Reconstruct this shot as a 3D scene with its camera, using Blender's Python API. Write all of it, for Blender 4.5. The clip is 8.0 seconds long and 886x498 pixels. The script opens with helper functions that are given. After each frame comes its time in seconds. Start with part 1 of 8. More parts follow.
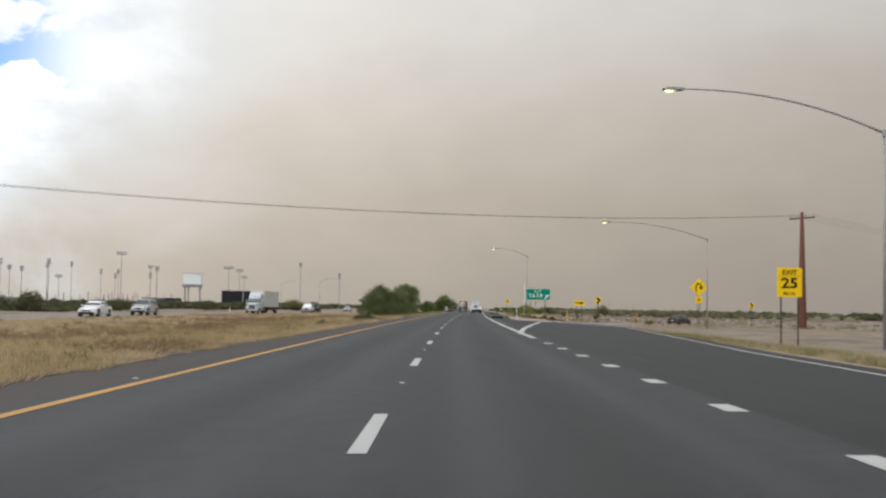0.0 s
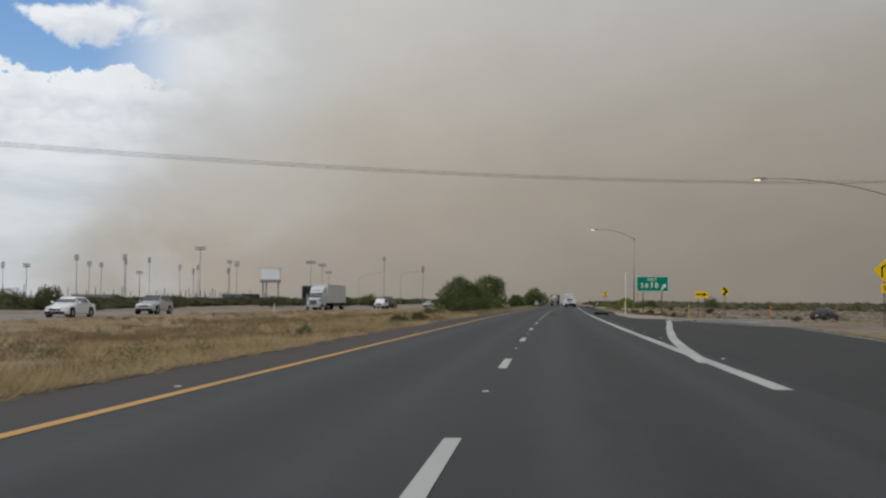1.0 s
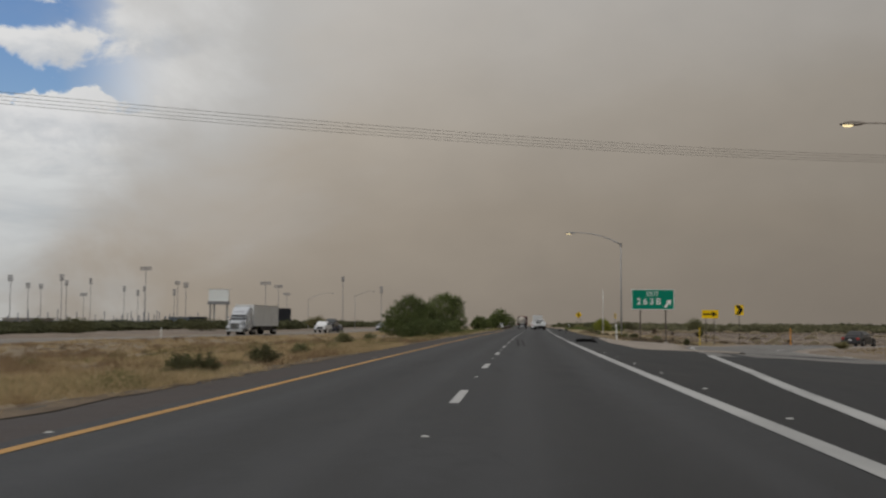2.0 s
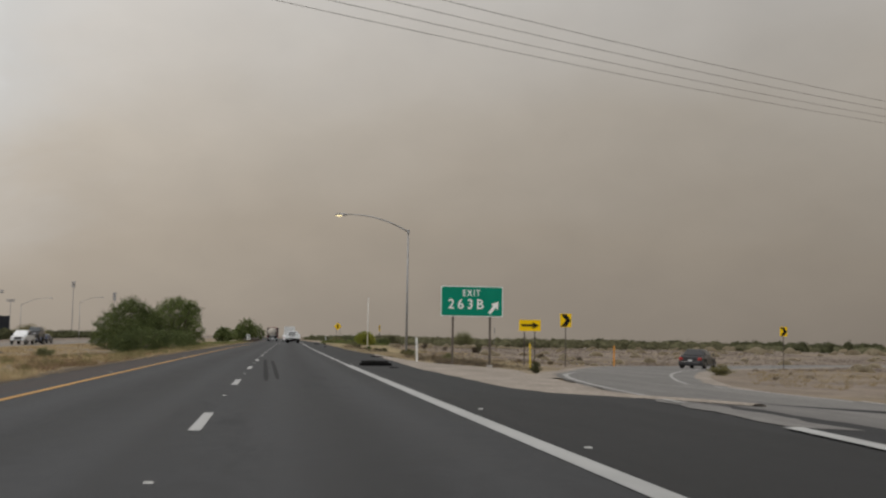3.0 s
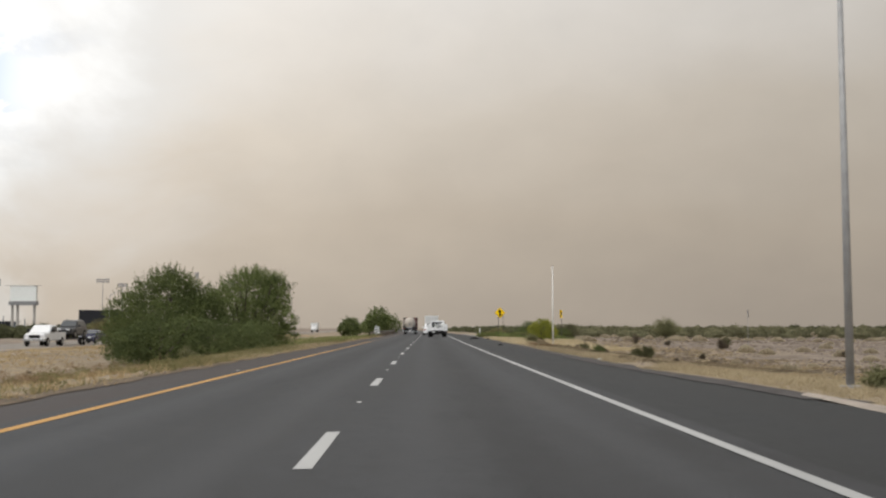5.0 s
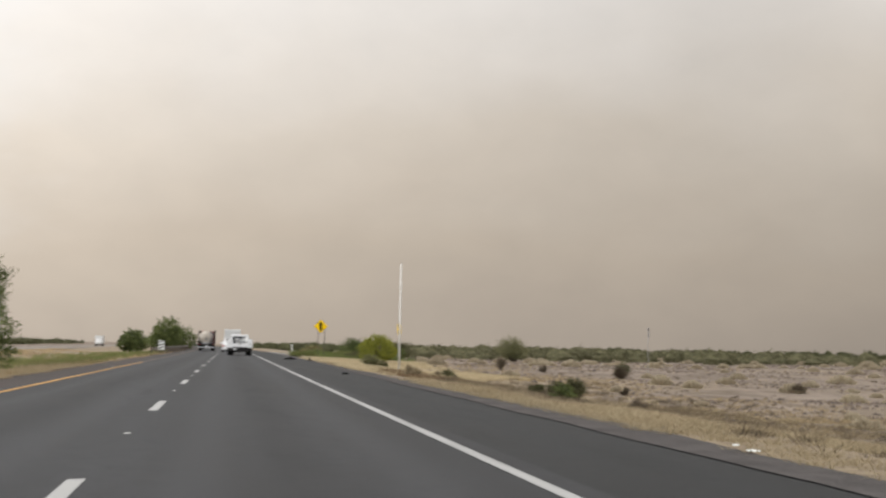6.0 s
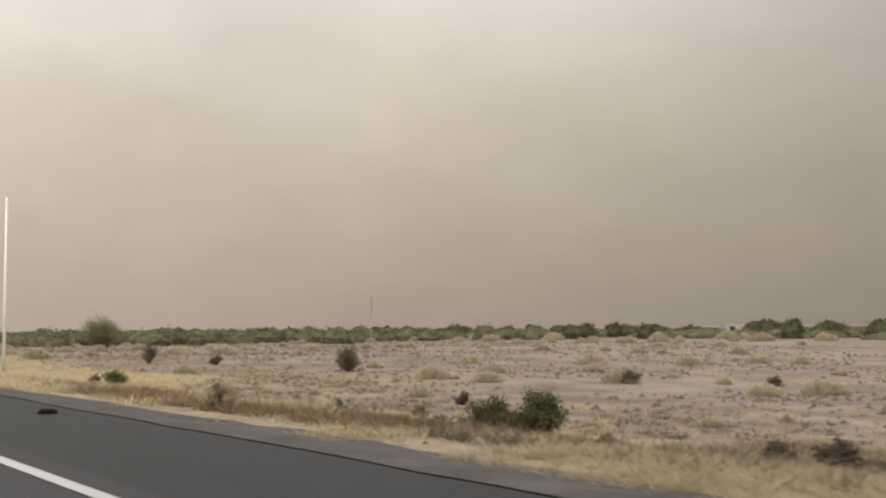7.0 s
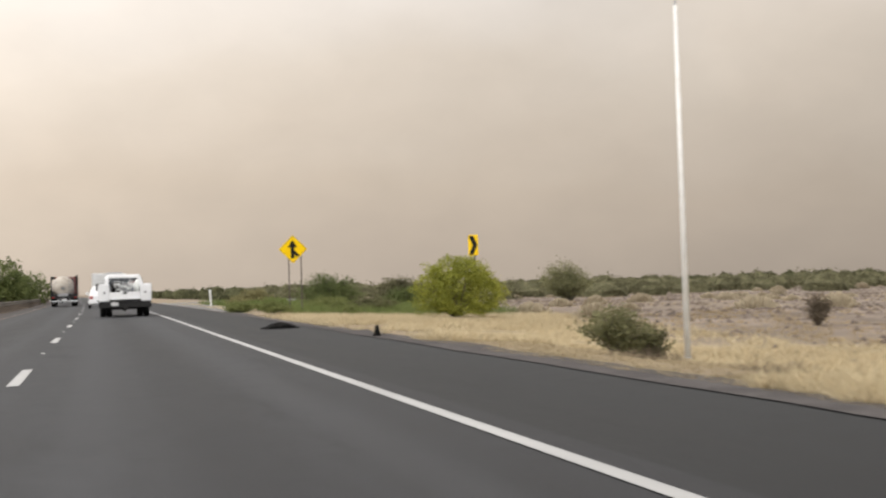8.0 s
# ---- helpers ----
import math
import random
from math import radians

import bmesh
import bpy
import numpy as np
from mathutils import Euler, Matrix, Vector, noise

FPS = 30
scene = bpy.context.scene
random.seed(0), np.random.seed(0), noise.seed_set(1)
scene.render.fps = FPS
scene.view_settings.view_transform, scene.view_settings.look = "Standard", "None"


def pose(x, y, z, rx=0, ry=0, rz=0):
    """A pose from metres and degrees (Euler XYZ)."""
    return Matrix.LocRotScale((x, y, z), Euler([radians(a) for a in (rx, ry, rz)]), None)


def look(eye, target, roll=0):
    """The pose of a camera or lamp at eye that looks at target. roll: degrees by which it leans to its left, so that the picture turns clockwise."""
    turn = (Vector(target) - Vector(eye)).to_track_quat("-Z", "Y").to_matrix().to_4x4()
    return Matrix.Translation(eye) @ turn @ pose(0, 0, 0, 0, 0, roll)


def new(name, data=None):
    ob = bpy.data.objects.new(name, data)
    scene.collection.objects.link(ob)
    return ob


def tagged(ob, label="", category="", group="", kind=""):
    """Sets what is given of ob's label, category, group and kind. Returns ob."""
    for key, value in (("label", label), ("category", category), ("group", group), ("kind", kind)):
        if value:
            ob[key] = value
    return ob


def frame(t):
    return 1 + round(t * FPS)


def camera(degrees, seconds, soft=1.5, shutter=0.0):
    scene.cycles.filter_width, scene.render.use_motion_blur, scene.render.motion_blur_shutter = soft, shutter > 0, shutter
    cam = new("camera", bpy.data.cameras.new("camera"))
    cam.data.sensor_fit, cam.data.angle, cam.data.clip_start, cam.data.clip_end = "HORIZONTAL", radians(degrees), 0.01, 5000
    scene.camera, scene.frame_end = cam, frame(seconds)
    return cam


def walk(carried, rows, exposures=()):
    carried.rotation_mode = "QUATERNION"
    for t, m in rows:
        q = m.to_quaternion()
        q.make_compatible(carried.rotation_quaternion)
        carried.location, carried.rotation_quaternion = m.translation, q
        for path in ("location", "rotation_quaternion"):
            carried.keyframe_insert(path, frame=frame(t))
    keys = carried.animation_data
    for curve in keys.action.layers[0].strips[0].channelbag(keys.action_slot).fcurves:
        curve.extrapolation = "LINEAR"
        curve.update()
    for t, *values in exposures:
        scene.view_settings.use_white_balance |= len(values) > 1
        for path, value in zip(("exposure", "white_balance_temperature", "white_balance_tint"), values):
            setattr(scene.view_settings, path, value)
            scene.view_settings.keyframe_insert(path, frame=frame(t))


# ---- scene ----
from math import sin, cos, pi, atan2, sqrt

# ---------------------------------------------------------------- camera
cam = camera(44.05, 8.0, soft=2.3, shutter=0.07)
# seconds, x, y, z, yaw, pitch, roll
ROWS = [
    (0, -0.042, 0.00, 1.089, 0.26, 3.06, -0.97),
    (0.3, 0.029, 8.04, 1.093, 4.27, 3.00, -0.48),
    (0.5, 0.079, 13.40, 1.093, 5.24, 2.73, -0.61),
    (0.6, 0.082, 16.08, 1.094, 5.25, 2.59, -0.42),
    (0.9, 0.102, 24.11, 1.094, 4.92, 2.49, -0.35),
    (1, 0.101, 26.79, 1.093, 5.00, 2.71, -0.50),
    (1.2, 0.164, 32.15, 1.091, 6.39, 3.37, -0.17),
    (1.5, 0.238, 40.18, 1.077, 8.17, 2.78, -0.16),
    (1.8, 0.400, 48.21, 1.100, 7.48, 3.79, -0.24),
    (2, 0.523, 53.56, 1.122, 3.31, 3.89, -0.28),
    (2.2, 0.688, 58.91, 1.097, -0.68, 3.82, -0.38),
    (3.3, 0.989, 88.31, 1.117, -10.93, 4.86, -0.84),
    (3.5, 1.166, 93.65, 1.071, -11.19, 4.45, -0.81),
    (3.7, 1.248, 98.99, 1.085, -10.67, 4.48, -0.47),
    (4, 1.404, 107.00, 1.075, -9.49, 3.94, -0.30),
    (4.1, 1.455, 109.66, 1.084, -8.54, 3.86, 0.45),
    (4.3, 1.566, 115.00, 1.092, -5.76, 4.06, 0.76),
    (4.5, 1.692, 120.33, 1.093, -3.94, 4.31, 0.54),
    (4.7, 1.799, 125.67, 1.077, -2.40, 4.13, 0.06),
    (5.8, 2.488, 154.97, 1.116, -5.16, 4.24, -0.77),
    (6, 2.772, 160.30, 1.105, -12.72, 5.13, -0.99),
    (6.2, 2.878, 165.62, 1.099, -19.66, 4.14, 0.28),
    (6.4, 3.000, 170.94, 1.120, -24.70, 5.62, -0.99),
    (6.5, 3.062, 173.60, 1.157, -27.24, 6.43, -1.28),
    (6.6, 3.134, 176.26, 1.128, -28.36, 6.17, -0.47),
    (6.8, 3.318, 181.58, 1.122, -33.25, 5.05, 0.63),
    (7, 3.517, 186.89, 1.160, -37.14, 4.11, 0.61),
    (7.2, 3.633, 192.21, 1.115, -39.58, 3.24, 0.27),
    (7.4, 3.759, 197.52, 1.102, -40.90, 2.75, -0.03),
    (7.5, 3.849, 200.17, 1.101, -39.08, 2.62, -0.36),
    (7.6, 3.927, 202.83, 1.079, -34.86, 1.15, 1.27),
    (7.7, 4.011, 205.48, 1.072, -30.25, 1.01, 1.36),
    (7.8, 4.099, 208.14, 1.065, -25.37, 1.62, 1.90),
    (8, 4.164, 213.45, 1.072, -19.20, 1.83, 1.72),
]
EXPOSURES = [(0.0, 0.33, 6250, 9), (0.5, 0.0, 6200, 9), (1.0, -0.25, 6200, 9), (1.5, -0.42, 6200, 9), (2.0, -0.52, 6500, 10), (3.5, 0.15, 6500, 10), (4.0, 0.35, 6500, 10), (4.5, 0.35, 6500, 10), (5.8, 0.3, 6500, 10), (6.0, 0.5, 6500, 11), (6.5, 0.6, 6680, 12), (7.0, 0.66, 6760, 12), (7.5, 0.73, 6720, 12), (8.0, 0.78, 6620, 12)]
walk(cam, [(t, pose(x, y, z, 90 + pitch, roll, yaw)) for t, x, y, z, yaw, pitch, roll in ROWS], EXPOSURES)

# ---------------------------------------------------------------- sky, dust wall and sun
SUN_AZ, SUN_EL = radians(231), radians(52)


def math_node(tree, op, a, b=None, c=None, clamp=False):
    n = tree.nodes.new("ShaderNodeMath")
    n.operation, n.use_clamp = op, clamp
    for i, v in enumerate((a, b, c)):
        if v is None:
            continue
        if isinstance(v, (int, float)):
            n.inputs[i].default_value = v
        else:
            tree.links.new(v, n.inputs[i])
    return n.outputs[0]


def smooth(tree, v, lo, hi):
    n = tree.nodes.new("ShaderNodeMapRange")
    n.interpolation_type = "SMOOTHSTEP"
    tree.links.new(v, n.inputs["Value"])
    n.inputs["From Min"].default_value, n.inputs["From Max"].default_value = lo, hi
    return n.outputs["Result"]


def mix_color(tree, fac, a, b, blend="MIX"):
    n = tree.nodes.new("ShaderNodeMix")
    n.data_type, n.blend_type = "RGBA", blend
    for sock, v in ((n.inputs[0], fac), (n.inputs[6], a), (n.inputs[7], b)):
        if isinstance(v, (int, float)):
            sock.default_value = v
        elif isinstance(v, tuple):
            sock.default_value = (*v, 1)
        else:
            tree.links.new(v, sock)
    return n.outputs[2]


def ramp_color(tree, v, stops):
    n = tree.nodes.new("ShaderNodeValToRGB")
    el = n.color_ramp.elements
    while len(el) < len(stops):
        el.new(0.5)
    for e, (p, c) in zip(el, stops):
        e.position, e.color = p, (*c, 1)
    tree.links.new(v, n.inputs[0])
    return n.outputs[0]


def noise_tex(tree, vec, scale, detail=4.0, rough=0.55, distort=0.0):
    n = tree.nodes.new("ShaderNodeTexNoise")
    n.inputs["Scale"].default_value, n.inputs["Detail"].default_value = scale, detail
    n.inputs["Roughness"].default_value, n.inputs["Distortion"].default_value = rough, distort
    tree.links.new(vec, n.inputs["Vector"])
    return n.outputs[0]


def mapping(tree, vec, scale=(1, 1, 1), loc=(0, 0, 0), rot=(0, 0, 0)):
    n = tree.nodes.new("ShaderNodeMapping")
    n.inputs["Scale"].default_value, n.inputs["Location"].default_value = scale, loc
    n.inputs["Rotation"].default_value = rot
    tree.links.new(vec, n.inputs["Vector"])
    return n.outputs[0]


def build_world():
    world = bpy.data.worlds.new("dusty_sky")
    scene.world = world
    world.use_nodes = True
    t = world.node_tree
    t.nodes.clear()
    way = t.nodes.new("ShaderNodeTexCoord").outputs["Generated"]
    sep = t.nodes.new("ShaderNodeSeparateXYZ")
    t.links.new(way, sep.inputs[0])
    x, y, z = sep.outputs
    az = math_node(t, "MULTIPLY", math_node(t, "ARCTAN2", x, y), 57.2958)
    el = math_node(t, "MULTIPLY", math_node(t, "ARCSINE", z), 57.2958)
    billow = noise_tex(t, mapping(t, way, (1, 1, 1.6)), 5.0, 6.0, 0.55, 0.3)
    fine = noise_tex(t, mapping(t, way, (1, 1, 1.5), (3, 1, 2)), 14.0, 7.0, 0.6, 0.2)
    soft = noise_tex(t, mapping(t, way, (1, 1, 2.2), (7, 4, 1)), 3.0, 3.0, 0.5)
    # blue sky with bright clouds
    sky = t.nodes.new("ShaderNodeTexSky")
    sky.sky_type, sky.sun_disc = "NISHITA", False
    sky.sun_elevation, sky.sun_rotation = SUN_EL, SUN_AZ
    sky.air_density, sky.dust_density, sky.ozone_density = 1.2, 0.4, 2.5
    blue = t.nodes.new("ShaderNodeBackground")
    rich = t.nodes.new("ShaderNodeHueSaturation")
    rich.inputs["Saturation"].default_value, rich.inputs["Hue"].default_value = 1.2, 0.512
    t.links.new(sky.outputs[0], rich.inputs["Color"])
    t.links.new(rich.outputs[0], blue.inputs[0])
    blue.inputs[1].default_value = 0.145
    warp = mapping(t, way, (1, 1, 1.5), (0.62, 0.1, 0.05))
    puffs = noise_tex(t, warp, 13.0, 9.0, 0.58, 0.2)
    bump = math_node(t, "SUBTRACT", noise_tex(t, warp, 24.0, 7.0, 0.6, 0.35), 0.5)

    def heap(a0, e0, ra, re, ragged, lo, hi):
        """Cover of one heaped cloud about a direction, and how high in it a direction lies."""
        u = math_node(t, "MULTIPLY", math_node(t, "SUBTRACT", az, a0), 1 / ra)
        v = math_node(t, "MULTIPLY", math_node(t, "SUBTRACT", el, e0), 1 / re)
        r = math_node(t, "SQRT", math_node(t, "ADD", math_node(t, "MULTIPLY", u, u), math_node(t, "MULTIPLY", v, v)))
        inside = math_node(t, "ADD", math_node(t, "SUBTRACT", 1.0, r), math_node(t, "MULTIPLY", bump, ragged))
        return smooth(t, inside, lo, hi), math_node(t, "ADD", v, math_node(t, "MULTIPLY", bump, 2.5))

    crest = math_node(t, "ADD", 11.25, math_node(t, "MULTIPLY", math_node(t, "MAXIMUM", math_node(t, "SUBTRACT", -27.0, az), 0.0), 0.33))
    below = math_node(t, "ADD", math_node(t, "SUBTRACT", crest, el), math_node(t, "MULTIPLY", bump, 5.4))
    bank = smooth(t, below, -0.05, 0.3)
    one, one_up = heap(-23.4, 13.65, 3.4, 1.15, 2.3, -0.05, 0.35)
    two, two_up = heap(-17.8, 14.9, 3.2, 1.5, 1.6, -0.25, 0.4)
    over = math_node(t, "MULTIPLY", smooth(t, math_node(t, "ADD", el, math_node(t, "MULTIPLY", bump, 8.0)), 15.6, 16.8), 0.85)
    clear = math_node(t, "SUBTRACT", 1.0, bank)
    for c in (one, two, over):
        clear = math_node(t, "MULTIPLY", clear, math_node(t, "SUBTRACT", 1.0, c))
    here = math_node(t, "MULTIPLY", math_node(t, "MULTIPLY", smooth(t, az, -75.0, -45.0), smooth(t, az, -17.0, -23.0)), smooth(t, el, 26.0, 18.0))
    cover = math_node(t, "SUBTRACT", 1.0, math_node(t, "MULTIPLY", clear, here))
    grade = math_node(t, "MULTIPLY", math_node(t, "ADD", below, math_node(t, "MULTIPLY", math_node(t, "SUBTRACT", puffs, 0.5), 3.0)), 0.2, clamp=True)
    shade = ramp_color(t, grade, [(0.0, (1.0, 1.0, 0.99)), (0.22, (0.93, 0.935, 0.94)), (0.42, (0.80, 0.82, 0.84)), (0.58, (0.92, 0.93, 0.93)), (0.8, (0.82, 0.84, 0.85))])
    for c, up in ((two, two_up), (one, one_up)):
        tint = ramp_color(t, math_node(t, "MULTIPLY", math_node(t, "ADD", up, 1.0), 0.5, clamp=True), [(0.0, (0.60, 0.65, 0.73)), (0.35, (0.84, 0.86, 0.88)), (0.6, (0.99, 0.99, 0.985))])
        shade = mix_color(t, c, shade, tint)
    # flat layers low in the bank
    layers = noise_tex(t, mapping(t, way, (3, 3, 16), (1, 5, 2)), 2.2, 5.0, 0.55, 0.3)
    layers = mix_color(t, smooth(t, el, 11.5, 8.0), (1, 1, 1), ramp_color(t, layers, [(0.36, (0.80, 0.83, 0.86)), (0.5, (0.97, 0.97, 0.97)), (0.62, (1.08, 1.08, 1.07))]))
    shade = mix_color(t, 1.0, shade, layers, "MULTIPLY")
    haze = math_node(t, "MULTIPLY", smooth(t, el, 9.0, 1.0), 0.55)
    shade = mix_color(t, haze, shade, (0.60, 0.62, 0.61))
    white = t.nodes.new("ShaderNodeBackground")
    t.links.new(shade, white.inputs[0])
    white.inputs[1].default_value = 1.03
    clouds = t.nodes.new("ShaderNodeMixShader")
    t.links.new(cover, clouds.inputs[0])
    t.links.new(blue.outputs[0], clouds.inputs[1])
    t.links.new(white.outputs[0], clouds.inputs[2])
    # the wall of dust
    lift = math_node(t, "ADD", math_node(t, "MULTIPLY", el, 1 / 45.0), math_node(t, "MULTIPLY", math_node(t, "SUBTRACT", soft, 0.5), 0.2), clamp=True)
    tone = ramp_color(t, lift, [(0.0, (0.34, 0.295, 0.245)), (0.10, (0.42, 0.365, 0.30)), (0.24, (0.52, 0.47, 0.405)), (0.42, (0.66, 0.635, 0.60)), (0.8, (0.74, 0.74, 0.74))])
    # the cloud grows denser from left to right
    dense = math_node(t, "POWER", 2.0, math_node(t, "MULTIPLY", math_node(t, "MINIMUM", math_node(t, "MAXIMUM", az, -16.0), 74.0), -0.0165))
    tone = mix_color(t, 1.0, tone, dense, "MULTIPLY")
    # thinner dust high up, ahead of the outer side
    thin = math_node(t, "MULTIPLY", math_node(t, "MULTIPLY", smooth(t, az, 26.0, 36.0), smooth(t, az, 62.0, 44.0)), smooth(t, el, 3.0, 15.0))
    tone = mix_color(t, 1.0, tone, math_node(t, "ADD", 1.0, math_node(t, "MULTIPLY", thin, 0.2)), "MULTIPLY")
    streak = ramp_color(t, fine, [(0.25, (0.965, 0.965, 0.965)), (0.75, (1.035, 1.03, 1.025))])
    tone = mix_color(t, 1.0, tone, streak, "MULTIPLY")
    edge = math_node(t, "ADD", az, math_node(t, "MULTIPLY", math_node(t, "SUBTRACT", billow, 0.5), 22.0))
    edge = math_node(t, "ADD", edge, math_node(t, "MULTIPLY", math_node(t, "MAXIMUM", math_node(t, "SUBTRACT", 11.0, el), 0.0), 0.45))
    # its thin left fringe lets the bright cloud behind through
    fringe = math_node(t, "MULTIPLY", smooth(t, edge, -5.0, -18.0), smooth(t, el, 1.0, 9.0))
    tone = mix_color(t, math_node(t, "MULTIPLY", fringe, 0.7), tone, (0.66, 0.665, 0.66))
    dust = t.nodes.new("ShaderNodeBackground")
    t.links.new(tone, dust.inputs[0])
    dust.inputs[1].default_value = 1.0
    mask = smooth(t, edge, -25.0, -14.0)
    mask = math_node(t, "MULTIPLY", mask, smooth(t, az, 150.0, 100.0))
    out = t.nodes.new("ShaderNodeOutputWorld")
    both = t.nodes.new("ShaderNodeMixShader")
    t.links.new(mask, both.inputs[0])
    t.links.new(clouds.outputs[0], both.inputs[1])
    t.links.new(dust.outputs[0], both.inputs[2])
    t.links.new(both.outputs[0], out.inputs[0])


build_world()
sun = new("sun", bpy.data.lights.new("sun", "SUN"))
sun.data.energy, sun.data.angle, sun.data.color = 1.0, radians(18), (1.0, 0.94, 0.86)
sun.matrix_world = look((0, 0, 60), (-sin(SUN_AZ) * cos(SUN_EL), -cos(SUN_AZ) * cos(SUN_EL), 60 - sin(SUN_EL)))


# ---------------------------------------------------------------- materials
def material(name, base, dark=None, rough=0.8, metal=0.0, scale=3.0, grain=40.0, bump=0.0, reach=0.02, amount=1.0, stretch=(1, 1, 1), speck=0.0, vary=0.0, spec=0.5, thin_leaf=0.0):
    """A surface of two tones mixed by coarse and fine noise, with a fine relief."""
    m = bpy.data.materials.new(name)
    m.use_nodes = True
    t = m.node_tree
    b = t.nodes["Principled BSDF"]
    vec = mapping(t, t.nodes.new("ShaderNodeTexCoord").outputs["Object"], stretch)
    dark = dark or tuple(c * 0.7 for c in base)
    big = noise_tex(t, vec, scale, 5.0, 0.6)
    small = noise_tex(t, vec, grain, 3.0, 0.6)
    f = math_node(t, "ADD", math_node(t, "MULTIPLY", big, 0.65), math_node(t, "MULTIPLY", small, 0.35))
    f = smooth(t, f, 0.5 - 0.22 * amount, 0.5 + 0.22 * amount)
    col = mix_color(t, f, dark, base)
    if speck:
        s = smooth(t, noise_tex(t, vec, grain * 3, 2.0, 0.5), 0.62, 0.7)
        col = mix_color(t, math_node(t, "MULTIPLY", s, speck), col, tuple(min(1, c * 1.9 + 0.05) for c in base))
    if vary:
        rnd = t.nodes.new("ShaderNodeObjectInfo").outputs["Random"]
        isl = t.nodes.new("ShaderNodeNewGeometry").outputs["Random Per Island"]
        k = math_node(t, "MULTIPLY", math_node(t, "ADD", rnd, isl), 0.5)
        col = mix_color(t, math_node(t, "MULTIPLY", k, vary), col, tuple(c * 0.45 for c in dark))
    t.links.new(col, b.inputs["Base Color"])
    b.inputs["Roughness"].default_value, b.inputs["Metallic"].default_value = rough, metal
    b.inputs["Specular IOR Level"].default_value = spec
    if bump:
        n = t.nodes.new("ShaderNodeBump")
        n.inputs["Strength"].default_value, n.inputs["Distance"].default_value = bump, reach
        t.links.new(small, n.inputs["Height"])
        t.links.new(n.outputs[0], b.inputs["Normal"])
    if thin_leaf:
        glow = t.nodes.new("ShaderNodeBsdfTranslucent")
        t.links.new(col, glow.inputs["Color"])
        both = t.nodes.new("ShaderNodeMixShader")
        both.inputs[0].default_value = thin_leaf
        t.links.new(b.outputs[0], both.inputs[1])
        t.links.new(glow.outputs[0], both.inputs[2])
        t.links.new(both.outputs[0], t.nodes["Material Output"].inputs["Surface"])
    return m


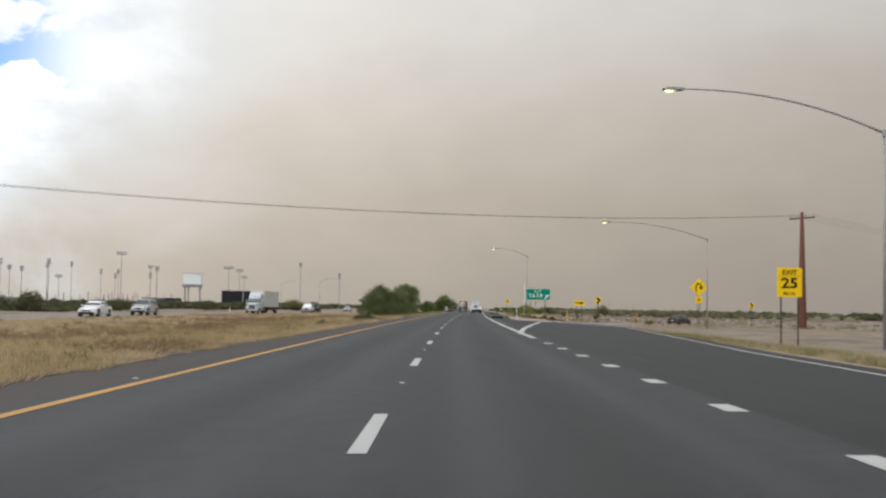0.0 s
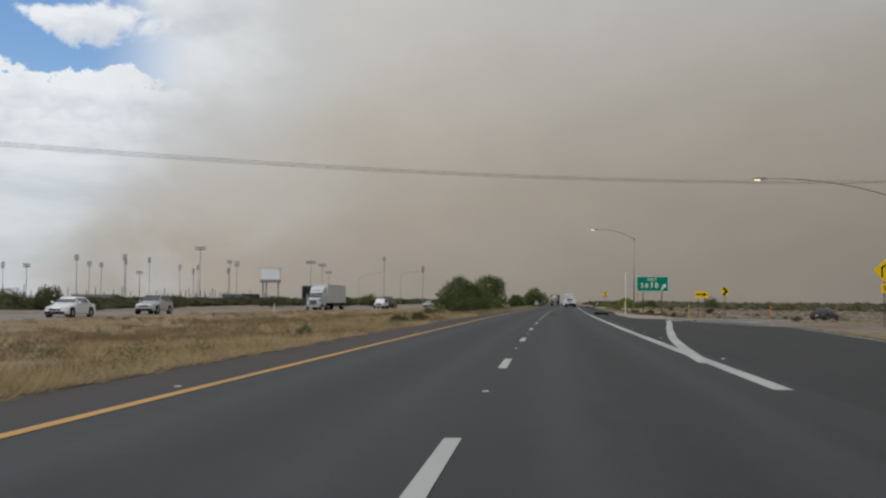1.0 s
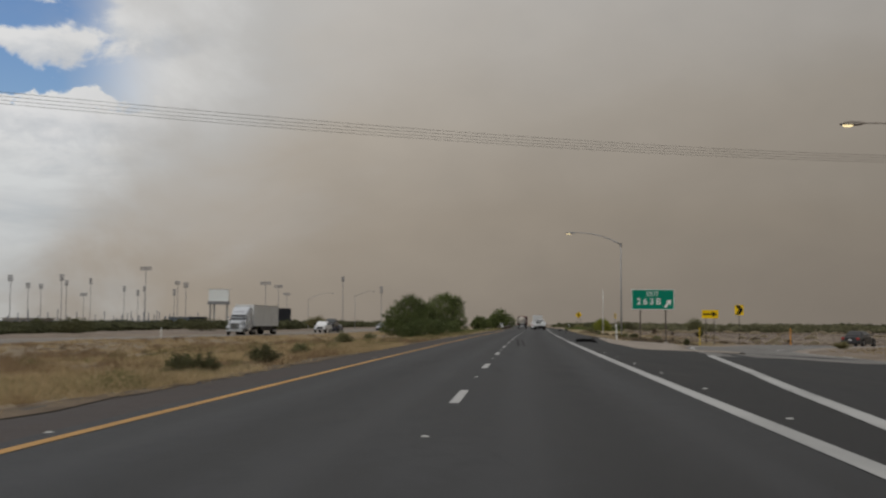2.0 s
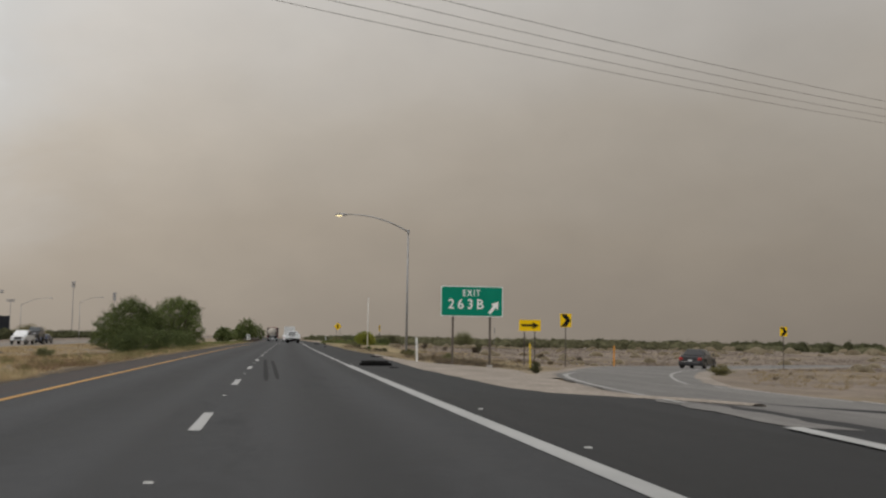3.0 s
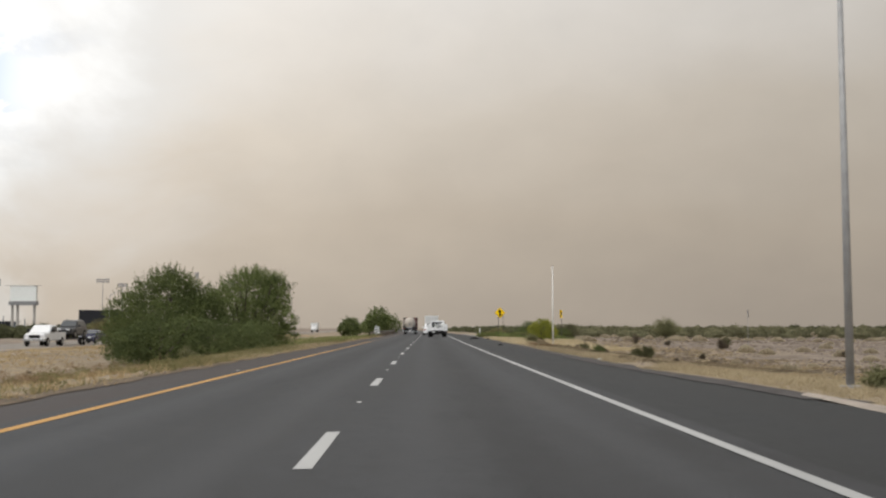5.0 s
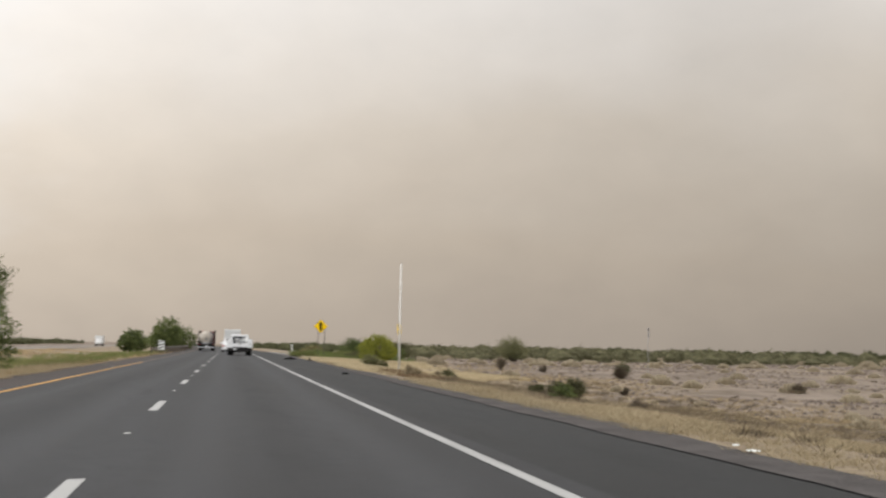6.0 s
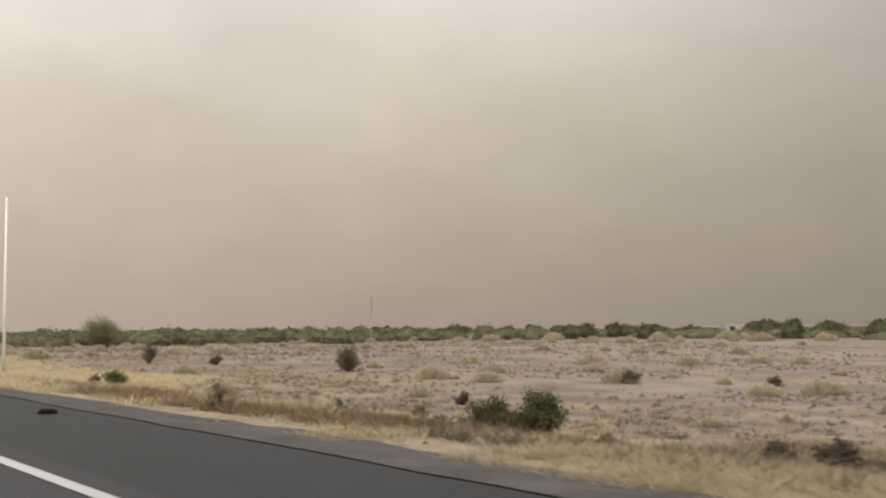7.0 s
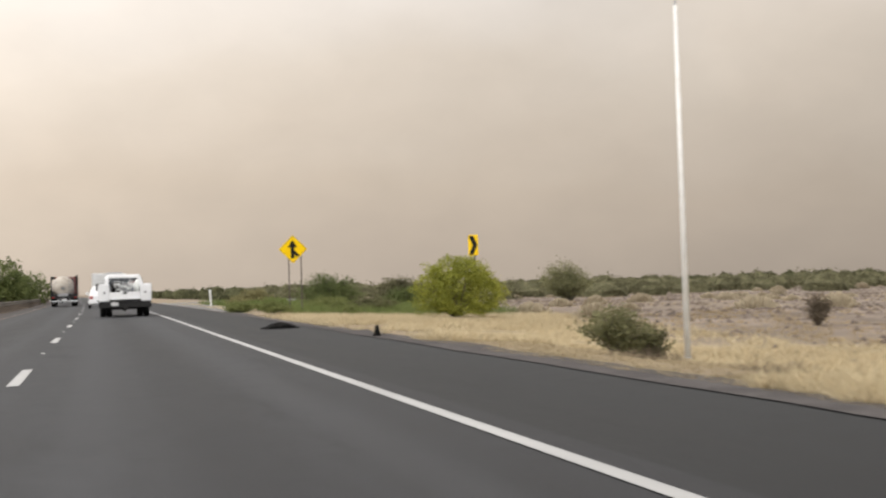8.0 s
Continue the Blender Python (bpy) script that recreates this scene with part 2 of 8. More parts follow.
def asphalt_material(name, base, dark, track=0.0):
    """Worn asphalt: aggregate grain, patches, and polished wheel paths that run with the lanes."""
    m = bpy.data.materials.new(name)
    m.use_nodes = True
    t = m.node_tree
    b = t.nodes["Principled BSDF"]
    obj = t.nodes.new("ShaderNodeTexCoord").outputs["Object"]
    big = noise_tex(t, mapping(t, obj, (0.55, 0.03, 1)), 1.0, 4.0, 0.55)
    mid = noise_tex(t, mapping(t, obj, (1.2, 0.25, 1)), 1.0, 5.0, 0.65)
    small = noise_tex(t, obj, 55.0, 2.0, 0.7)
    f = math_node(t, "ADD", math_node(t, "MULTIPLY", big, 0.5), math_node(t, "MULTIPLY", mid, 0.3))
    f = math_node(t, "ADD", f, math_node(t, "MULTIPLY", small, 0.2))
    col = mix_color(t, smooth(t, f, 0.40, 0.60), dark, base)
    blotch = smooth(t, noise_tex(t, mapping(t, obj, (0.9, 0.13, 1), (5, 2, 0)), 1.0, 6.0, 0.7), 0.55, 0.68)
    col = mix_color(t, math_node(t, "MULTIPLY", blotch, 0.6), col, tuple(c * 0.6 for c in dark))
    mottle = smooth(t, noise_tex(t, mapping(t, obj, (1, 0.6, 1), (1, 7, 0)), 3.2, 4.0, 0.65), 0.42, 0.62)
    col = mix_color(t, math_node(t, "MULTIPLY", mottle, 0.3), col, tuple(c * 0.75 for c in dark))
    chips = smooth(t, noise_tex(t, obj, 19.0, 2.0, 0.6), 0.66, 0.74)
    col = mix_color(t, math_node(t, "MULTIPLY", chips, 0.3), col, tuple(c * 2.0 for c in base))
    if track:
        at = t.nodes.new("ShaderNodeAttribute")
        at.attribute_name = "off"
        sway = math_node(t, "MULTIPLY", math_node(t, "SUBTRACT", big, 0.5), 0.5)
        for lane in (-2.46, 1.15):
            d = math_node(t, "ABSOLUTE", math_node(t, "SUBTRACT", math_node(t, "ADD", at.outputs["Fac"], sway), lane))
            oil = math_node(t, "MULTIPLY", smooth(t, d, 0.6, 0.1), math_node(t, "MULTIPLY", mid, track))
            col = mix_color(t, oil, col, tuple(c * 0.5 for c in dark))
            e = math_node(t, "ABSOLUTE", math_node(t, "SUBTRACT", d, 0.95))
            worn = math_node(t, "MULTIPLY", smooth(t, e, 0.4, 0.05), track * 0.35)
            col = mix_color(t, worn, col, tuple(c * 1.35 for c in base))
    cracks = t.nodes.new("ShaderNodeTexVoronoi")
    cracks.feature = "DISTANCE_TO_EDGE"
    t.links.new(mapping(t, obj, (0.28, 0.10, 1)), cracks.inputs["Vector"])
    c = math_node(t, "MULTIPLY", smooth(t, cracks.outputs["Distance"], 0.006, 0.002), smooth(t, mid, 0.5, 0.62))
    col = mix_color(t, math_node(t, "MULTIPLY", c, 0.6), col, tuple(v * 0.5 for v in dark))
    t.links.new(col, b.inputs["Base Color"])
    r = t.nodes.new("ShaderNodeMapRange")
    t.links.new(f, r.inputs["Value"])
    r.inputs["From Min"].default_value, r.inputs["From Max"].default_value = 0.3, 0.7
    r.inputs["To Min"].default_value, r.inputs["To Max"].default_value = 0.64, 0.82
    t.links.new(r.outputs[0], b.inputs["Roughness"])
    b.inputs["Specular IOR Level"].default_value = 0.36
    n = t.nodes.new("ShaderNodeBump")
    n.inputs["Strength"].default_value, n.inputs["Distance"].default_value = 0.35, 0.01
    t.links.new(small, n.inputs["Height"])
    t.links.new(n.outputs[0], b.inputs["Normal"])
    return m


def paint_material(name, base, worn=(0.1, 0.1, 0.1), wear=0.35):
    """Road paint, worn through to the asphalt in places."""
    m = bpy.data.materials.new(name)
    m.use_nodes = True
    t = m.node_tree
    b = t.nodes["Principled BSDF"]
    obj = t.nodes.new("ShaderNodeTexCoord").outputs["Object"]
    f = noise_tex(t, mapping(t, obj, (9, 3, 9)), 1.0, 6.0, 0.7)
    dirt = noise_tex(t, mapping(t, obj, (1, 0.2, 1)), 1.0, 3.0, 0.6)
    col = mix_color(t, smooth(t, dirt, 0.3, 0.8), base, tuple(c * 0.72 for c in base))
    col = mix_color(t, smooth(t, f, 0.75 - 0.3 * wear, 0.85 - 0.2 * wear), col, worn)
    t.links.new(col, b.inputs["Base Color"])
    b.inputs["Roughness"].default_value = 0.7
    return m


def desert_material():
    """Bare desert ground: pinkish gravel, straw-coloured litter and darker stains."""
    m = bpy.data.materials.new("desert_soil")
    m.use_nodes = True
    t = m.node_tree
    b = t.nodes["Principled BSDF"]
    obj = t.nodes.new("ShaderNodeTexCoord").outputs["Object"]
    big = noise_tex(t, mapping(t, obj, (0.035, 0.06, 1)), 1.0, 5.0, 0.6, 0.4)
    mid = noise_tex(t, mapping(t, obj, (0.35, 0.35, 1)), 1.0, 6.0, 0.65)
    small = noise_tex(t, obj, 6.0, 4.0, 0.7)
    soil = mix_color(t, smooth(t, mid, 0.35, 0.65), (0.150, 0.121, 0.097), (0.258, 0.211, 0.172))
    straw = mix_color(t, smooth(t, small, 0.3, 0.7), (0.215, 0.17, 0.115), (0.345, 0.278, 0.19))
    off = t.nodes.new("ShaderNodeAttribute")
    off.attribute_name = "off"
    off = math_node(t, "ADD", off.outputs["Fac"], math_node(t, "MULTIPLY", math_node(t, "SUBTRACT", mid, 0.5), 8.0))
    bank = math_node(t, "ADD", math_node(t, "MULTIPLY", smooth(t, off, 19.0, 11.0), smooth(t, off, 4.0, 6.0)), math_node(t, "MULTIPLY", smooth(t, off, -4.0, -6.0), smooth(t, off, -36.0, -26.0)))
    litter = math_node(t, "ADD", math_node(t, "MULTIPLY", bank, 0.75), math_node(t, "MULTIPLY", smooth(t, big, 0.48, 0.66), 0.6), clamp=True)
    col = mix_color(t, litter, soil, straw)
    blot = smooth(t, noise_tex(t, mapping(t, obj, (0.12, 0.5, 1)), 1.0, 5.0, 0.65), 0.52, 0.68)
    col = mix_color(t, math_node(t, "MULTIPLY", blot, 0.45), col, (0.14, 0.11, 0.085))
    seam = smooth(t, noise_tex(t, mapping(t, obj, (0.5, 0.07, 1), (9, 3, 0)), 1.0, 6.0, 0.7, 0.6), 0.54, 0.66)
    col = mix_color(t, math_node(t, "MULTIPLY", seam, 0.5), col, (0.115, 0.086, 0.062))
    wash = smooth(t, noise_tex(t, mapping(t, obj, (0.22, 0.05, 1), (2, 8, 0)), 1.0, 4.0, 0.6, 0.5), 0.56, 0.7)
    col = mix_color(t, math_node(t, "MULTIPLY", wash, 0.45), col, (0.305, 0.254, 0.21))
    stones = smooth(t, noise_tex(t, obj, 2.6, 3.0, 0.6), 0.6, 0.7)
    col = mix_color(t, math_node(t, "MULTIPLY", stones, 0.7), col, (0.10, 0.078, 0.062))
    pale = smooth(t, noise_tex(t, mapping(t, obj, (1, 1, 1), (4, 4, 4)), 3.4, 3.0, 0.6), 0.64, 0.72)
    col = mix_color(t, math_node(t, "MULTIPLY", pale, 0.5), col, (0.36, 0.305, 0.26))
    t.links.new(col, b.inputs["Base Color"])
    b.inputs["Roughness"].default_value = 0.95
    b.inputs["Specular IOR Level"].default_value = 0.15
    n = t.nodes.new("ShaderNodeBump")
    n.inputs["Strength"].default_value, n.inputs["Distance"].default_value = 0.6, 0.08
    t.links.new(small, n.inputs["Height"])
    t.links.new(n.outputs[0], b.inputs["Normal"])
    return m


M = {
    "asphalt": asphalt_material("asphalt", (0.0345, 0.0355, 0.0390), (0.0158, 0.0163, 0.0182), 0.9),
    "asphalt_dark": asphalt_material("asphalt_dark", (0.0178, 0.0190, 0.0205), (0.0084, 0.0090, 0.0097)),
    "shoulder_brown": asphalt_material("dusty_brown_shoulder", (0.046, 0.0325, 0.028), (0.0245, 0.0172, 0.0148)),
    "asphalt_dusty": asphalt_material("asphalt_dusty", (0.205, 0.195, 0.184), (0.125, 0.119, 0.113)),
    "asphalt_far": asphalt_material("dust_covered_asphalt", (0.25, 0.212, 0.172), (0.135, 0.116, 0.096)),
    "reflector": material("dirty_reflector", (0.45, 0.45, 0.43), (0.25, 0.25, 0.24), 0.5, scale=12, grain=80),
    "brown_post": material("dark_weathered_post", (0.115, 0.092, 0.076), (0.065, 0.053, 0.045), 0.8, scale=3, grain=30, stretch=(1, 1, 0.2)),
    # exit lane darker than the lanes: a dark windscreen reflection put into its colour
    "asphalt_exit": asphalt_material("asphalt_exit", (0.0200, 0.0206, 0.0225), (0.0096, 0.0099, 0.0109)),
    "asphalt_nose": asphalt_material("asphalt_nose", (0.0140, 0.0143, 0.0156), (0.0066, 0.0068, 0.0075)),
    "white_line": paint_material("white_line", (0.40, 0.40, 0.392)),
    "yellow_line": paint_material("yellow_line", (0.50, 0.265, 0.055)),
    "worn_yellow": paint_material("worn_yellow_line", (0.15, 0.095, 0.05), (0.05, 0.048, 0.046), 0.95),
    "weathered_rail": material("weathered_rail", (0.20, 0.18, 0.15), (0.11, 0.095, 0.075), 0.8, 0.1, scale=1.5, grain=15),
    "skid": material("tyre_rubber_streak", (0.0125, 0.0125, 0.0134), (0.008, 0.008, 0.0086), 0.85, scale=2, grain=30, spec=0.28),
    "soil": desert_material(),
    "sand": material("pale_sand", (0.345, 0.30, 0.258), (0.235, 0.203, 0.173), 0.95, scale=0.9, grain=9, bump=0.7, speck=0.3, spec=0.1, amount=0.75, stretch=(1, 0.45, 1)),
    "gravel": material("gravel", (0.105, 0.096, 0.093), (0.05, 0.046, 0.0455), 0.95, scale=1.2, grain=22, bump=0.6, speck=0.4, spec=0.1),
    "faded_line": paint_material("faded_line", (0.38, 0.37, 0.355), (0.17, 0.165, 0.16), 0.7),
    "hummock": material("cream_hummock_grass", (0.57, 0.495, 0.365), (0.40, 0.34, 0.245), 0.9, scale=0.1, grain=2, vary=0.45, thin_leaf=0.38, spec=0.1),
    "verge_soil": material("dry_verge_soil", (0.19, 0.145, 0.10), (0.075, 0.06, 0.046), 0.95, scale=1.0, grain=12, bump=0.6, speck=0.3, spec=0.1),
    "straw": material("dry_grass", (0.50, 0.395, 0.235), (0.31, 0.235, 0.13), 0.9, scale=0.15, grain=3, vary=0.5, thin_leaf=0.38, spec=0.1),
    "straw_olive": material("olive_dry_grass", (0.50, 0.415, 0.275), (0.36, 0.295, 0.19), 0.9, scale=0.12, grain=2, vary=0.35, thin_leaf=0.38, spec=0.1),
    "straw_gold": material("golden_dry_grass", (0.60, 0.47, 0.28), (0.46, 0.345, 0.195), 0.9, scale=0.12, grain=2, vary=0.3, thin_leaf=0.38, spec=0.1, amount=0.7),
    "rust_brush": material("rust_brown_brush", (0.36, 0.255, 0.155), (0.2, 0.135, 0.08), 0.9, scale=0.8, grain=4, vary=0.5, thin_leaf=0.38, spec=0.1),
    "straw_pale": material("pale_dry_grass", (0.67, 0.57, 0.38), (0.53, 0.44, 0.285), 0.9, scale=0.1, grain=2, vary=0.28, thin_leaf=0.38, spec=0.1),
    "weed": material("yellow_green_weed", (0.31, 0.285, 0.135), (0.20, 0.18, 0.085), 0.85, scale=0.3, grain=3, vary=0.5, thin_leaf=0.38, spec=0.1),
    "weed_green": material("fresh_green_weed", (0.24, 0.29, 0.10), (0.14, 0.175, 0.06), 0.85, scale=0.3, grain=3, vary=0.5, thin_leaf=0.38, spec=0.1),
    "tan_brush": material("tan_brush", (0.33, 0.26, 0.165), (0.2, 0.15, 0.095), 0.9, scale=0.8, grain=4, vary=0.5, thin_leaf=0.38, spec=0.1),
    # mesquite leaf in a darker copy: shade at the clump's foot painted in
    "shaded_leaf": material("shaded_mesquite_leaf", (0.155, 0.185, 0.07), (0.08, 0.10, 0.04), 0.8, scale=0.5, grain=3, vary=0.6, thin_leaf=0.3, spec=0.15),
    "green_leaf": material("mesquite_leaf", (0.225, 0.262, 0.094), (0.095, 0.122, 0.044), 0.75, scale=0.9, grain=4, vary=0.7, amount=0.7, thin_leaf=0.38, spec=0.2),
    "bush_leaf": material("grey_green_leaf", (0.29, 0.285, 0.15), (0.17, 0.17, 0.085), 0.85, scale=0.8, grain=4, vary=0.5, thin_leaf=0.38, spec=0.1),
    "far_green": material("dusty_green_scrub", (0.145, 0.148, 0.078), (0.068, 0.07, 0.038), 0.9, scale=0.9, grain=3.5, bump=0.9, reach=0.3, amount=0.55, vary=0.45, thin_leaf=0.3, spec=0.05),
    "olive_leaf": material("olive_leaf", (0.175, 0.17, 0.083), (0.10, 0.10, 0.05), 0.8, scale=0.5, grain=3, vary=0.55, thin_leaf=0.38, spec=0.2),
    "yellow_leaf": material("paloverde_leaf", (0.41, 0.41, 0.07), (0.23, 0.25, 0.045), 0.75, scale=0.6, grain=3, vary=0.5, thin_leaf=0.38, spec=0.2),
    "fresh_leaf": material("fresh_weed_leaf", (0.25, 0.275, 0.10), (0.16, 0.18, 0.065), 0.8, scale=0.6, grain=3, vary=0.45, thin_leaf=0.38, spec=0.15),
    "brush_leaf": material("brown_brush", (0.20, 0.155, 0.11), (0.11, 0.09, 0.065), 0.9, scale=0.8, grain=4, vary=0.5, thin_leaf=0.38, spec=0.1),
    "far_leaf": material("dusty_scrub", (0.215, 0.205, 0.118), (0.105, 0.10, 0.058), 0.9, scale=0.9, grain=3.5, bump=0.9, reach=0.3, amount=0.55, vary=0.45, thin_leaf=0.3, spec=0.05),
    "bark": material("bark", (0.12, 0.095, 0.075), (0.06, 0.05, 0.04), 0.95, scale=2, grain=20, bump=0.5, stretch=(1, 1, 0.3)),
    "galv": material("galvanised_steel", (0.36, 0.36, 0.365), (0.26, 0.26, 0.26), 0.6, 0.35, scale=4, grain=60),
    # steel tinted towards the dust sky: the haze before the pole, put into its colour
    "galv_hazed": material("haze_toned_galvanised_steel", (0.38, 0.333, 0.287), (0.31, 0.272, 0.235), 0.9, 0.0, scale=4, grain=60),
    "rust": material("weathering_steel", (0.15, 0.055, 0.034), (0.085, 0.034, 0.024), 0.85, 0.1, scale=2, grain=18, bump=0.3, stretch=(1, 1, 0.4)),
    "white_post": material("white_post_paint", (0.75, 0.75, 0.73), (0.58, 0.57, 0.54), 0.55, scale=3, grain=30),
    "yellow_post": material("yellow_post_paint", (0.70, 0.52, 0.03), (0.55, 0.40, 0.03), 0.5, scale=3, grain=30),
    "orange_post": material("orange_post_paint", (0.70, 0.30, 0.04), (0.5, 0.2, 0.03), 0.5, scale=3, grain=30),
    "sign_green": material("green_sheeting", (0.002, 0.215, 0.135), (0.002, 0.185, 0.115), 0.6, scale=1.5, grain=20, spec=0.12),
    "sign_yellow": material("yellow_sheeting", (0.86, 0.56, 0.003), (0.78, 0.50, 0.003), 0.6, scale=1.5, grain=20, spec=0.12),
    "sign_white": material("white_sheeting", (0.80, 0.82, 0.80), (0.70, 0.72, 0.70), 0.4, scale=2, grain=20),
    "sign_black": material("black_legend", (0.014, 0.014, 0.014), (0.008, 0.008, 0.008), 0.85, scale=2, grain=20, spec=0.1),
    "alu": material("sign_back_aluminium", (0.5, 0.5, 0.5), (0.4, 0.4, 0.4), 0.4, 0.8, scale=2, grain=20),
    "car_white": material("white_car_paint", (0.78, 0.79, 0.80), (0.66, 0.66, 0.66), 0.25, scale=1.5, grain=12, amount=1.6),
    "car_silver": material("silver_car_paint", (0.52, 0.53, 0.55), (0.44, 0.45, 0.46), 0.25, 0.4, scale=1.5, grain=12, amount=1.6),
    "car_black": material("black_car_paint", (0.022, 0.022, 0.026), (0.03, 0.028, 0.026), 0.22, scale=1.5, grain=12),
    "car_blue": material("dark_blue_car_paint", (0.03, 0.035, 0.075), (0.03, 0.03, 0.05), 0.22, scale=1.5, grain=12),
    "cab_paint": material("pale_grey_cab_paint", (0.56, 0.58, 0.61), (0.44, 0.46, 0.49), 0.25, 0.15, scale=1.5, grain=12, amount=1.6),
    "truck_red": material("dark_red_truck_paint", (0.17, 0.035, 0.025), (0.10, 0.025, 0.02), 0.4, scale=1.5, grain=12),
    "trailer": material("white_trailer_panel", (0.66, 0.67, 0.67), (0.52, 0.52, 0.51), 0.4, scale=0.6, grain=8),
    "tank": material("dusty_white_tank", (0.58, 0.54, 0.47), (0.27, 0.23, 0.19), 0.45, scale=0.8, grain=8),
    "black_plastic": material("black_plastic", (0.012, 0.012, 0.0125), (0.02, 0.019, 0.018), 0.6, scale=3, grain=25, spec=0.2),
    "rubber": material("tyre_rubber", (0.006, 0.006, 0.006), (0.010, 0.0095, 0.009), 0.9, scale=5, grain=30, bump=0.3, spec=0.12),
    "chrome": material("chrome", (0.6, 0.6, 0.6), (0.5, 0.5, 0.5), 0.2, 1.0, scale=3, grain=20),
    "rim": material("wheel_rim", (0.42, 0.42, 0.43), (0.3, 0.3, 0.3), 0.35, 0.8, scale=5, grain=30),
    "glass": material("dark_car_glass", (0.03, 0.035, 0.04), (0.02, 0.024, 0.028), 0.08, scale=2, grain=10, spec=0.8),
    "red_lens": material("red_lamp_lens", (0.35, 0.02, 0.015), (0.25, 0.015, 0.01), 0.2, scale=8, grain=60),
    "clear_lens": material("clear_lamp_lens", (0.75, 0.76, 0.78), (0.6, 0.6, 0.62), 0.15, scale=8, grain=60),
    "plate": material("plain_plate", (0.55, 0.55, 0.55), (0.42, 0.42, 0.42), 0.5, scale=8, grain=60),
    "blue_gear": material("blue_machine_paint", (0.13, 0.16, 0.23), (0.07, 0.085, 0.12), 0.5, scale=5, grain=40),
    "grey_gear": material("grey_machine_paint", (0.30, 0.30, 0.31), (0.16, 0.16, 0.16), 0.5, scale=5, grain=40),
    "screen_black": material("black_screen", (0.022, 0.024, 0.032), (0.014, 0.015, 0.02), 0.8, scale=0.3, grain=3),
    "concrete": material("concrete", (0.42, 0.40, 0.37), (0.31, 0.29, 0.27), 0.85, scale=0.4, grain=6, bump=0.2),
    "stone": material("desert_stone", (0.20, 0.155, 0.125), (0.075, 0.057, 0.047), 0.95, scale=1.5, grain=9, vary=0.6, bump=0.3),
    "building": material("stucco", (0.36, 0.33, 0.30), (0.28, 0.25, 0.22), 0.9, scale=0.2, grain=3),
    "blue_steel": material("blue_grey_steel", (0.14, 0.17, 0.22), (0.10, 0.12, 0.15), 0.6, scale=0.5, grain=4),
    # cable colour lightened to paint in the haze that makes the line faint
    "wire": material("cable", (0.2, 0.18, 0.16), (0.13, 0.12, 0.105), 0.6, scale=1, grain=8),
    "floodlight": material("floodlight_housing", (0.33, 0.33, 0.34), (0.2, 0.2, 0.21), 0.5, 0.4, scale=2, grain=10),
}
lamp_glow = bpy.data.materials.new("lit_lamp_lens")
lamp_glow.use_nodes = True
_b = lamp_glow.node_tree.nodes["Principled BSDF"]
_b.inputs["Base Color"].default_value = (0.9, 0.8, 0.55, 1)
_b.inputs["Emission Color"].default_value = (1.0, 0.80, 0.42, 1)
_b.inputs["Emission Strength"].default_value = 1.6
M["lamp_glow"] = lamp_glow


# ---------------------------------------------------------------- the lie of the land
def road(y):
    """Sideways place of the carriageway's axis at y."""
    def f(v):
        return 1.1178e-4 * v * v - 1.2655e-7 * v ** 3
    if y <= 0:
        return 0.0
    if y <= 250:
        return f(y)
    s = min(y, 450) - 250
    r = f(250) + 0.0322 * s - 9.4e-5 * s * s
    return r + (y - 450) * (0.0322 - 2 * 9.4e-5 * 200) if y > 450 else r


# drop of the embankment on the outer side, along the road
BANK_Y = (80, 120, 150, 180, 200, 215, 230, 245, 262, 330)
BANK_DROP = (0.3, 0.36, 0.5, 0.92, 1.05, 1.08, 0.68, 0.3, 0.16, 0.2)


def dip(y):
    """How far the median's swale and the far carriageway have sunk at y, from 0 to 1."""
    return float(np.interp(y, (135, 178, 240, 300), (0, 1, 1, 0.5)))


def lay(x, y):
    """Height of the bare land beside the carriageway, without its bumps."""
    u = x - road(y)
    if u > 7:
        k = min((u - 7) / 8, 1)
        ditch = 0.26 * math.exp(-((u - 11.3) / 2.6) ** 2 - ((y - 232) / 9) ** 2)
        return -0.05 - ditch - float(np.interp(y, BANK_Y, BANK_DROP)) * k * k * (3 - 2 * k) - min(max(u - 15, 0) * 0.012, 0.45)
    if u < -6.5:
        k = min(max(-7.0 - u, 0) / 4, 1)
        sunk = dip(y) * k * k * (3 - 2 * k) * (0.26 + 0.36 * math.exp(-((u + 14) / 5.5) ** 2))
        return -0.05 - min((-6.5 - u) * 0.022, 0.32) + 0.3 * math.exp(-((u + 23.5) / 3.2) ** 2) - sunk
    return -0.05


# knots of the exit ramp's axis
RAMP = [(6.0, -60), (6.0, 0), (6.4, 30), (7.4, 55), (8.8, 75), (10.4, 94), (11.4, 107), (13.5, 118), (17.6, 130), (22, 140), (26.5, 148.5), (31.6, 157.8), (40, 172), (51, 187), (67, 202), (92, 210), (125, 210)]


def off_ramp(x, y):
    """Sideways distance from the exit ramp's axis; large where the ramp has not left the road yet."""
    if y < 86 or y > 216 or x > 130:
        return 99.0
    if y > 195 and x > 60:
        return abs(y - float(np.interp(x, (60, 67, 92, 130), (196, 202, 210, 210))))
    return abs(x - float(np.interp(y, [k[1] for k in RAMP[:-1]], [k[0] for k in RAMP[:-1]]))) * (0.95 if y < 125 else 0.8)


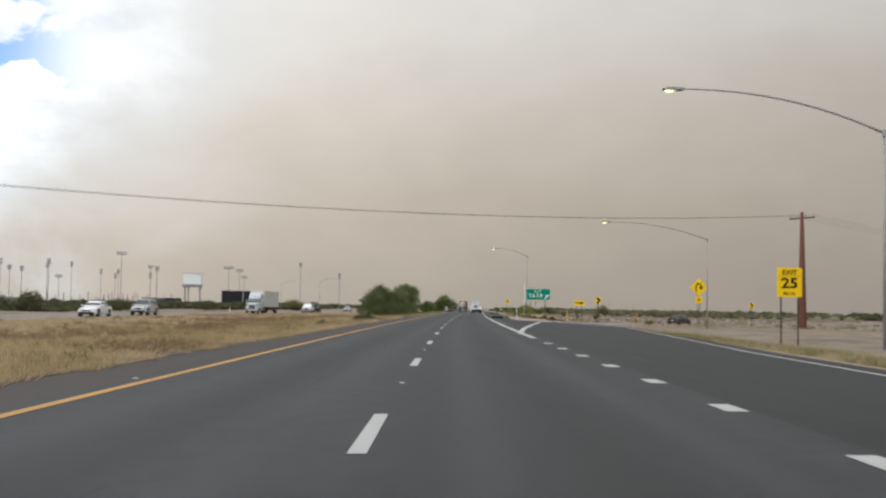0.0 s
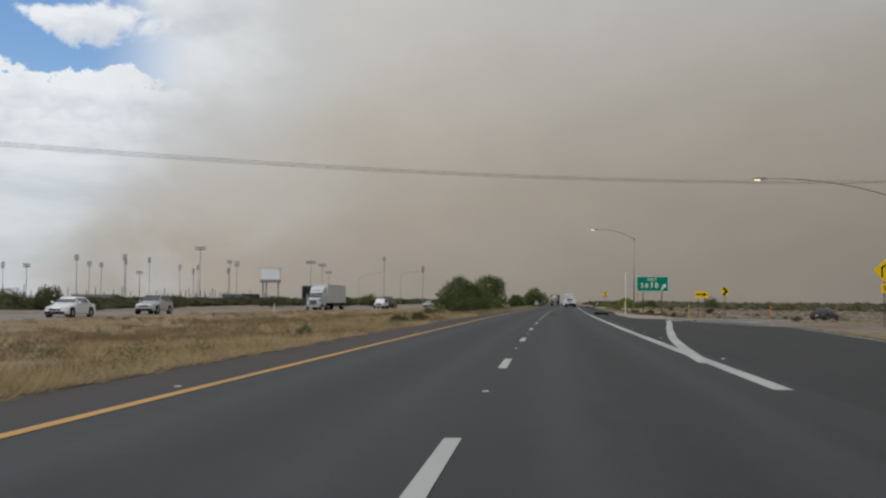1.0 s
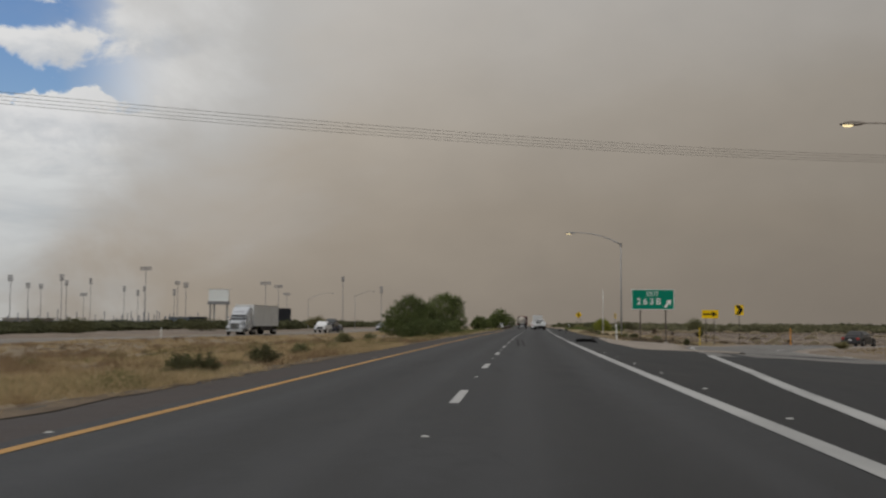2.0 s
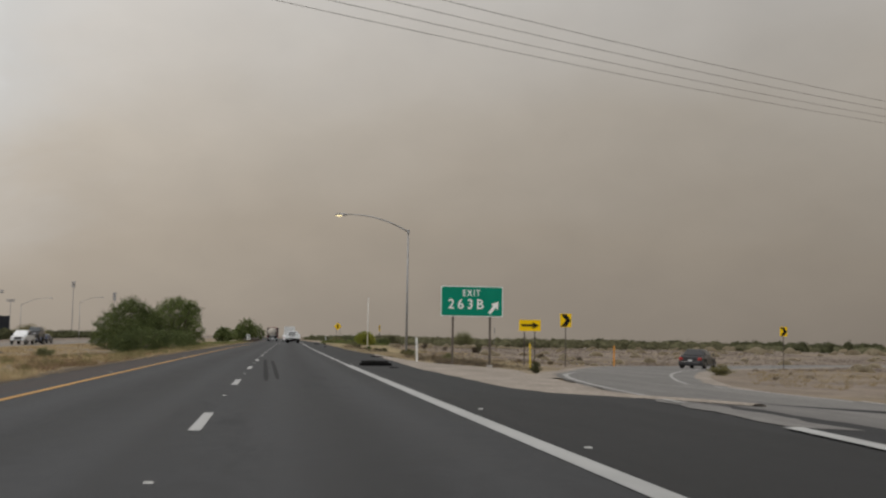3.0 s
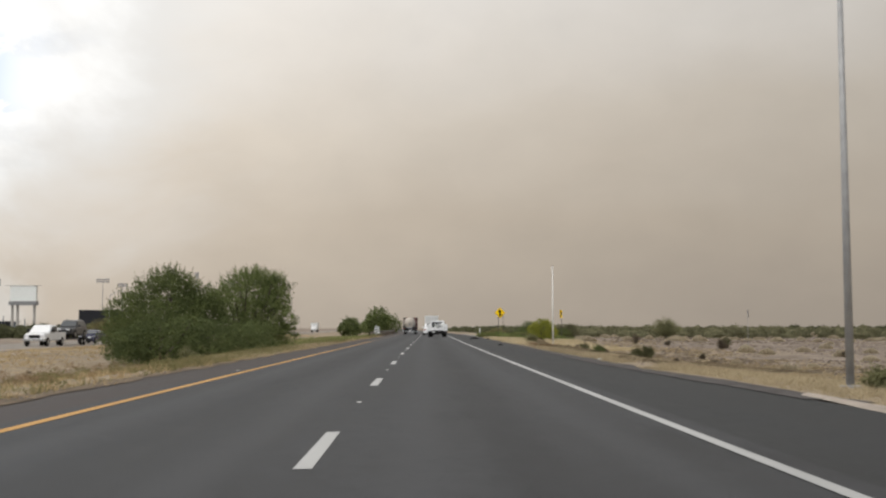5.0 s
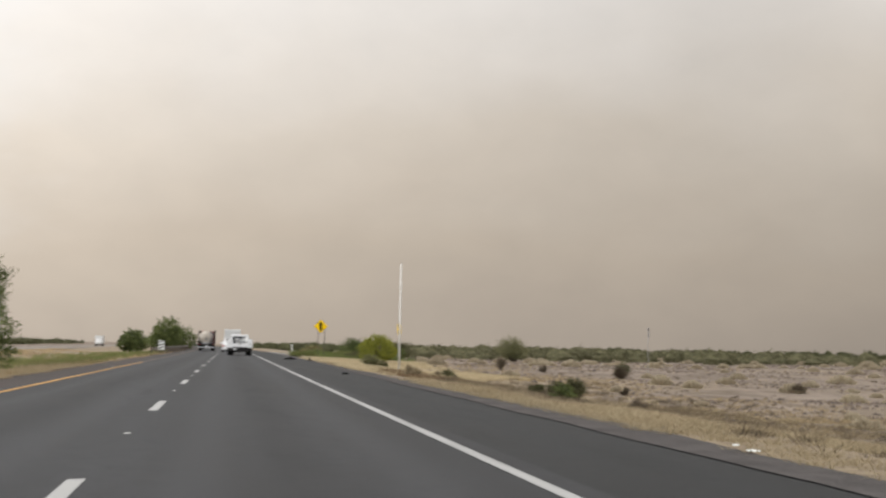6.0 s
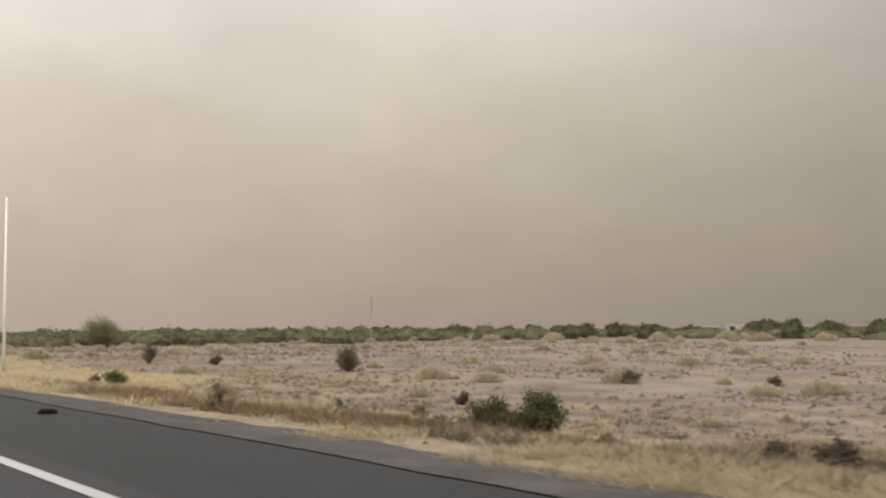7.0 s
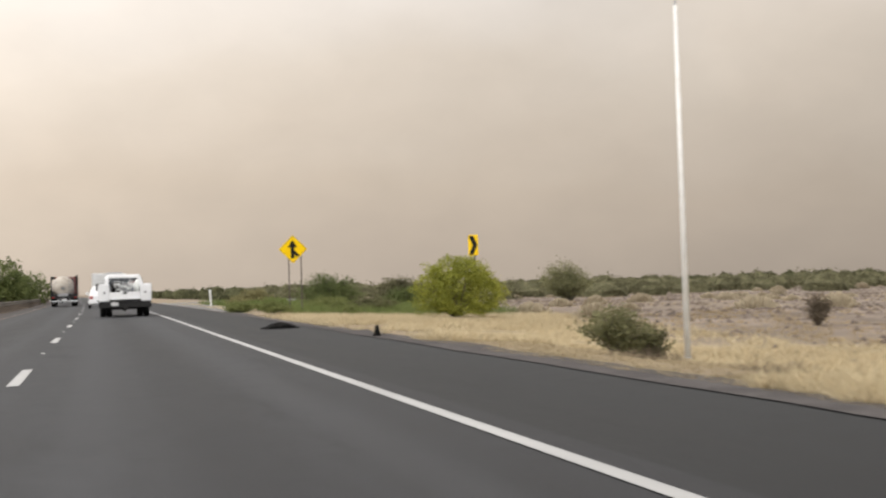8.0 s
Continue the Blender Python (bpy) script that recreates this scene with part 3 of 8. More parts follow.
def rises(x, y):
    """Height of the ground's surface."""
    u = x - road(y)
    away = min(max(max(u - 9, -u - 8) / 10, 0), 1)
    n = noise.noise((x * 0.11, y * 0.11, 0.0)) * 0.14 + noise.noise((x * 0.45, y * 0.45, 3.0)) * 0.06
    far = max(0.0, min(1.0, (abs(x) - 60) / 120)) * noise.noise((x * 0.02, y * 0.02, 7.0)) * 0.5
    level = min(max((off_ramp(x, y) - 6.5) / 4, 0), 1)
    return lay(x, y) + (n * away + far) * level


RIGHT_EDGE, LEFT_EDGE = 6.25, -6.15     # asphalt edges, off the axis


def outer_edge(y):
    """Edge of the outer asphalt, which narrows past the ramp."""
    return float(np.interp(y, (146, 166, 200, 225, 300), (RIGHT_EDGE, 5.5, 5.62, 5.85, 5.95)))


YELLOW, DASH, EDGE_LINE = -4.22, -0.71, 3.0


# ---------------------------------------------------------------- mesh helpers
def obj(name, verts, faces, mat, parent=None, label="", smooth_faces=False):
    me = bpy.data.meshes.new(name)
    me.from_pydata([tuple(v) for v in verts], [], faces)
    me.materials.append(mat)
    if smooth_faces:
        me.polygons.foreach_set("use_smooth", [True] * len(me.polygons))
    ob = new(name, me)
    if parent is not None:
        ob.parent = parent
    if label:
        ob["label"] = label
    return ob


def part(name, bm, mat, parent=None, label="", smooth_faces=False):
    """Links a bmesh as one mesh object under a thing."""
    me = bpy.data.meshes.new(name)
    bmesh.ops.recalc_face_normals(bm, faces=bm.faces)
    bm.to_mesh(me)
    bm.free()
    me.materials.append(mat)
    if smooth_faces:
        me.polygons.foreach_set("use_smooth", [True] * len(me.polygons))
    ob = new(name, me)
    if parent is not None:
        ob.parent = parent
    if label:
        ob["label"] = label
    return ob


def thing(name, m, label, category, group=""):
    e = new(name)
    e.empty_display_size = 0.2
    e.matrix_world = m
    return tagged(e, label, category, group)


def boxes(bm, *specs, bevel=0.0):
    """Boxes (x0, x1, y0, y1, z0, z1) in one bmesh, with bevelled edges."""
    for x0, x1, y0, y1, z0, z1 in specs:
        made = bmesh.ops.create_cube(bm, size=1)["verts"]
        for v in made:
            v.co = Vector(((x0 + x1) / 2 + v.co.x * (x1 - x0), (y0 + y1) / 2 + v.co.y * (y1 - y0), (z0 + z1) / 2 + v.co.z * (z1 - z0)))
        if bevel:
            edges = list({e for v in made for e in v.link_edges})
            bmesh.ops.bevel(bm, geom=edges, offset=bevel, segments=2, affect="EDGES", profile=0.5)
    return bm


def box(*spec, bevel=0.0):
    return boxes(bmesh.new(), spec, bevel=bevel)


def tube(bm, pts, radii, seg=10, caps=True):
    """A round tube through pts."""
    rings = []
    pts = [Vector(p) for p in pts]
    if isinstance(radii, (int, float)):
        radii = [radii] * len(pts)
    for i, p in enumerate(pts):
        d = (pts[min(i + 1, len(pts) - 1)] - pts[max(i - 1, 0)]).normalized()
        a = d.orthogonal().normalized() if i == 0 else (prev_a - d * prev_a.dot(d)).normalized()
        prev_a = a
        b = d.cross(a)
        rings.append([bm.verts.new(p + (a * cos(2 * pi * k / seg) + b * sin(2 * pi * k / seg)) * radii[i]) for k in range(seg)])
    for r0, r1 in zip(rings, rings[1:]):
        for k in range(seg):
            bm.faces.new((r0[k], r0[(k + 1) % seg], r1[(k + 1) % seg], r1[k]))
    if caps:
        bm.faces.new(rings[0][::-1])
        bm.faces.new(rings[-1])
    return bm


def prism(bm, outline, axis, lo, hi, bevel=0.0):
    """A flat outline pushed along an axis. axis 'x': outline is (y, z); 'y': (x, z); 'z': (x, y)."""
    def at(p, q):
        return {"x": (q, p[0], p[1]), "y": (p[0], q, p[1]), "z": (p[0], p[1], q)}[axis]
    a = [bm.verts.new(at(p, lo)) for p in outline]
    b = [bm.verts.new(at(p, hi)) for p in outline]
    n = len(outline)
    faces = [bm.faces.new(a[::-1]), bm.faces.new(b)]
    for i in range(n):
        faces.append(bm.faces.new((a[i], a[(i + 1) % n], b[(i + 1) % n], b[i])))
    bmesh.ops.recalc_face_normals(bm, faces=faces)
    if bevel:
        edges = list({e for f in faces for e in f.edges})
        bmesh.ops.bevel(bm, geom=edges, offset=bevel, segments=2, affect="EDGES", profile=0.5)
    return bm


def strip(name, u0, u1, ys, z, mat, parent=None, label="", thick=0.0, off=road):
    """A ribbon that follows the road between two distances off its axis."""
    v, f = [], []
    for y in ys:
        a, b = (u0(y), u1(y)) if callable(u0) else (u0, u1)
        zz = z(y) if callable(z) else z
        v += [(off(y) + a, y, zz), (off(y) + b, y, zz)]
        if thick:
            v += [(off(y) + a - 0.05, y, zz - thick), (off(y) + b + 0.05, y, zz - thick)]
    k = 4 if thick else 2
    for i in range(len(ys) - 1):
        p = i * k
        f.append((p, p + 1, p + k + 1, p + k))
        if thick:
            f += [(p + 2, p, p + k, p + k + 2), (p + 1, p + 3, p + k + 3, p + k + 1)]
    ob = obj(name, v, f, mat, parent, label)
    at = ob.data.attributes.new("off", "FLOAT", "POINT")
    at.data.foreach_set("value", [q[0] - off(q[1]) for q in v])
    return ob


# ---------------------------------------------------------------- ground, road and ramp
def axis_steps(spans):
    out = []
    for lo, hi, step in spans:
        n = max(1, round((hi - lo) / step))
        out += [lo + (hi - lo) * i / n for i in range(n)]
    out.append(spans[-1][1])
    return out


def build_ground():
    xs = axis_steps([(-4200, -600, 450), (-600, -150, 50), (-150, -44, 6), (-44, 60, 1.3), (60, 170, 5), (170, 600, 45), (600, 4200, 450)])
    ys = axis_steps([(-900, -60, 140), (-60, 300, 1.8), (300, 460, 8), (460, 900, 40), (900, 4600, 400)])
    verts = []
    for y in ys:
        for x in xs:
            u = x - road(y)
            z = rises(x, y)
            if LEFT_EDGE + 0.3 < u < outer_edge(y) - 0.3:
                z = -0.4
            verts.append((x, y, z))
    n = len(xs)
    faces = [(j * n + i, j * n + i + 1, j * n + n + i + 1, j * n + n + i) for j in range(len(ys) - 1) for i in range(n - 1)]
    ob = obj("ground", verts, faces, M["soil"], smooth_faces=True)
    at = ob.data.attributes.new("off", "FLOAT", "POINT")
    at.data.foreach_set("value", [v[0] - road(v[1]) for v in verts])
    return tagged(ob, "dusty pinkish desert soil with straw litter", "ground", kind="structure")


build_ground()

YS = axis_steps([(-60, 460, 4), (460, 1400, 40)])
SEAM_L, SEAM_R = YELLOW - 0.35, EDGE_LINE + 0.35
tagged(strip("road", SEAM_L, SEAM_R, YS, 0.0, M["asphalt"], thick=0.3), "two-lane grey asphalt carriageway", "road", kind="structure")
tagged(strip("road_shoulder", LEFT_EDGE, SEAM_L, YS, 0.0, M["shoulder_brown"], thick=0.3), "brownish asphalt shoulder along the median", "road shoulder", kind="structure")
tagged(strip("exit_lane", SEAM_R, RIGHT_EDGE, axis_steps([(-60, 100, 4)]), 0.0, M["asphalt_exit"], thick=0.3), "grey asphalt of the exit lane", "road", kind="structure")
tagged(strip("road_shoulder", lambda y: SEAM_R, outer_edge, axis_steps([(100, 460, 4), (460, 1400, 40)]), 0.0, M["asphalt_dark"], thick=0.3), "dark asphalt outer shoulder", "road shoulder", kind="structure")


def wobble(y, seed, size):
    return noise.noise((y * 0.35, seed, 0.0)) * size + noise.noise((y * 1.3, seed, 5.0)) * size * 0.5


def verge(name, side, lo, hi, inner, outer, mat, label):
    """A ragged band of loose ground along the asphalt's edge."""
    v, f = [], []
    ys = axis_steps([(lo, hi, 0.9)])
    seg = 4
    for y in ys:
        edge = outer_edge(y) if side > 0 else 0.0
        a, b = edge + inner + wobble(y, 1.7 * side + inner, 0.09 if side > 0 else 0.36), edge + outer + wobble(y, 4.1 + outer, 0.35)
        for k in range(seg + 1):
            x = road(y) + side * (a + (b - a) * k / seg)
            z = 0.012 if k == 0 else max(rises(x, y) + 0.03 * (1 - k / seg), lay(x, y) + 0.012)
            if abs(x - road(y)) < (outer_edge(y) + 0.35 if side > 0 else 6.3):
                z = 0.012
            if k == seg:
                z = rises(x, y) - 0.04
            v.append((x, y, z))
    for i in range(len(ys) - 1):
        for k in range(seg):
            p = i * (seg + 1) + k
            f.append((p, p + 1, p + seg + 2, p + seg + 1))
    return tagged(obj(name, v, f, mat, smooth_faces=True), label, "verge", kind="structure")


verge("gravel_verge", 1, 150, 330, -0.13, 1.25, M["gravel"], "grey gravel verge beside the outer shoulder")
verge("soil_verge", -1, -60, 330, 5.72, 6.9, M["verge_soil"], "dry brown soil edge beside the median shoulder")

# exit ramp: it leaves the carriageway and swings away over lower ground


def ramp_at(s):
    """Place and heading on the ramp's axis; s counts its knots."""
    i = min(int(s), len(RAMP) - 2)
    p = [Vector(RAMP[max(0, min(len(RAMP) - 1, i + k))]) for k in (-1, 0, 1, 2)]
    t = s - i
    q = 0.5 * (2 * p[1] + (p[2] - p[0]) * t + (2 * p[0] - 5 * p[1] + 4 * p[2] - p[3]) * t * t + (3 * p[1] - p[0] - 3 * p[2] + p[3]) * t ** 3)
    d = 0.5 * ((p[2] - p[0]) + 2 * (2 * p[0] - 5 * p[1] + 4 * p[2] - p[3]) * t + 3 * (3 * p[1] - p[0] - 3 * p[2] + p[3]) * t * t)
    return q, d.normalized()


def ramp_z(x, y):
    return lay(x, y) + 0.028


def ramp_band(name, lo, hi, s0, s1, dz, mat, label="", parent=None, steps=14, ragged=0.0, sink=-1):
    v, f = [], []
    n = int((s1 - s0) * steps)
    seg = 1 if name == "ramp_line" else 3
    for i in range(n + 1):
        q, d = ramp_at(s0 + (s1 - s0) * i / n)
        side = Vector((d.y, -d.x))
        for k in range(seg + 1):
            s = s0 + (s1 - s0) * i / n
            a, b = (float(np.interp(s, e[0], e[1])) if isinstance(e, tuple) else e for e in (lo, hi))
            w = a + (b - a) * k / seg
            if ragged and k in (0, seg):
                w += wobble(q.y * 1.7 + k, 9.0, ragged)
            c = q + side * w
            v.append((c.x, c.y, (0.0 if c.x - road(c.y) < RIGHT_EDGE else ramp_z(c.x, c.y)) + (-0.09 if k == sink else dz)))
    for i in range(n):
        for k in range(seg):
            p = i * (seg + 1) + k
            f.append((p, p + 1, p + seg + 2, p + seg + 1))
    return obj(name, v, f, mat, parent, label)


def build_ramp():
    # paved wedge between the carriageway and the ramp
    v, f = [], []
    ys = axis_steps([(-60, 108, 2)])
    for y in ys:
        right = 9.0 + max(0, y - 18) * 0.055 + max(0, y - 32) * 0.045 if y < 101 else 8.6
        left = road(y) + RIGHT_EDGE - 0.02
        for k in range(5):
            x = left + (right - left) * k / 4
            v.append((x, y, -0.003 if k == 0 else ramp_z(x, y) if x - road(y) > 7.6 else -0.003))
    for i in range(len(ys) - 1):
        for k in range(4):
            p = i * 5 + k
            f.append((p, p + 1, p + 6, p + 5))
    ob = obj("exit_ramp", v, f, M["asphalt_exit"])
    tagged(ob, "grey asphalt exit lane and dusty curving ramp", "ramp", kind="structure")
    ramp_band("ramp_surface", ((5, 7, 8, 9, 11), (-2.4, -2.05, -2.4, -3.0, -4.6)), ((5, 6, 6.5, 7, 8), (5.6, 5.0, 3.9, 3.4, 3.6)), 5.0, 15.0, 0.012, M["asphalt_dusty"], "pale dusty asphalt of the curving ramp", ob, ragged=0.35)
    ramp_band("ramp_line", ((5.4, 7, 8.1), (-2.15, -1.8, -2.1)), ((5.4, 7, 8.1), (-1.97, -1.6, -1.92)), 5.4, 8.1, 0.020, M["faded_line"], "", ob)
    ramp_band("ramp_sand", ((6.6, 7, 8, 9, 11), (-2.9, -3.0, -3.5, -4.1, -6.0)), ((6.6, 8, 9, 11), (-1.9, -2.2, -2.6, -4.2)), 6.6, 15.0, 0.006, M["sand"], "pale sand drifted along the ramp's outer edge", ob, ragged=0.3, sink=0)
    ramp_band("ramp_sand", ((6.4, 7, 8), (3.6, 3.1, 3.3)), ((6.4, 7, 8, 10), (4.6, 4.5, 4.6, 5.2)), 6.4, 15.0, 0.006, M["sand"], "pale sand along the ramp's inner edge", ob, ragged=0.3, sink=3)
    ramp_band("ramp_line", ((6, 6.6, 7), (4.55, 3.6, 2.45)), ((6, 6.6, 7), (4.7, 3.75, 2.6)), 6.0, 15.0, 0.020, M["faded_line"], "", ob)
    return ob


exit_ramp = build_ramp()


def sand_wedge():
    """Pale sand that has spread over the paved nose between carriageway and ramp."""
    v, f = [], []
    ys = axis_steps([(100, 108, 0.5), (108, 151, 1.0)])
    seg = 8
    for y in ys:
        left = road(y) + float(np.interp(y, (100, 101.5, 103, 105, 108, 121, 151), (9.2, 7.4, 5.95, 5.55, 5.5, 5.35, 6.2))) + wobble(y, 2.0, 0.1)
        q = min((ramp_at(5 + 0.02 * i)[0] for i in range(260)), key=lambda p: abs(p.y - y) + abs(p.x - 10) * 0.01)
        right = road(y) + float(np.interp(y, (116, 121, 125, 129, 134, 151), (9.0, 9.7, 8.3, 7.0, 6.75, 6.5)))
        right = min(right, q.x - 2.2) if y < 116 else right
        right = max(right, left + 0.3) + wobble(y, 6.0, 0.12)
        for k in range(seg + 1):
            x = left + (right - left) * k / seg
            edge = min(k, seg - k) / seg
            top = max(rises(x, y), lay(x, y) + 0.04) + 0.03 + 0.05 * edge + noise.noise((x, y, 1.0)) * 0.02
            v.append((x, y, (0.006 if x - road(y) < RIGHT_EDGE else top - 0.03) if k == 0 else (top - 0.09 if k == seg else top)))
    for i in range(len(ys) - 1):
        for k in range(seg):
            p = i * (seg + 1) + k
            f.append((p, p + 1, p + seg + 2, p + seg + 1))
    return tagged(obj("sand_wedge", v, f, M["sand"], smooth_faces=True), "pale drifted sand between road and exit ramp", "sand", kind="structure")


sand_wedge()

# paved and sandy mouth of the next ramp
tagged(strip("merge_ramp", lambda y: outer_edge(y) - 0.02, lambda y: RIGHT_EDGE + 1.0 + (y - 270) * 0.3, axis_steps([(270, 330, 3)]), -0.002, M["asphalt_dusty"], thick=0.25), "pale dusty grey mouth of the next ramp", "ramp", kind="structure")

# the opposite carriageway across the median
def opposite_z(y):
    return -0.27 - 0.26 * dip(y)


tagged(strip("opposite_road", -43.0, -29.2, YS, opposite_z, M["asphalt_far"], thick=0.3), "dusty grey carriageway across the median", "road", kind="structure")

# ---------------------------------------------------------------- road markings
tagged(strip("yellow_edge_line", YELLOW - 0.075, YELLOW + 0.075, axis_steps([(-60, 224, 4)]), 0.006, M["yellow_line"]), "yellow painted edge line beside the median", "road marking", kind="structure")
tagged(strip("yellow_edge_line", YELLOW - 0.07, YELLOW + 0.07, axis_steps([(224, 460, 4), (460, 1400, 40)]), 0.006, M["worn_yellow"]), "worn yellow edge line, rubbed nearly to the asphalt", "road marking", kind="structure")
tagged(strip("white_edge_line", EDGE_LINE - 0.07, EDGE_LINE + 0.07, axis_steps([(124, 460, 4), (460, 1400, 40)]), 0.008, M["white_line"]), "white painted edge line", "road marking", kind="structure")
tagged(strip("gore_line", EDGE_LINE - 0.12, EDGE_LINE + 0.14, axis_steps([(41, 124, 2)]), 0.008, M["white_line"]), "broad white line at the exit", "road marking", kind="structure")
tagged(strip("opposite_edge_line", -31.6, -31.45, YS, lambda y: opposite_z(y) + 0.006, M["yellow_line"]), "faded yellow edge line of the far carriageway", "road marking", kind="structure")
tagged(strip("opposite_edge_line", -39.4, -39.25, YS, lambda y: opposite_z(y) + 0.006, M["white_line"]), "faded white edge line of the far carriageway", "road marking", kind="structure")


def gore_branch():
    knots = [Vector(k) for k in ((3.0, 40), (3.12, 47), (3.6, 54), (4.2, 61), (4.9, 67.5), (5.6, 74), (6.5, 81.5), (7.45, 90), (7.9, 94), (8.3, 98))]
    v, f = [], []
    n = 56
    for i in range(n + 1):
        s = 1 + i / n * (len(knots) - 3)
        k = min(int(s), len(knots) - 3)
        t = s - k
        p = knots[k - 1:k + 3]
        q = 0.5 * (2 * p[1] + (p[2] - p[0]) * t + (2 * p[0] - 5 * p[1] + 4 * p[2] - p[3]) * t * t + (3 * p[1] - p[0] - 3 * p[2] + p[3]) * t ** 3)
        z = 0.011 if q.x - road(q.y) < 7.5 else ramp_z(q.x, q.y) + 0.014
        v += [(q.x - 0.13, q.y, z), (q.x + 0.15, q.y, z)]
    for i in range(n):
        f.append((2 * i, 2 * i + 1, 2 * i + 3, 2 * i + 2))
    return tagged(obj("gore_line", v, f, M["white_line"]), "broad white line along the start of the ramp", "road marking", kind="structure")


gore_branch()
tagged(strip("gore_nose", lambda y: EDGE_LINE + 0.1, lambda y: float(np.interp(y, (48, 54, 61, 67.5, 74, 81.5, 90, 101), (3.25, 3.62, 4.22, 4.92, 5.62, 6.4, 6.55, 6.24))) - road(y) * (y < 82), axis_steps([(48, 101, 2)]), 0.003, M["asphalt_nose"]), "dark unworn asphalt between the exit lines", "road", kind="structure")
tagged(strip("ramp_edge_line", lambda y: 7.93 + max(0, y - 20) * 0.055 + max(0, y - 32) * 0.05, lambda y: 8.06 + max(0, y - 20) * 0.055 + max(0, y - 32) * 0.05, axis_steps([(-60, 107, 2)]), lambda y: ramp_z(8 + max(0, y - 20) * 0.055 + max(0, y - 32) * 0.05, y) + 0.012, M["white_line"], off=lambda y: 0.0), "white edge line along the exit lane", "road marking", kind="structure")


def flat_piece(name, w, l, z, mat):
    me = bpy.data.meshes.new(name)
    j = 0.008
    me.from_pydata([(-w / 2, 0, z), (w / 2 + j, 0.02, z), (w / 2, l, z), (-w / 2, l - 0.03, z)], [], [(0, 1, 2, 3)])
    me.materials.append(mat)
    return me


dash_me = flat_piece("lane_dash", 0.14, 3.05, 0.006, M["white_line"])
dash_root = tagged(new("lane_dashes"), "broken white line between the two lanes", "road marking", kind="structure")
for k in range(-4, 52):
    y = 8.11 + 12.19 * k
    ob = new("dash", dash_me)
    ob.parent = dash_root
    ob.matrix_world = pose(road(y) + DASH, y, 0, 0, 0, -math.degrees(atan2(road(y + 3) - road(y), 3)))
exit_me = flat_piece("exit_dash", 0.26, 0.95, 0.006, M["white_line"])
exit_root = tagged(new("exit_dashes"), "short broad dashes along the exit lane", "road marking", kind="structure")
for k in range(-9, 7):
    ob = new("dash", exit_me)
    ob.parent = exit_root
    ob.matrix_world = pose(3.16, 7.6 + 4.5 * k, 0)


def reflectors():
    bm = bmesh.new()
    bmesh.ops.create_cube(bm, size=1)
    for v in bm.verts:
        top = v.co.z > 0
        v.co = Vector((v.co.x * (0.06 if top else 0.085), v.co.y * (0.04 if top else 0.075), 0.016 if top else 0.003))
    me = bpy.data.meshes.new("reflector")
    bm.to_mesh(me)
    me.materials.append(M["reflector"])
    bm.free()
    root = tagged(new("lane_reflectors"), "small raised white pavement reflectors", "road marking", kind="structure")
    for k in range(-3, 26):
        y = 8.11 + 12.19 * k + 7.6
        for u in ((DASH,) if k % 2 else (DASH, YELLOW - 0.3)):
            ob = new("reflector", me)
            ob.parent = root
            ob.matrix_world = pose(road(y) + u, y, 0)
    for k in range(7, 16):
        ob = new("reflector", me)
        ob.parent = root
        y = 6 + 6.1 * k
        ob.matrix_world = pose(road(y) + EDGE_LINE + 0.45, y, 0.0)


reflectors()


def skid_marks():
    for x0, slope, w, y0, y1 in ((1.18, 0.0067, 0.14, 108, 132.5), (1.50, 0.0067, 0.13, 109, 130)):
        ys = axis_steps([(y0, y1, 0.8)])
        v, f = [], []
        for i, y in enumerate(ys):
            fade = min(1, (y - y0) / 3) * 0.5 + 0.5
            c = x0 + slope * (y - 114) + noise.noise((y * 0.05, x0, 0)) * 0.05
            v += [(c - w / 2 * fade, y, 0.005), (c + w / 2 * fade, y, 0.005)]
        for i in range(len(ys) - 1):
            f.append((2 * i, 2 * i + 1, 2 * i + 3, 2 * i + 2))
        tagged(obj("skid_mark", v, f, M["skid"]), "black rubber skid mark on the asphalt", "skid mark", "skid marks", kind="structure")


skid_marks()


# ---------------------------------------------------------------- signs and posts
def text_mesh(body, size, spread=1.0, bold=0.0):
    cu = bpy.data.curves.new("legend", "FONT")
    cu.body, cu.size, cu.align_x, cu.align_y = body, size, "CENTER", "CENTER"
    cu.extrude, cu.offset, cu.space_character = 0.003, bold, spread
    tmp = bpy.data.objects.new("legend", cu)
    scene.collection.objects.link(tmp)
    me = bpy.data.meshes.new_from_object(tmp)
    bpy.data.objects.remove(tmp)
    return me


def legend(body, size, mat, parent, x, z, y, spread=1.0, bold=0.0, squeeze=1.0):
    me = text_mesh(body, size, spread, bold)
    me.materials.clear()
    me.materials.append(mat)
    ob = new("legend", me)
    ob.parent = parent
    ob.matrix_local = pose(x, y, z, 90) @ Matrix.Diagonal((squeeze, 1, 1, 1))
    return ob


def rounded(w, h, r, n=4):
    out = []
    for cx, cz, a0 in ((w / 2 - r, h / 2 - r, 0), (-w / 2 + r, h / 2 - r, 90), (-w / 2 + r, -h / 2 + r, 180), (w / 2 - r, -h / 2 + r, 270)):
        out += [(cx + r * cos(radians(a0 + 90 * k / n)), cz + r * sin(radians(a0 + 90 * k / n))) for k in range(n + 1)]
    return out


def diamond(w, r=0.06):
    return [(a * cos(radians(45)) - b * sin(radians(45)), a * sin(radians(45)) + b * cos(radians(45))) for a, b in rounded(w, w, r)]


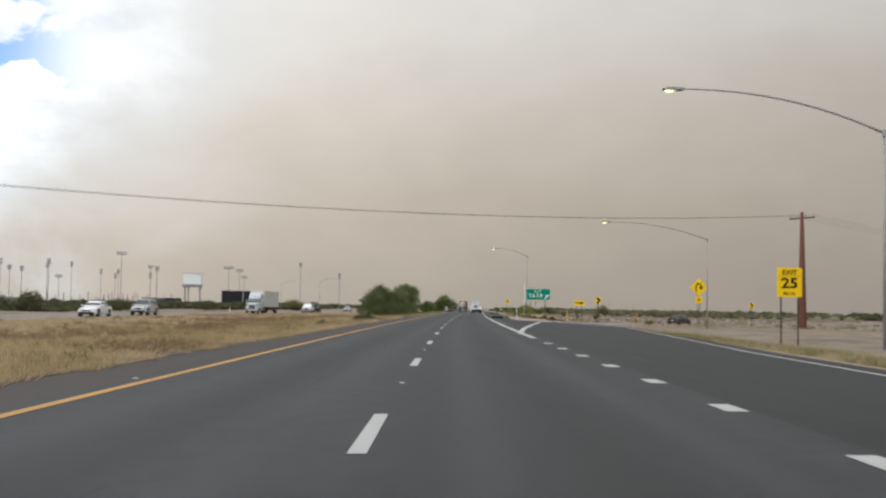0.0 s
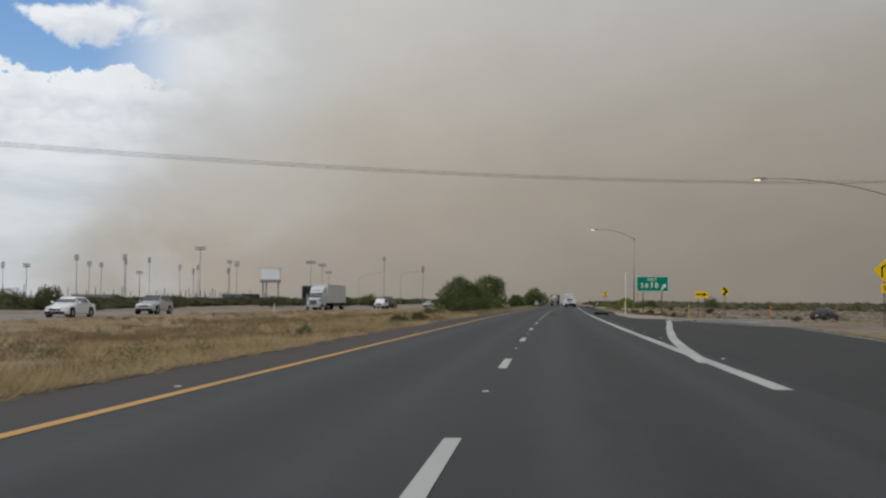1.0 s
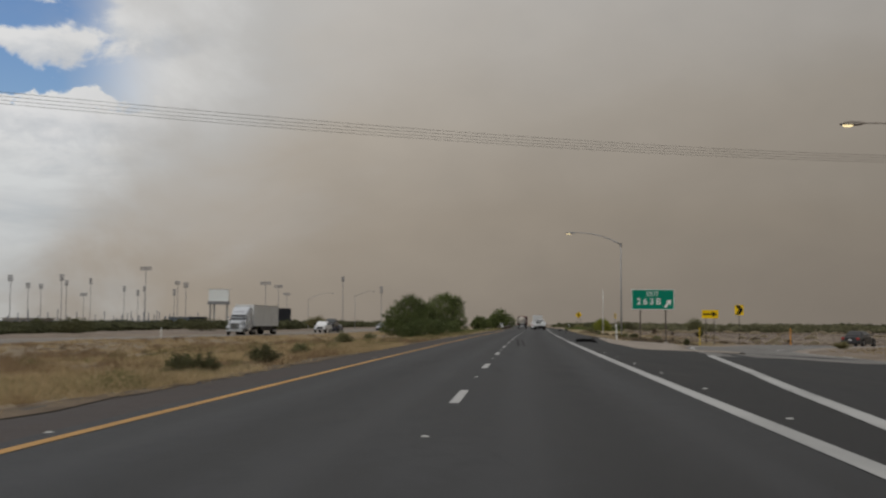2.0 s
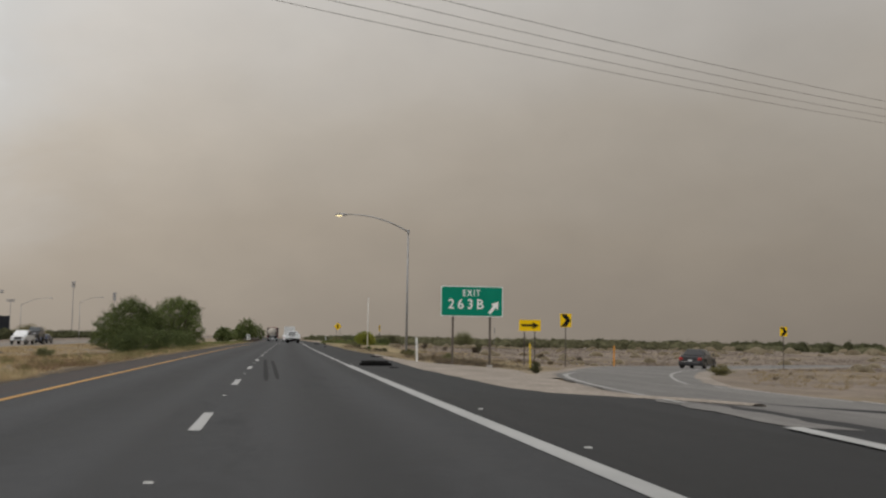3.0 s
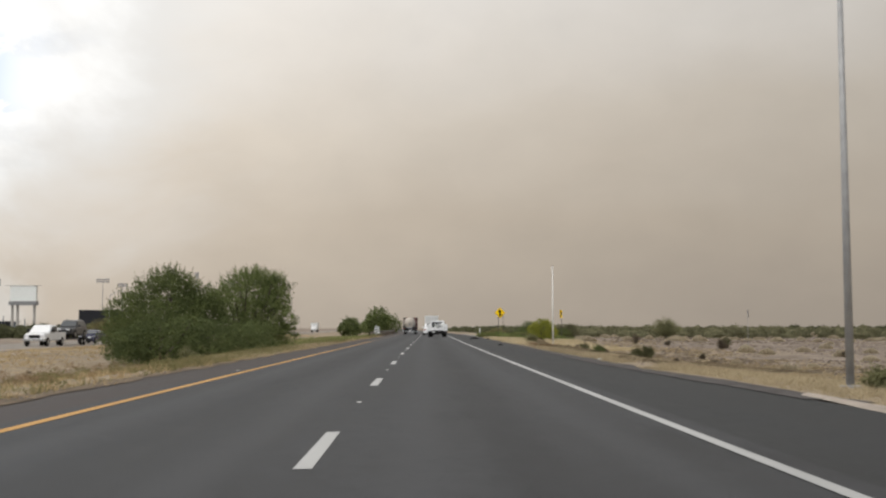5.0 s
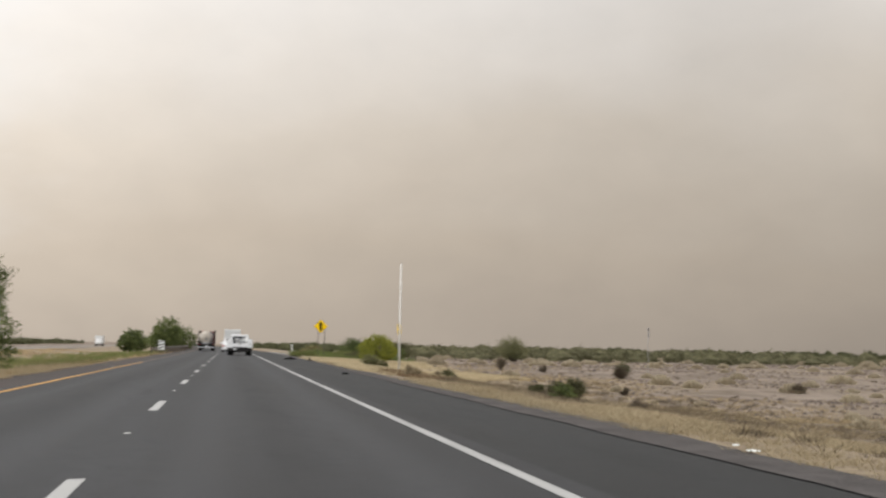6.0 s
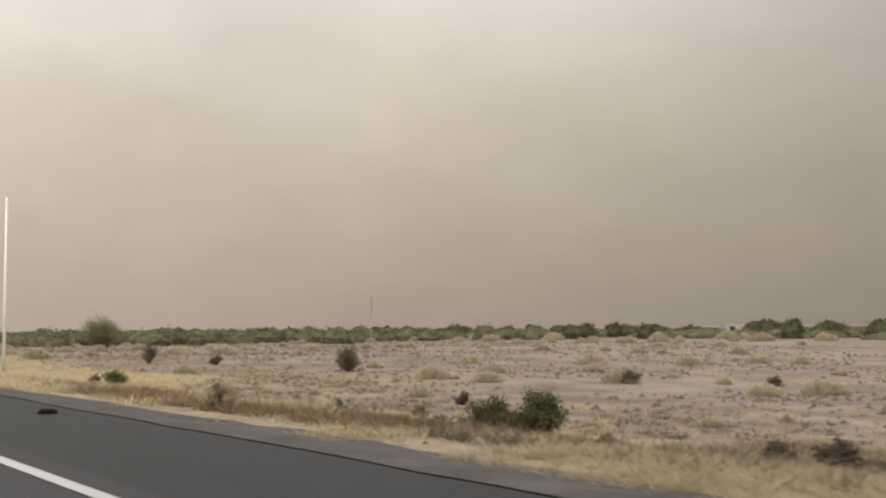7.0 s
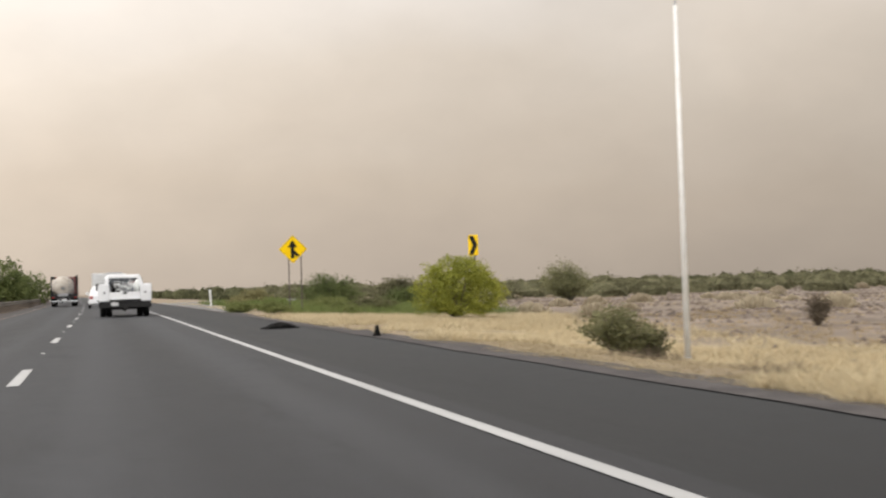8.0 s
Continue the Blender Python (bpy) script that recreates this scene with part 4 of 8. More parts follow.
def plate(parent, outline, z, mat, y0=-0.012, y1=0.012, name="panel", label="", x=0.0):
    return part(name, prism(bmesh.new(), [(p[0] + x, p[1] + z) for p in outline], "y", y0, y1), mat, parent, label)


def figure(parent, outline, x, z, mat, y=-0.017, name="symbol"):
    return part(name, prism(bmesh.new(), [(p[0] + x, p[1] + z) for p in outline], "y", y, y + 0.004), mat, parent)


def steel_post(parent, x, z0, z1, y=0.05, w=0.055):
    """A U-channel steel sign post."""
    bm = bmesh.new()
    boxes(bm, (x - w / 2, x + w / 2, y, y + 0.012, z0, z1), (x - w / 2, x - w / 2 + 0.012, y, y + 0.04, z0, z1), (x + w / 2 - 0.012, x + w / 2, y, y + 0.04, z0, z1))
    return part("post", bm, M["brown_post"], parent)


def gz(x, y):
    return rises(x, y)


def exit_sign():
    x, y = 10.58, 129.7
    g = gz(x, y)
    s = thing("exit_sign", pose(x, y, g, 0, 0, -4), "green exit sign with white legend on two dark posts", "sign")
    z, w, h = 2.835 - g, 2.88, 1.40
    plate(s, rounded(w, h, 0.09), z, M["alu"], 0.0, 0.02, "backing")
    plate(s, rounded(w - 0.01, h - 0.01, 0.09), z, M["sign_white"], -0.008, -0.001, "border", "white reflective border")
    plate(s, rounded(w - 0.075, h - 0.075, 0.07), z, M["sign_green"], -0.014, -0.008, "panel")
    legend("EXIT", 0.41, M["sign_white"], s, -0.03, z + 0.37, -0.018, 1.22, 0.004, 0.84)
    legend("263B", 0.62, M["sign_white"], s, -0.28, z - 0.15, -0.018, 1.45, 0.006, 0.97)
    a = radians(52)
    arrow = [(-0.06, -0.30), (0.06, -0.30), (0.06, 0.04), (0.19, 0.02), (0.0, 0.30), (-0.19, 0.02), (-0.06, 0.04)]
    arrow = [(px * 1.15, pz * 1.15) for px, pz in arrow]
    arrow = [(px * cos(a - pi / 2) - pz * sin(a - pi / 2), px * sin(a - pi / 2) + pz * cos(a - pi / 2)) for px, pz in arrow]
    figure(s, arrow, 1.02, z - 0.27, M["sign_white"], -0.019, "arrow")
    for px in (-0.86, 0.86):
        bm = boxes(bmesh.new(), (px - 0.045, px + 0.045, 0.05, 0.06, -0.2, z + 0.6), (px - 0.045, px + 0.045, 0.14, 0.15, -0.2, z + 0.6), (px - 0.006, px + 0.006, 0.055, 0.145, -0.2, z + 0.6))
        part("post", bm, M["brown_post"], s)
        part("footing", boxes(bmesh.new(), (px - 0.13, px + 0.13, 0.0, 0.2, -0.15, 0.05), bevel=0.02), M["concrete"], s)
    for dz in (-0.4, 0.4):
        part("stringer", box(-1.25, 1.25, 0.021, 0.05, z + dz - 0.03, z + dz + 0.03), M["alu"], s)


exit_sign()


def arrow_sign():
    x, y = 17.42, 145.9
    g = gz(x, y)
    s = thing("arrow_sign", pose(x, y, g, 0, 0, 0), "yellow sign with one black arrow on two thin posts", "sign")
    z = 2.0 - g
    plate(s, rounded(1.36, 0.69, 0.05), z, M["sign_yellow"])
    figure(s, [(-0.56, -0.065), (0.2, -0.065), (0.14, -0.22), (0.58, 0), (0.14, 0.22), (0.2, 0.065), (-0.56, 0.065)], 0, z, M["sign_black"])
    steel_post(s, -0.33, -0.2, z + 0.25)
    steel_post(s, 0.33, -0.2, z + 0.25)


arrow_sign()


def chevron_sign(x, y, zc, turn):
    g = gz(x, y)
    s = thing("chevron_sign", pose(x, y, g, 0, 0, turn), "yellow sign with a black chevron on a thin post", "sign", "chevron signs along the ramp")
    z = zc - g
    plate(s, rounded(0.72, 0.86, 0.05), z, M["sign_yellow"])
    figure(s, [(-0.31, -0.39), (0.03, -0.39), (0.33, 0.0), (0.03, 0.39), (-0.31, 0.39), (-0.01, 0.0)], 0, z, M["sign_black"])
    steel_post(s, 0.0, -0.2, z + 0.35)


chevron_sign(20.1, 147.3, 2.37, -6)
chevron_sign(47.7, 172.7, 2.2, 0)
chevron_sign(20.4, 256.1, 2.65, -77)


def turn_sign():
    x, y = 23.69, 103.9
    g = gz(x, y)
    s = thing("turn_sign", pose(x, y, g), "yellow diamond hairpin turn sign with a small speed plate", "sign")
    z = 3.41 - g
    plate(s, diamond(1.2), z, M["sign_yellow"])
    bm = bmesh.new()
    pts = [(-0.26, -0.42), (-0.26, 0.1)] + [(-0.02 + 0.24 * cos(radians(180 - 22.5 * k)), 0.1 + 0.24 * sin(radians(22.5 * k))) for k in range(9)] + [(0.22, -0.02)]
    for (ax, az), (bx, bz) in zip(pts, pts[1:]):
        d = Vector((bx - ax, bz - az)).normalized() * 0.055
        prism(bm, [(ax + d.y - d.x * 0.4, az - d.x - d.y * 0.4), (bx + d.y + d.x * 0.4, bz - d.x + d.y * 0.4), (bx - d.y + d.x * 0.4, bz + d.x + d.y * 0.4), (ax - d.y - d.x * 0.4, az + d.x - d.y * 0.4)], "y", -0.018, -0.014)
    for v in bm.verts:
        v.co.z += z
    part("symbol", bm, M["sign_black"], s)
    figure(s, [(0.02, 0.04), (0.42, 0.04), (0.22, -0.24)], 0, z, M["sign_black"], -0.019, "arrowhead")
    plate(s, rounded(0.62, 0.62, 0.04), z - 1.2, M["sign_yellow"], name="speed_plate")
    legend("25", 0.36, M["sign_black"], s, 0, z - 1.2, -0.018, 1.0, 0.008)
    steel_post(s, -0.1, -0.2, z + 0.4)
    steel_post(s, 0.1, -0.2, z + 0.4)


turn_sign()


def speed_sign():
    x, y = 13.95, 45.0
    g = gz(x, y)
    s = thing("exit_speed_sign", pose(x, y, g), "yellow exit speed sign with black numbers on two posts", "sign")
    z = 2.36 - g
    plate(s, rounded(1.02, 1.2, 0.05), z, M["sign_yellow"])
    legend("EXIT", 0.26, M["sign_black"], s, 0, z + 0.40, -0.018, 1.15, 0.008)
    legend("25", 0.58, M["sign_black"], s, 0, z - 0.05, -0.018, 1.05, 0.016, 1.15)
    legend("M.P.H.", 0.17, M["sign_black"], s, 0, z - 0.46, -0.018, 1.1, 0.004)
    part("rule", box(-0.49, 0.49, -0.017, -0.013, z + 0.25, z + 0.262), M["sign_black"], s)
    steel_post(s, -0.33, -0.2, z + 0.5)
    steel_post(s, 0.37, -0.2, z + 0.5)


speed_sign()


def merge_sign():
    x, y = 14.2, 263.0
    g = gz(x, y)
    s = thing("merge_sign", pose(x, y, g, 0, 0, -8), "yellow diamond merge sign on two steel posts", "sign")
    z = 2.87 - g
    plate(s, diamond(0.92), z, M["sign_yellow"])
    plate(s, diamond(0.88), z, M["sign_black"], -0.0145, -0.0125, "border")
    plate(s, diamond(0.85), z, M["sign_yellow"], -0.016, -0.0145, "face")
    figure(s, [(-0.085, -0.42), (0.085, -0.42), (0.085, 0.10), (0.22, 0.07), (0.0, 0.44), (-0.22, 0.07), (-0.085, 0.10)], -0.02, z, M["sign_black"], -0.021)
    figure(s, [(0.085, -0.04), (0.085, -0.20), (0.19, -0.36), (0.31, -0.29)], -0.02, z, M["sign_black"], -0.021)
    steel_post(s, -0.2, -0.3, z + 0.2)
    steel_post(s, 0.36, -0.3, z + 0.05)


merge_sign()


def marker_post(name, x, y, h, w, mat, label, top=None, lean=0.0):
    g = gz(x, y)
    s = thing(name, pose(x, y, g, 0, lean, 0), label, "post", "roadside marker posts")
    bm = bmesh.new()
    prism(bm, [(-w / 2, -0.15), (w / 2, -0.15), (w / 2, h - 0.04), (w * 0.25, h), (-w * 0.25, h), (-w / 2, h - 0.04)], "y", -0.018, 0.018, 0.005)
    part("blade", bm, mat, s)
    if top:
        part("reflector", box(-w / 2 + 0.012, w / 2 - 0.012, -0.024, -0.019, h - 0.22, h - 0.08), top, s)
    return s


marker_post("delineator", 8.15, 130.2, 1.2, 0.09, M["white_post"], "slim white plastic delineator post in sand", M["sign_white"], -2)
marker_post("utility_marker", 14.6, 134.6, 1.35, 0.07, M["yellow_post"], "slim yellow utility marker post", M["sign_yellow"], -1)
marker_post("utility_marker", 27.6, 160.2, 1.6, 0.12, M["orange_post"], "slim orange utility marker post beyond the ramp", M["orange_post"])
marker_post("delineator", -29.3, 147.0, 1.0, 0.09, M["white_post"], "white delineator post beside the far carriageway", M["sign_white"])
marker_post("delineator", 14.0, 291.0, 1.2, 0.13, M["white_post"], "white delineator post at the next ramp", M["sign_white"], -3)


def tall_pole():
    x, y = 16.16, 232.9
    g = gz(x, y)
    s = thing("tall_white_pole", pose(x, y, g, 0, 0, 0), "tall thin white-painted pole in dry grass", "pole")
    part("shaft", tube(bmesh.new(), [(0, 0, -0.3), (0, 0, 3.5), (0, 0, 6.65 - g)], [0.068, 0.056, 0.042], 12), M["white_post"], s, smooth_faces=True)
    part("collar", tube(bmesh.new(), [(0, 0, 0.02), (0, 0, 0.12)], [0.11, 0.1], 12), M["galv"], s)
    part("cap", tube(bmesh.new(), [(0, 0, 6.65 - g), (0, 0, 6.75 - g)], [0.035, 0.02], 8), M["galv"], s)


tall_pole()


def far_post():
    x, y = 34.4, 233.7
    g = gz(x, y)
    s = thing("edge_on_sign", pose(x, y, g, 0, 0, 50), "grey sign seen edge-on on a thin post", "sign")
    part("post", tube(bmesh.new(), [(0, 0.03, -0.2), (0, 0.03, 3.55)], 0.02, 8), M["galv"], s)
    plate(s, rounded(0.2, 0.7, 0.04), 3.15, M["grey_gear"])


far_post()


# ---------------------------------------------------------------- street lamps, wires, rust-coloured pole
def street_lamp(x, y, base, top, arm, rise, turn, label, lit=True, steel="galv"):
    """A tapered steel pole with a bent arm that carries a flat lamp head. The arm points along -x before the turn."""
    s = thing("street_lamp", pose(x, y, base, 0, 0, turn), label, "street lamp", "street lamps")
    h = top - base
    part("pole", tube(bmesh.new(), [(0, 0, 0.0), (0, 0, h * 0.5), (0, 0, h)], [0.085, 0.07, 0.052], 14), M[steel], s, smooth_faces=True)
    part("base_plate", boxes(bmesh.new(), (-0.2, 0.2, -0.2, 0.2, -0.15, 0.05), bevel=0.015), M[steel], s)
    part("clamp", tube(bmesh.new(), [(0, 0, h - 0.22), (0, 0, h + 0.06)], [0.09, 0.09], 12), M[steel], s)
    pts = []
    for i in range(13):
        k = i / 12
        pts.append((-arm * k, 0, h - 0.08 + rise * (1 - (1 - k) ** 2.2)))
    part("arm", tube(bmesh.new(), pts, [0.055 - 0.025 * i / 12 for i in range(13)], 10), M[steel], s, smooth_faces=True)
    zt = h - 0.08 + rise
    bm = bmesh.new()
    prism(bm, [(-arm + 0.1, zt - 0.05), (-arm - 0.25, zt - 0.09), (-arm - 0.72, zt - 0.07), (-arm - 0.8, zt - 0.02), (-arm - 0.55, zt + 0.07), (-arm - 0.1, zt + 0.06), (-arm + 0.1, zt + 0.03)], "y", -0.17, 0.17, 0.03)
    head = part("head", bm, M[steel], s)
    bm = bmesh.new()
    bmesh.ops.create_uvsphere(bm, u_segments=14, v_segments=8, radius=1)
    for v in bm.verts:
        v.co = Vector((-arm - 0.5 + v.co.x * 0.21, v.co.y * 0.13, zt - 0.085 + v.co.z * 0.07))
    part("lens", bm, M["lamp_glow"] if lit else M["clear_lens"], head, "glowing lens" if lit else "unlit lens", smooth_faces=True)
    return s


street_lamp(11.1, 155.6, gz(11.1, 155.6), 8.57, 4.4, 1.2, -14, "tall grey steel street lamp with bent arm, lit")
street_lamp(17.7, 44.6, gz(17.7, 44.6), 8.6, 8.3, 1.7, 0, "tall grey steel street lamp with long bent arm, lit")
street_lamp(22.6, 96.0, gz(22.6, 96), 7.5, 8.5, 1.45, 0, "tall pale grey steel street lamp beside the ramp, lit", steel="galv_hazed")
street_lamp(-60.5, 124.0, -0.4, 9.0, 8.2, 1.4, 180, "grey steel street lamp across the far carriageway", lit=False)
street_lamp(-52.7, 345.7, -0.6, 7.4, 6.2, 1.8, 180, "distant grey steel street lamp", lit=False)
street_lamp(-43.7, 372.0, -0.6, 9.0, 5.0, 1.4, 180, "distant grey steel street lamp", lit=False)


def power_line():
    """Four cables between tapered steel poles; the line crosses the road slantwise."""
    ends = [(-88.0, 51.2), (43.8, 136.0), (168.0, 215.0)]
    turn, spread, top = 32.6, (-1.75, -0.6, 0.6, 1.75), 13.7
    for x, y in ends:
        g = gz(x, y) if abs(x) < 60 else -0.6
        h = top - g
        s = thing("power_pole", pose(x, y, g, 0, 0, turn), "rust-brown tapered steel power pole with a crossarm", "power pole", "power poles")
        part("shaft", tube(bmesh.new(), [(0, 0, -0.3), (0, 0, 0.25), (0, 0, 6), (0, 0, h)], [0.62, 0.58, 0.42, 0.2], 14), M["rust"], s, smooth_faces=True)
        part("base_flange", tube(bmesh.new(), [(0, 0, -0.05), (0, 0, 0.16)], [0.78, 0.78], 14), M["rust"], s)
        part("crossarm", box(-0.09, 0.09, -1.9, 1.9, h - 0.85, h - 0.66, bevel=0.01), M["rust"], s)
        for k in spread:
            part("insulator", tube(bmesh.new(), [(0, k, h - 0.66), (0, k, h - 0.58), (0, k, h - 0.42)], [0.04, 0.07, 0.045], 8), M["grey_gear"], s)
    for k in spread:
        off = Matrix.Rotation(radians(turn), 3, "Z") @ Vector((0, k, 0))
        pts = []
        for (ax, ay), (bx, by) in zip(ends, ends[1:]):
            for i in range(32):
                t = i / 32
                pts.append(Vector((ax + (bx - ax) * t, ay + (by - ay) * t, top - 0.42 - 4 * (3.35 - 0.06 * k) * t * (1 - t))) + off)
        tagged(part("power_cable", tube(bmesh.new(), pts, 0.0095, 5), M["wire"]), "thin dark overhead power cable between poles", "cable", "overhead cables")


power_line()


# ---------------------------------------------------------------- debris on the shoulder
def tread_debris(x, y, l, w, h, turn, label, curl):
    """A torn slab of tyre tread, humped and ragged, with raised tread blocks."""
    rng = random.Random(int(x * 100))
    bm = bmesh.new()
    n, m = 18, 6
    tops, lows = [], []
    for i in range(n + 1):
        t = i / n
        up_row, low_row = [], []
        for j in range(m + 1):
            s = j / m - 0.5
            ragged = 1 + 0.2 * noise.noise((t * 9, s * 4, x))
            hump = (0.75 + 0.25 * abs(sin(pi * t * curl + 0.4))) * (1 - (2 * s) ** 4 * 0.35)
            end = min(1.0, 0.55 + 3.0 * min(t, 1 - t)) if curl < 1.5 else sin(pi * t)
            px, py = (t - 0.5) * l + 0.04 * noise.noise((s * 5, t * 3, x)), s * w * ragged
            up_row.append(bm.verts.new((px, py, max(0.02, h * hump * end + rng.uniform(-0.012, 0.012)))))
            low_row.append(bm.verts.new((px, py, 0.0)))
        tops.append(up_row)
        lows.append(low_row)
    for i in range(n):
        for j in range(m):
            bm.faces.new((tops[i][j], tops[i + 1][j], tops[i + 1][j + 1], tops[i][j + 1]))
            bm.faces.new((lows[i][j], lows[i][j + 1], lows[i + 1][j + 1], lows[i + 1][j]))
        bm.faces.new((lows[i][0], lows[i + 1][0], tops[i + 1][0], tops[i][0]))
        bm.faces.new((lows[i + 1][m], lows[i][m], tops[i][m], tops[i + 1][m]))
    for j in range(m):
        bm.faces.new((lows[0][j + 1], lows[0][j], tops[0][j], tops[0][j + 1]))
        bm.faces.new((lows[n][j], lows[n][j + 1], tops[n][j + 1], tops[n][j]))
    for k in range(1, n - 1, 2):
        for q in (-0.25, 0.12):
            px = (k / n - 0.5) * l
            top = 0.97 if curl < 1.5 else 1.02 * sin(pi * (k + 0.6) / n)
            boxes(bm, (px, px + l / n * 1.2, q * w, (q + 0.2) * w, h * 0.4 * top, h * top), bevel=0.004)
    ob = part("tyre_tread", bm, M["rubber"])
    ob.matrix_world = pose(x, y, 0.006, 0, 0, turn)
    return tagged(ob, label, "tyre debris", "shed tyre treads")


tread_debris(5.55, 123.8, 1.25, 0.34, 0.20, 3, "shredded black tyre tread lying on the shoulder", 1.0)
tread_debris(9.75, 243.0, 0.95, 0.45, 0.16, 8, "humped black tyre tread lying on the shoulder", 2.0)
tread_debris(10.5, 236.0, 0.17, 0.09, 0.24, 20, "small upright scrap of black tyre", 2.0)
tread_debris(8.5, 202.8, 0.24, 0.16, 0.06, -20, "short black scrap of tyre tread", 1.0)
tread_debris(8.0, 143.2, 1.3, 0.16, 0.05, -24, "thin black strip of torn rubber at the road's edge", 1.0)
tread_debris(5.9, 120.8, 0.3, 0.2, 0.03, 30, "small black scrap of tyre", 2.0)


# ---------------------------------------------------------------- vehicles (built facing +y, rear wheels' axle near the origin)
def wheel(parent, x, y, r, w, rim=0.6):
    t = part("tyre", tube(bmesh.new(), [(x - w / 2, y, r), (x - w * 0.38, y, r), (x + w * 0.38, y, r), (x + w / 2, y, r)], [r * 0.86, r, r, r * 0.86], 22), M["rubber"], parent)
    out = w / 2 if x > 0 else -w / 2
    part("rim", tube(bmesh.new(), [(x + out * 0.7, y, r), (x + out * 1.02, y, r), (x + out * 1.05, y, r)], [r * rim, r * rim, r * rim * 0.3], 16), M["rim"], t)
    return t


def hull(bm, sections, bevel=0.0):
    """Skin over rounded cross-sections: each is (y, half_width_bottom, half_width_top, z_bottom, z_top)."""
    rings = []
    for y, wb, wt, zb, zt in sections:
        c = min(0.12, (zt - zb) * 0.3)
        ring = [(-wb + 0.04, zb), (wb - 0.04, zb), (wb, zb + c), (wb * 0.55 + wt * 0.45, (zb + zt) / 2), (wt, zt - c), (wt - c * 0.9, zt), (-wt + c * 0.9, zt), (-wt, zt - c), (-wb * 0.55 - wt * 0.45, (zb + zt) / 2), (-wb, zb + c)]
        rings.append([bm.verts.new((x, y, z)) for x, z in ring])
    n = len(rings[0])
    for a, b in zip(rings, rings[1:]):
        for k in range(n):
            bm.faces.new((a[k], a[(k + 1) % n], b[(k + 1) % n], b[k]))
    bm.faces.new(rings[0][::-1])
    bm.faces.new(rings[-1])
    return bm


def pane(parent, corners, name="window", mat=None, lift=0.012):
    """A thin pane of dark glass over four corners."""
    c = [Vector(p) for p in corners]
    n = (c[1] - c[0]).cross(c[2] - c[0]).normalized()
    bm = bmesh.new()
    a = [bm.verts.new(p + n * lift) for p in c]
    b = [bm.verts.new(p - n * 0.012) for p in c]
    bm.faces.new(a)
    bm.faces.new(b[::-1])
    for i in range(len(c)):
        bm.faces.new((a[i], b[i], b[(i + 1) % len(c)], a[(i + 1) % len(c)]))
    return part(name, bm, mat or M["glass"], parent)


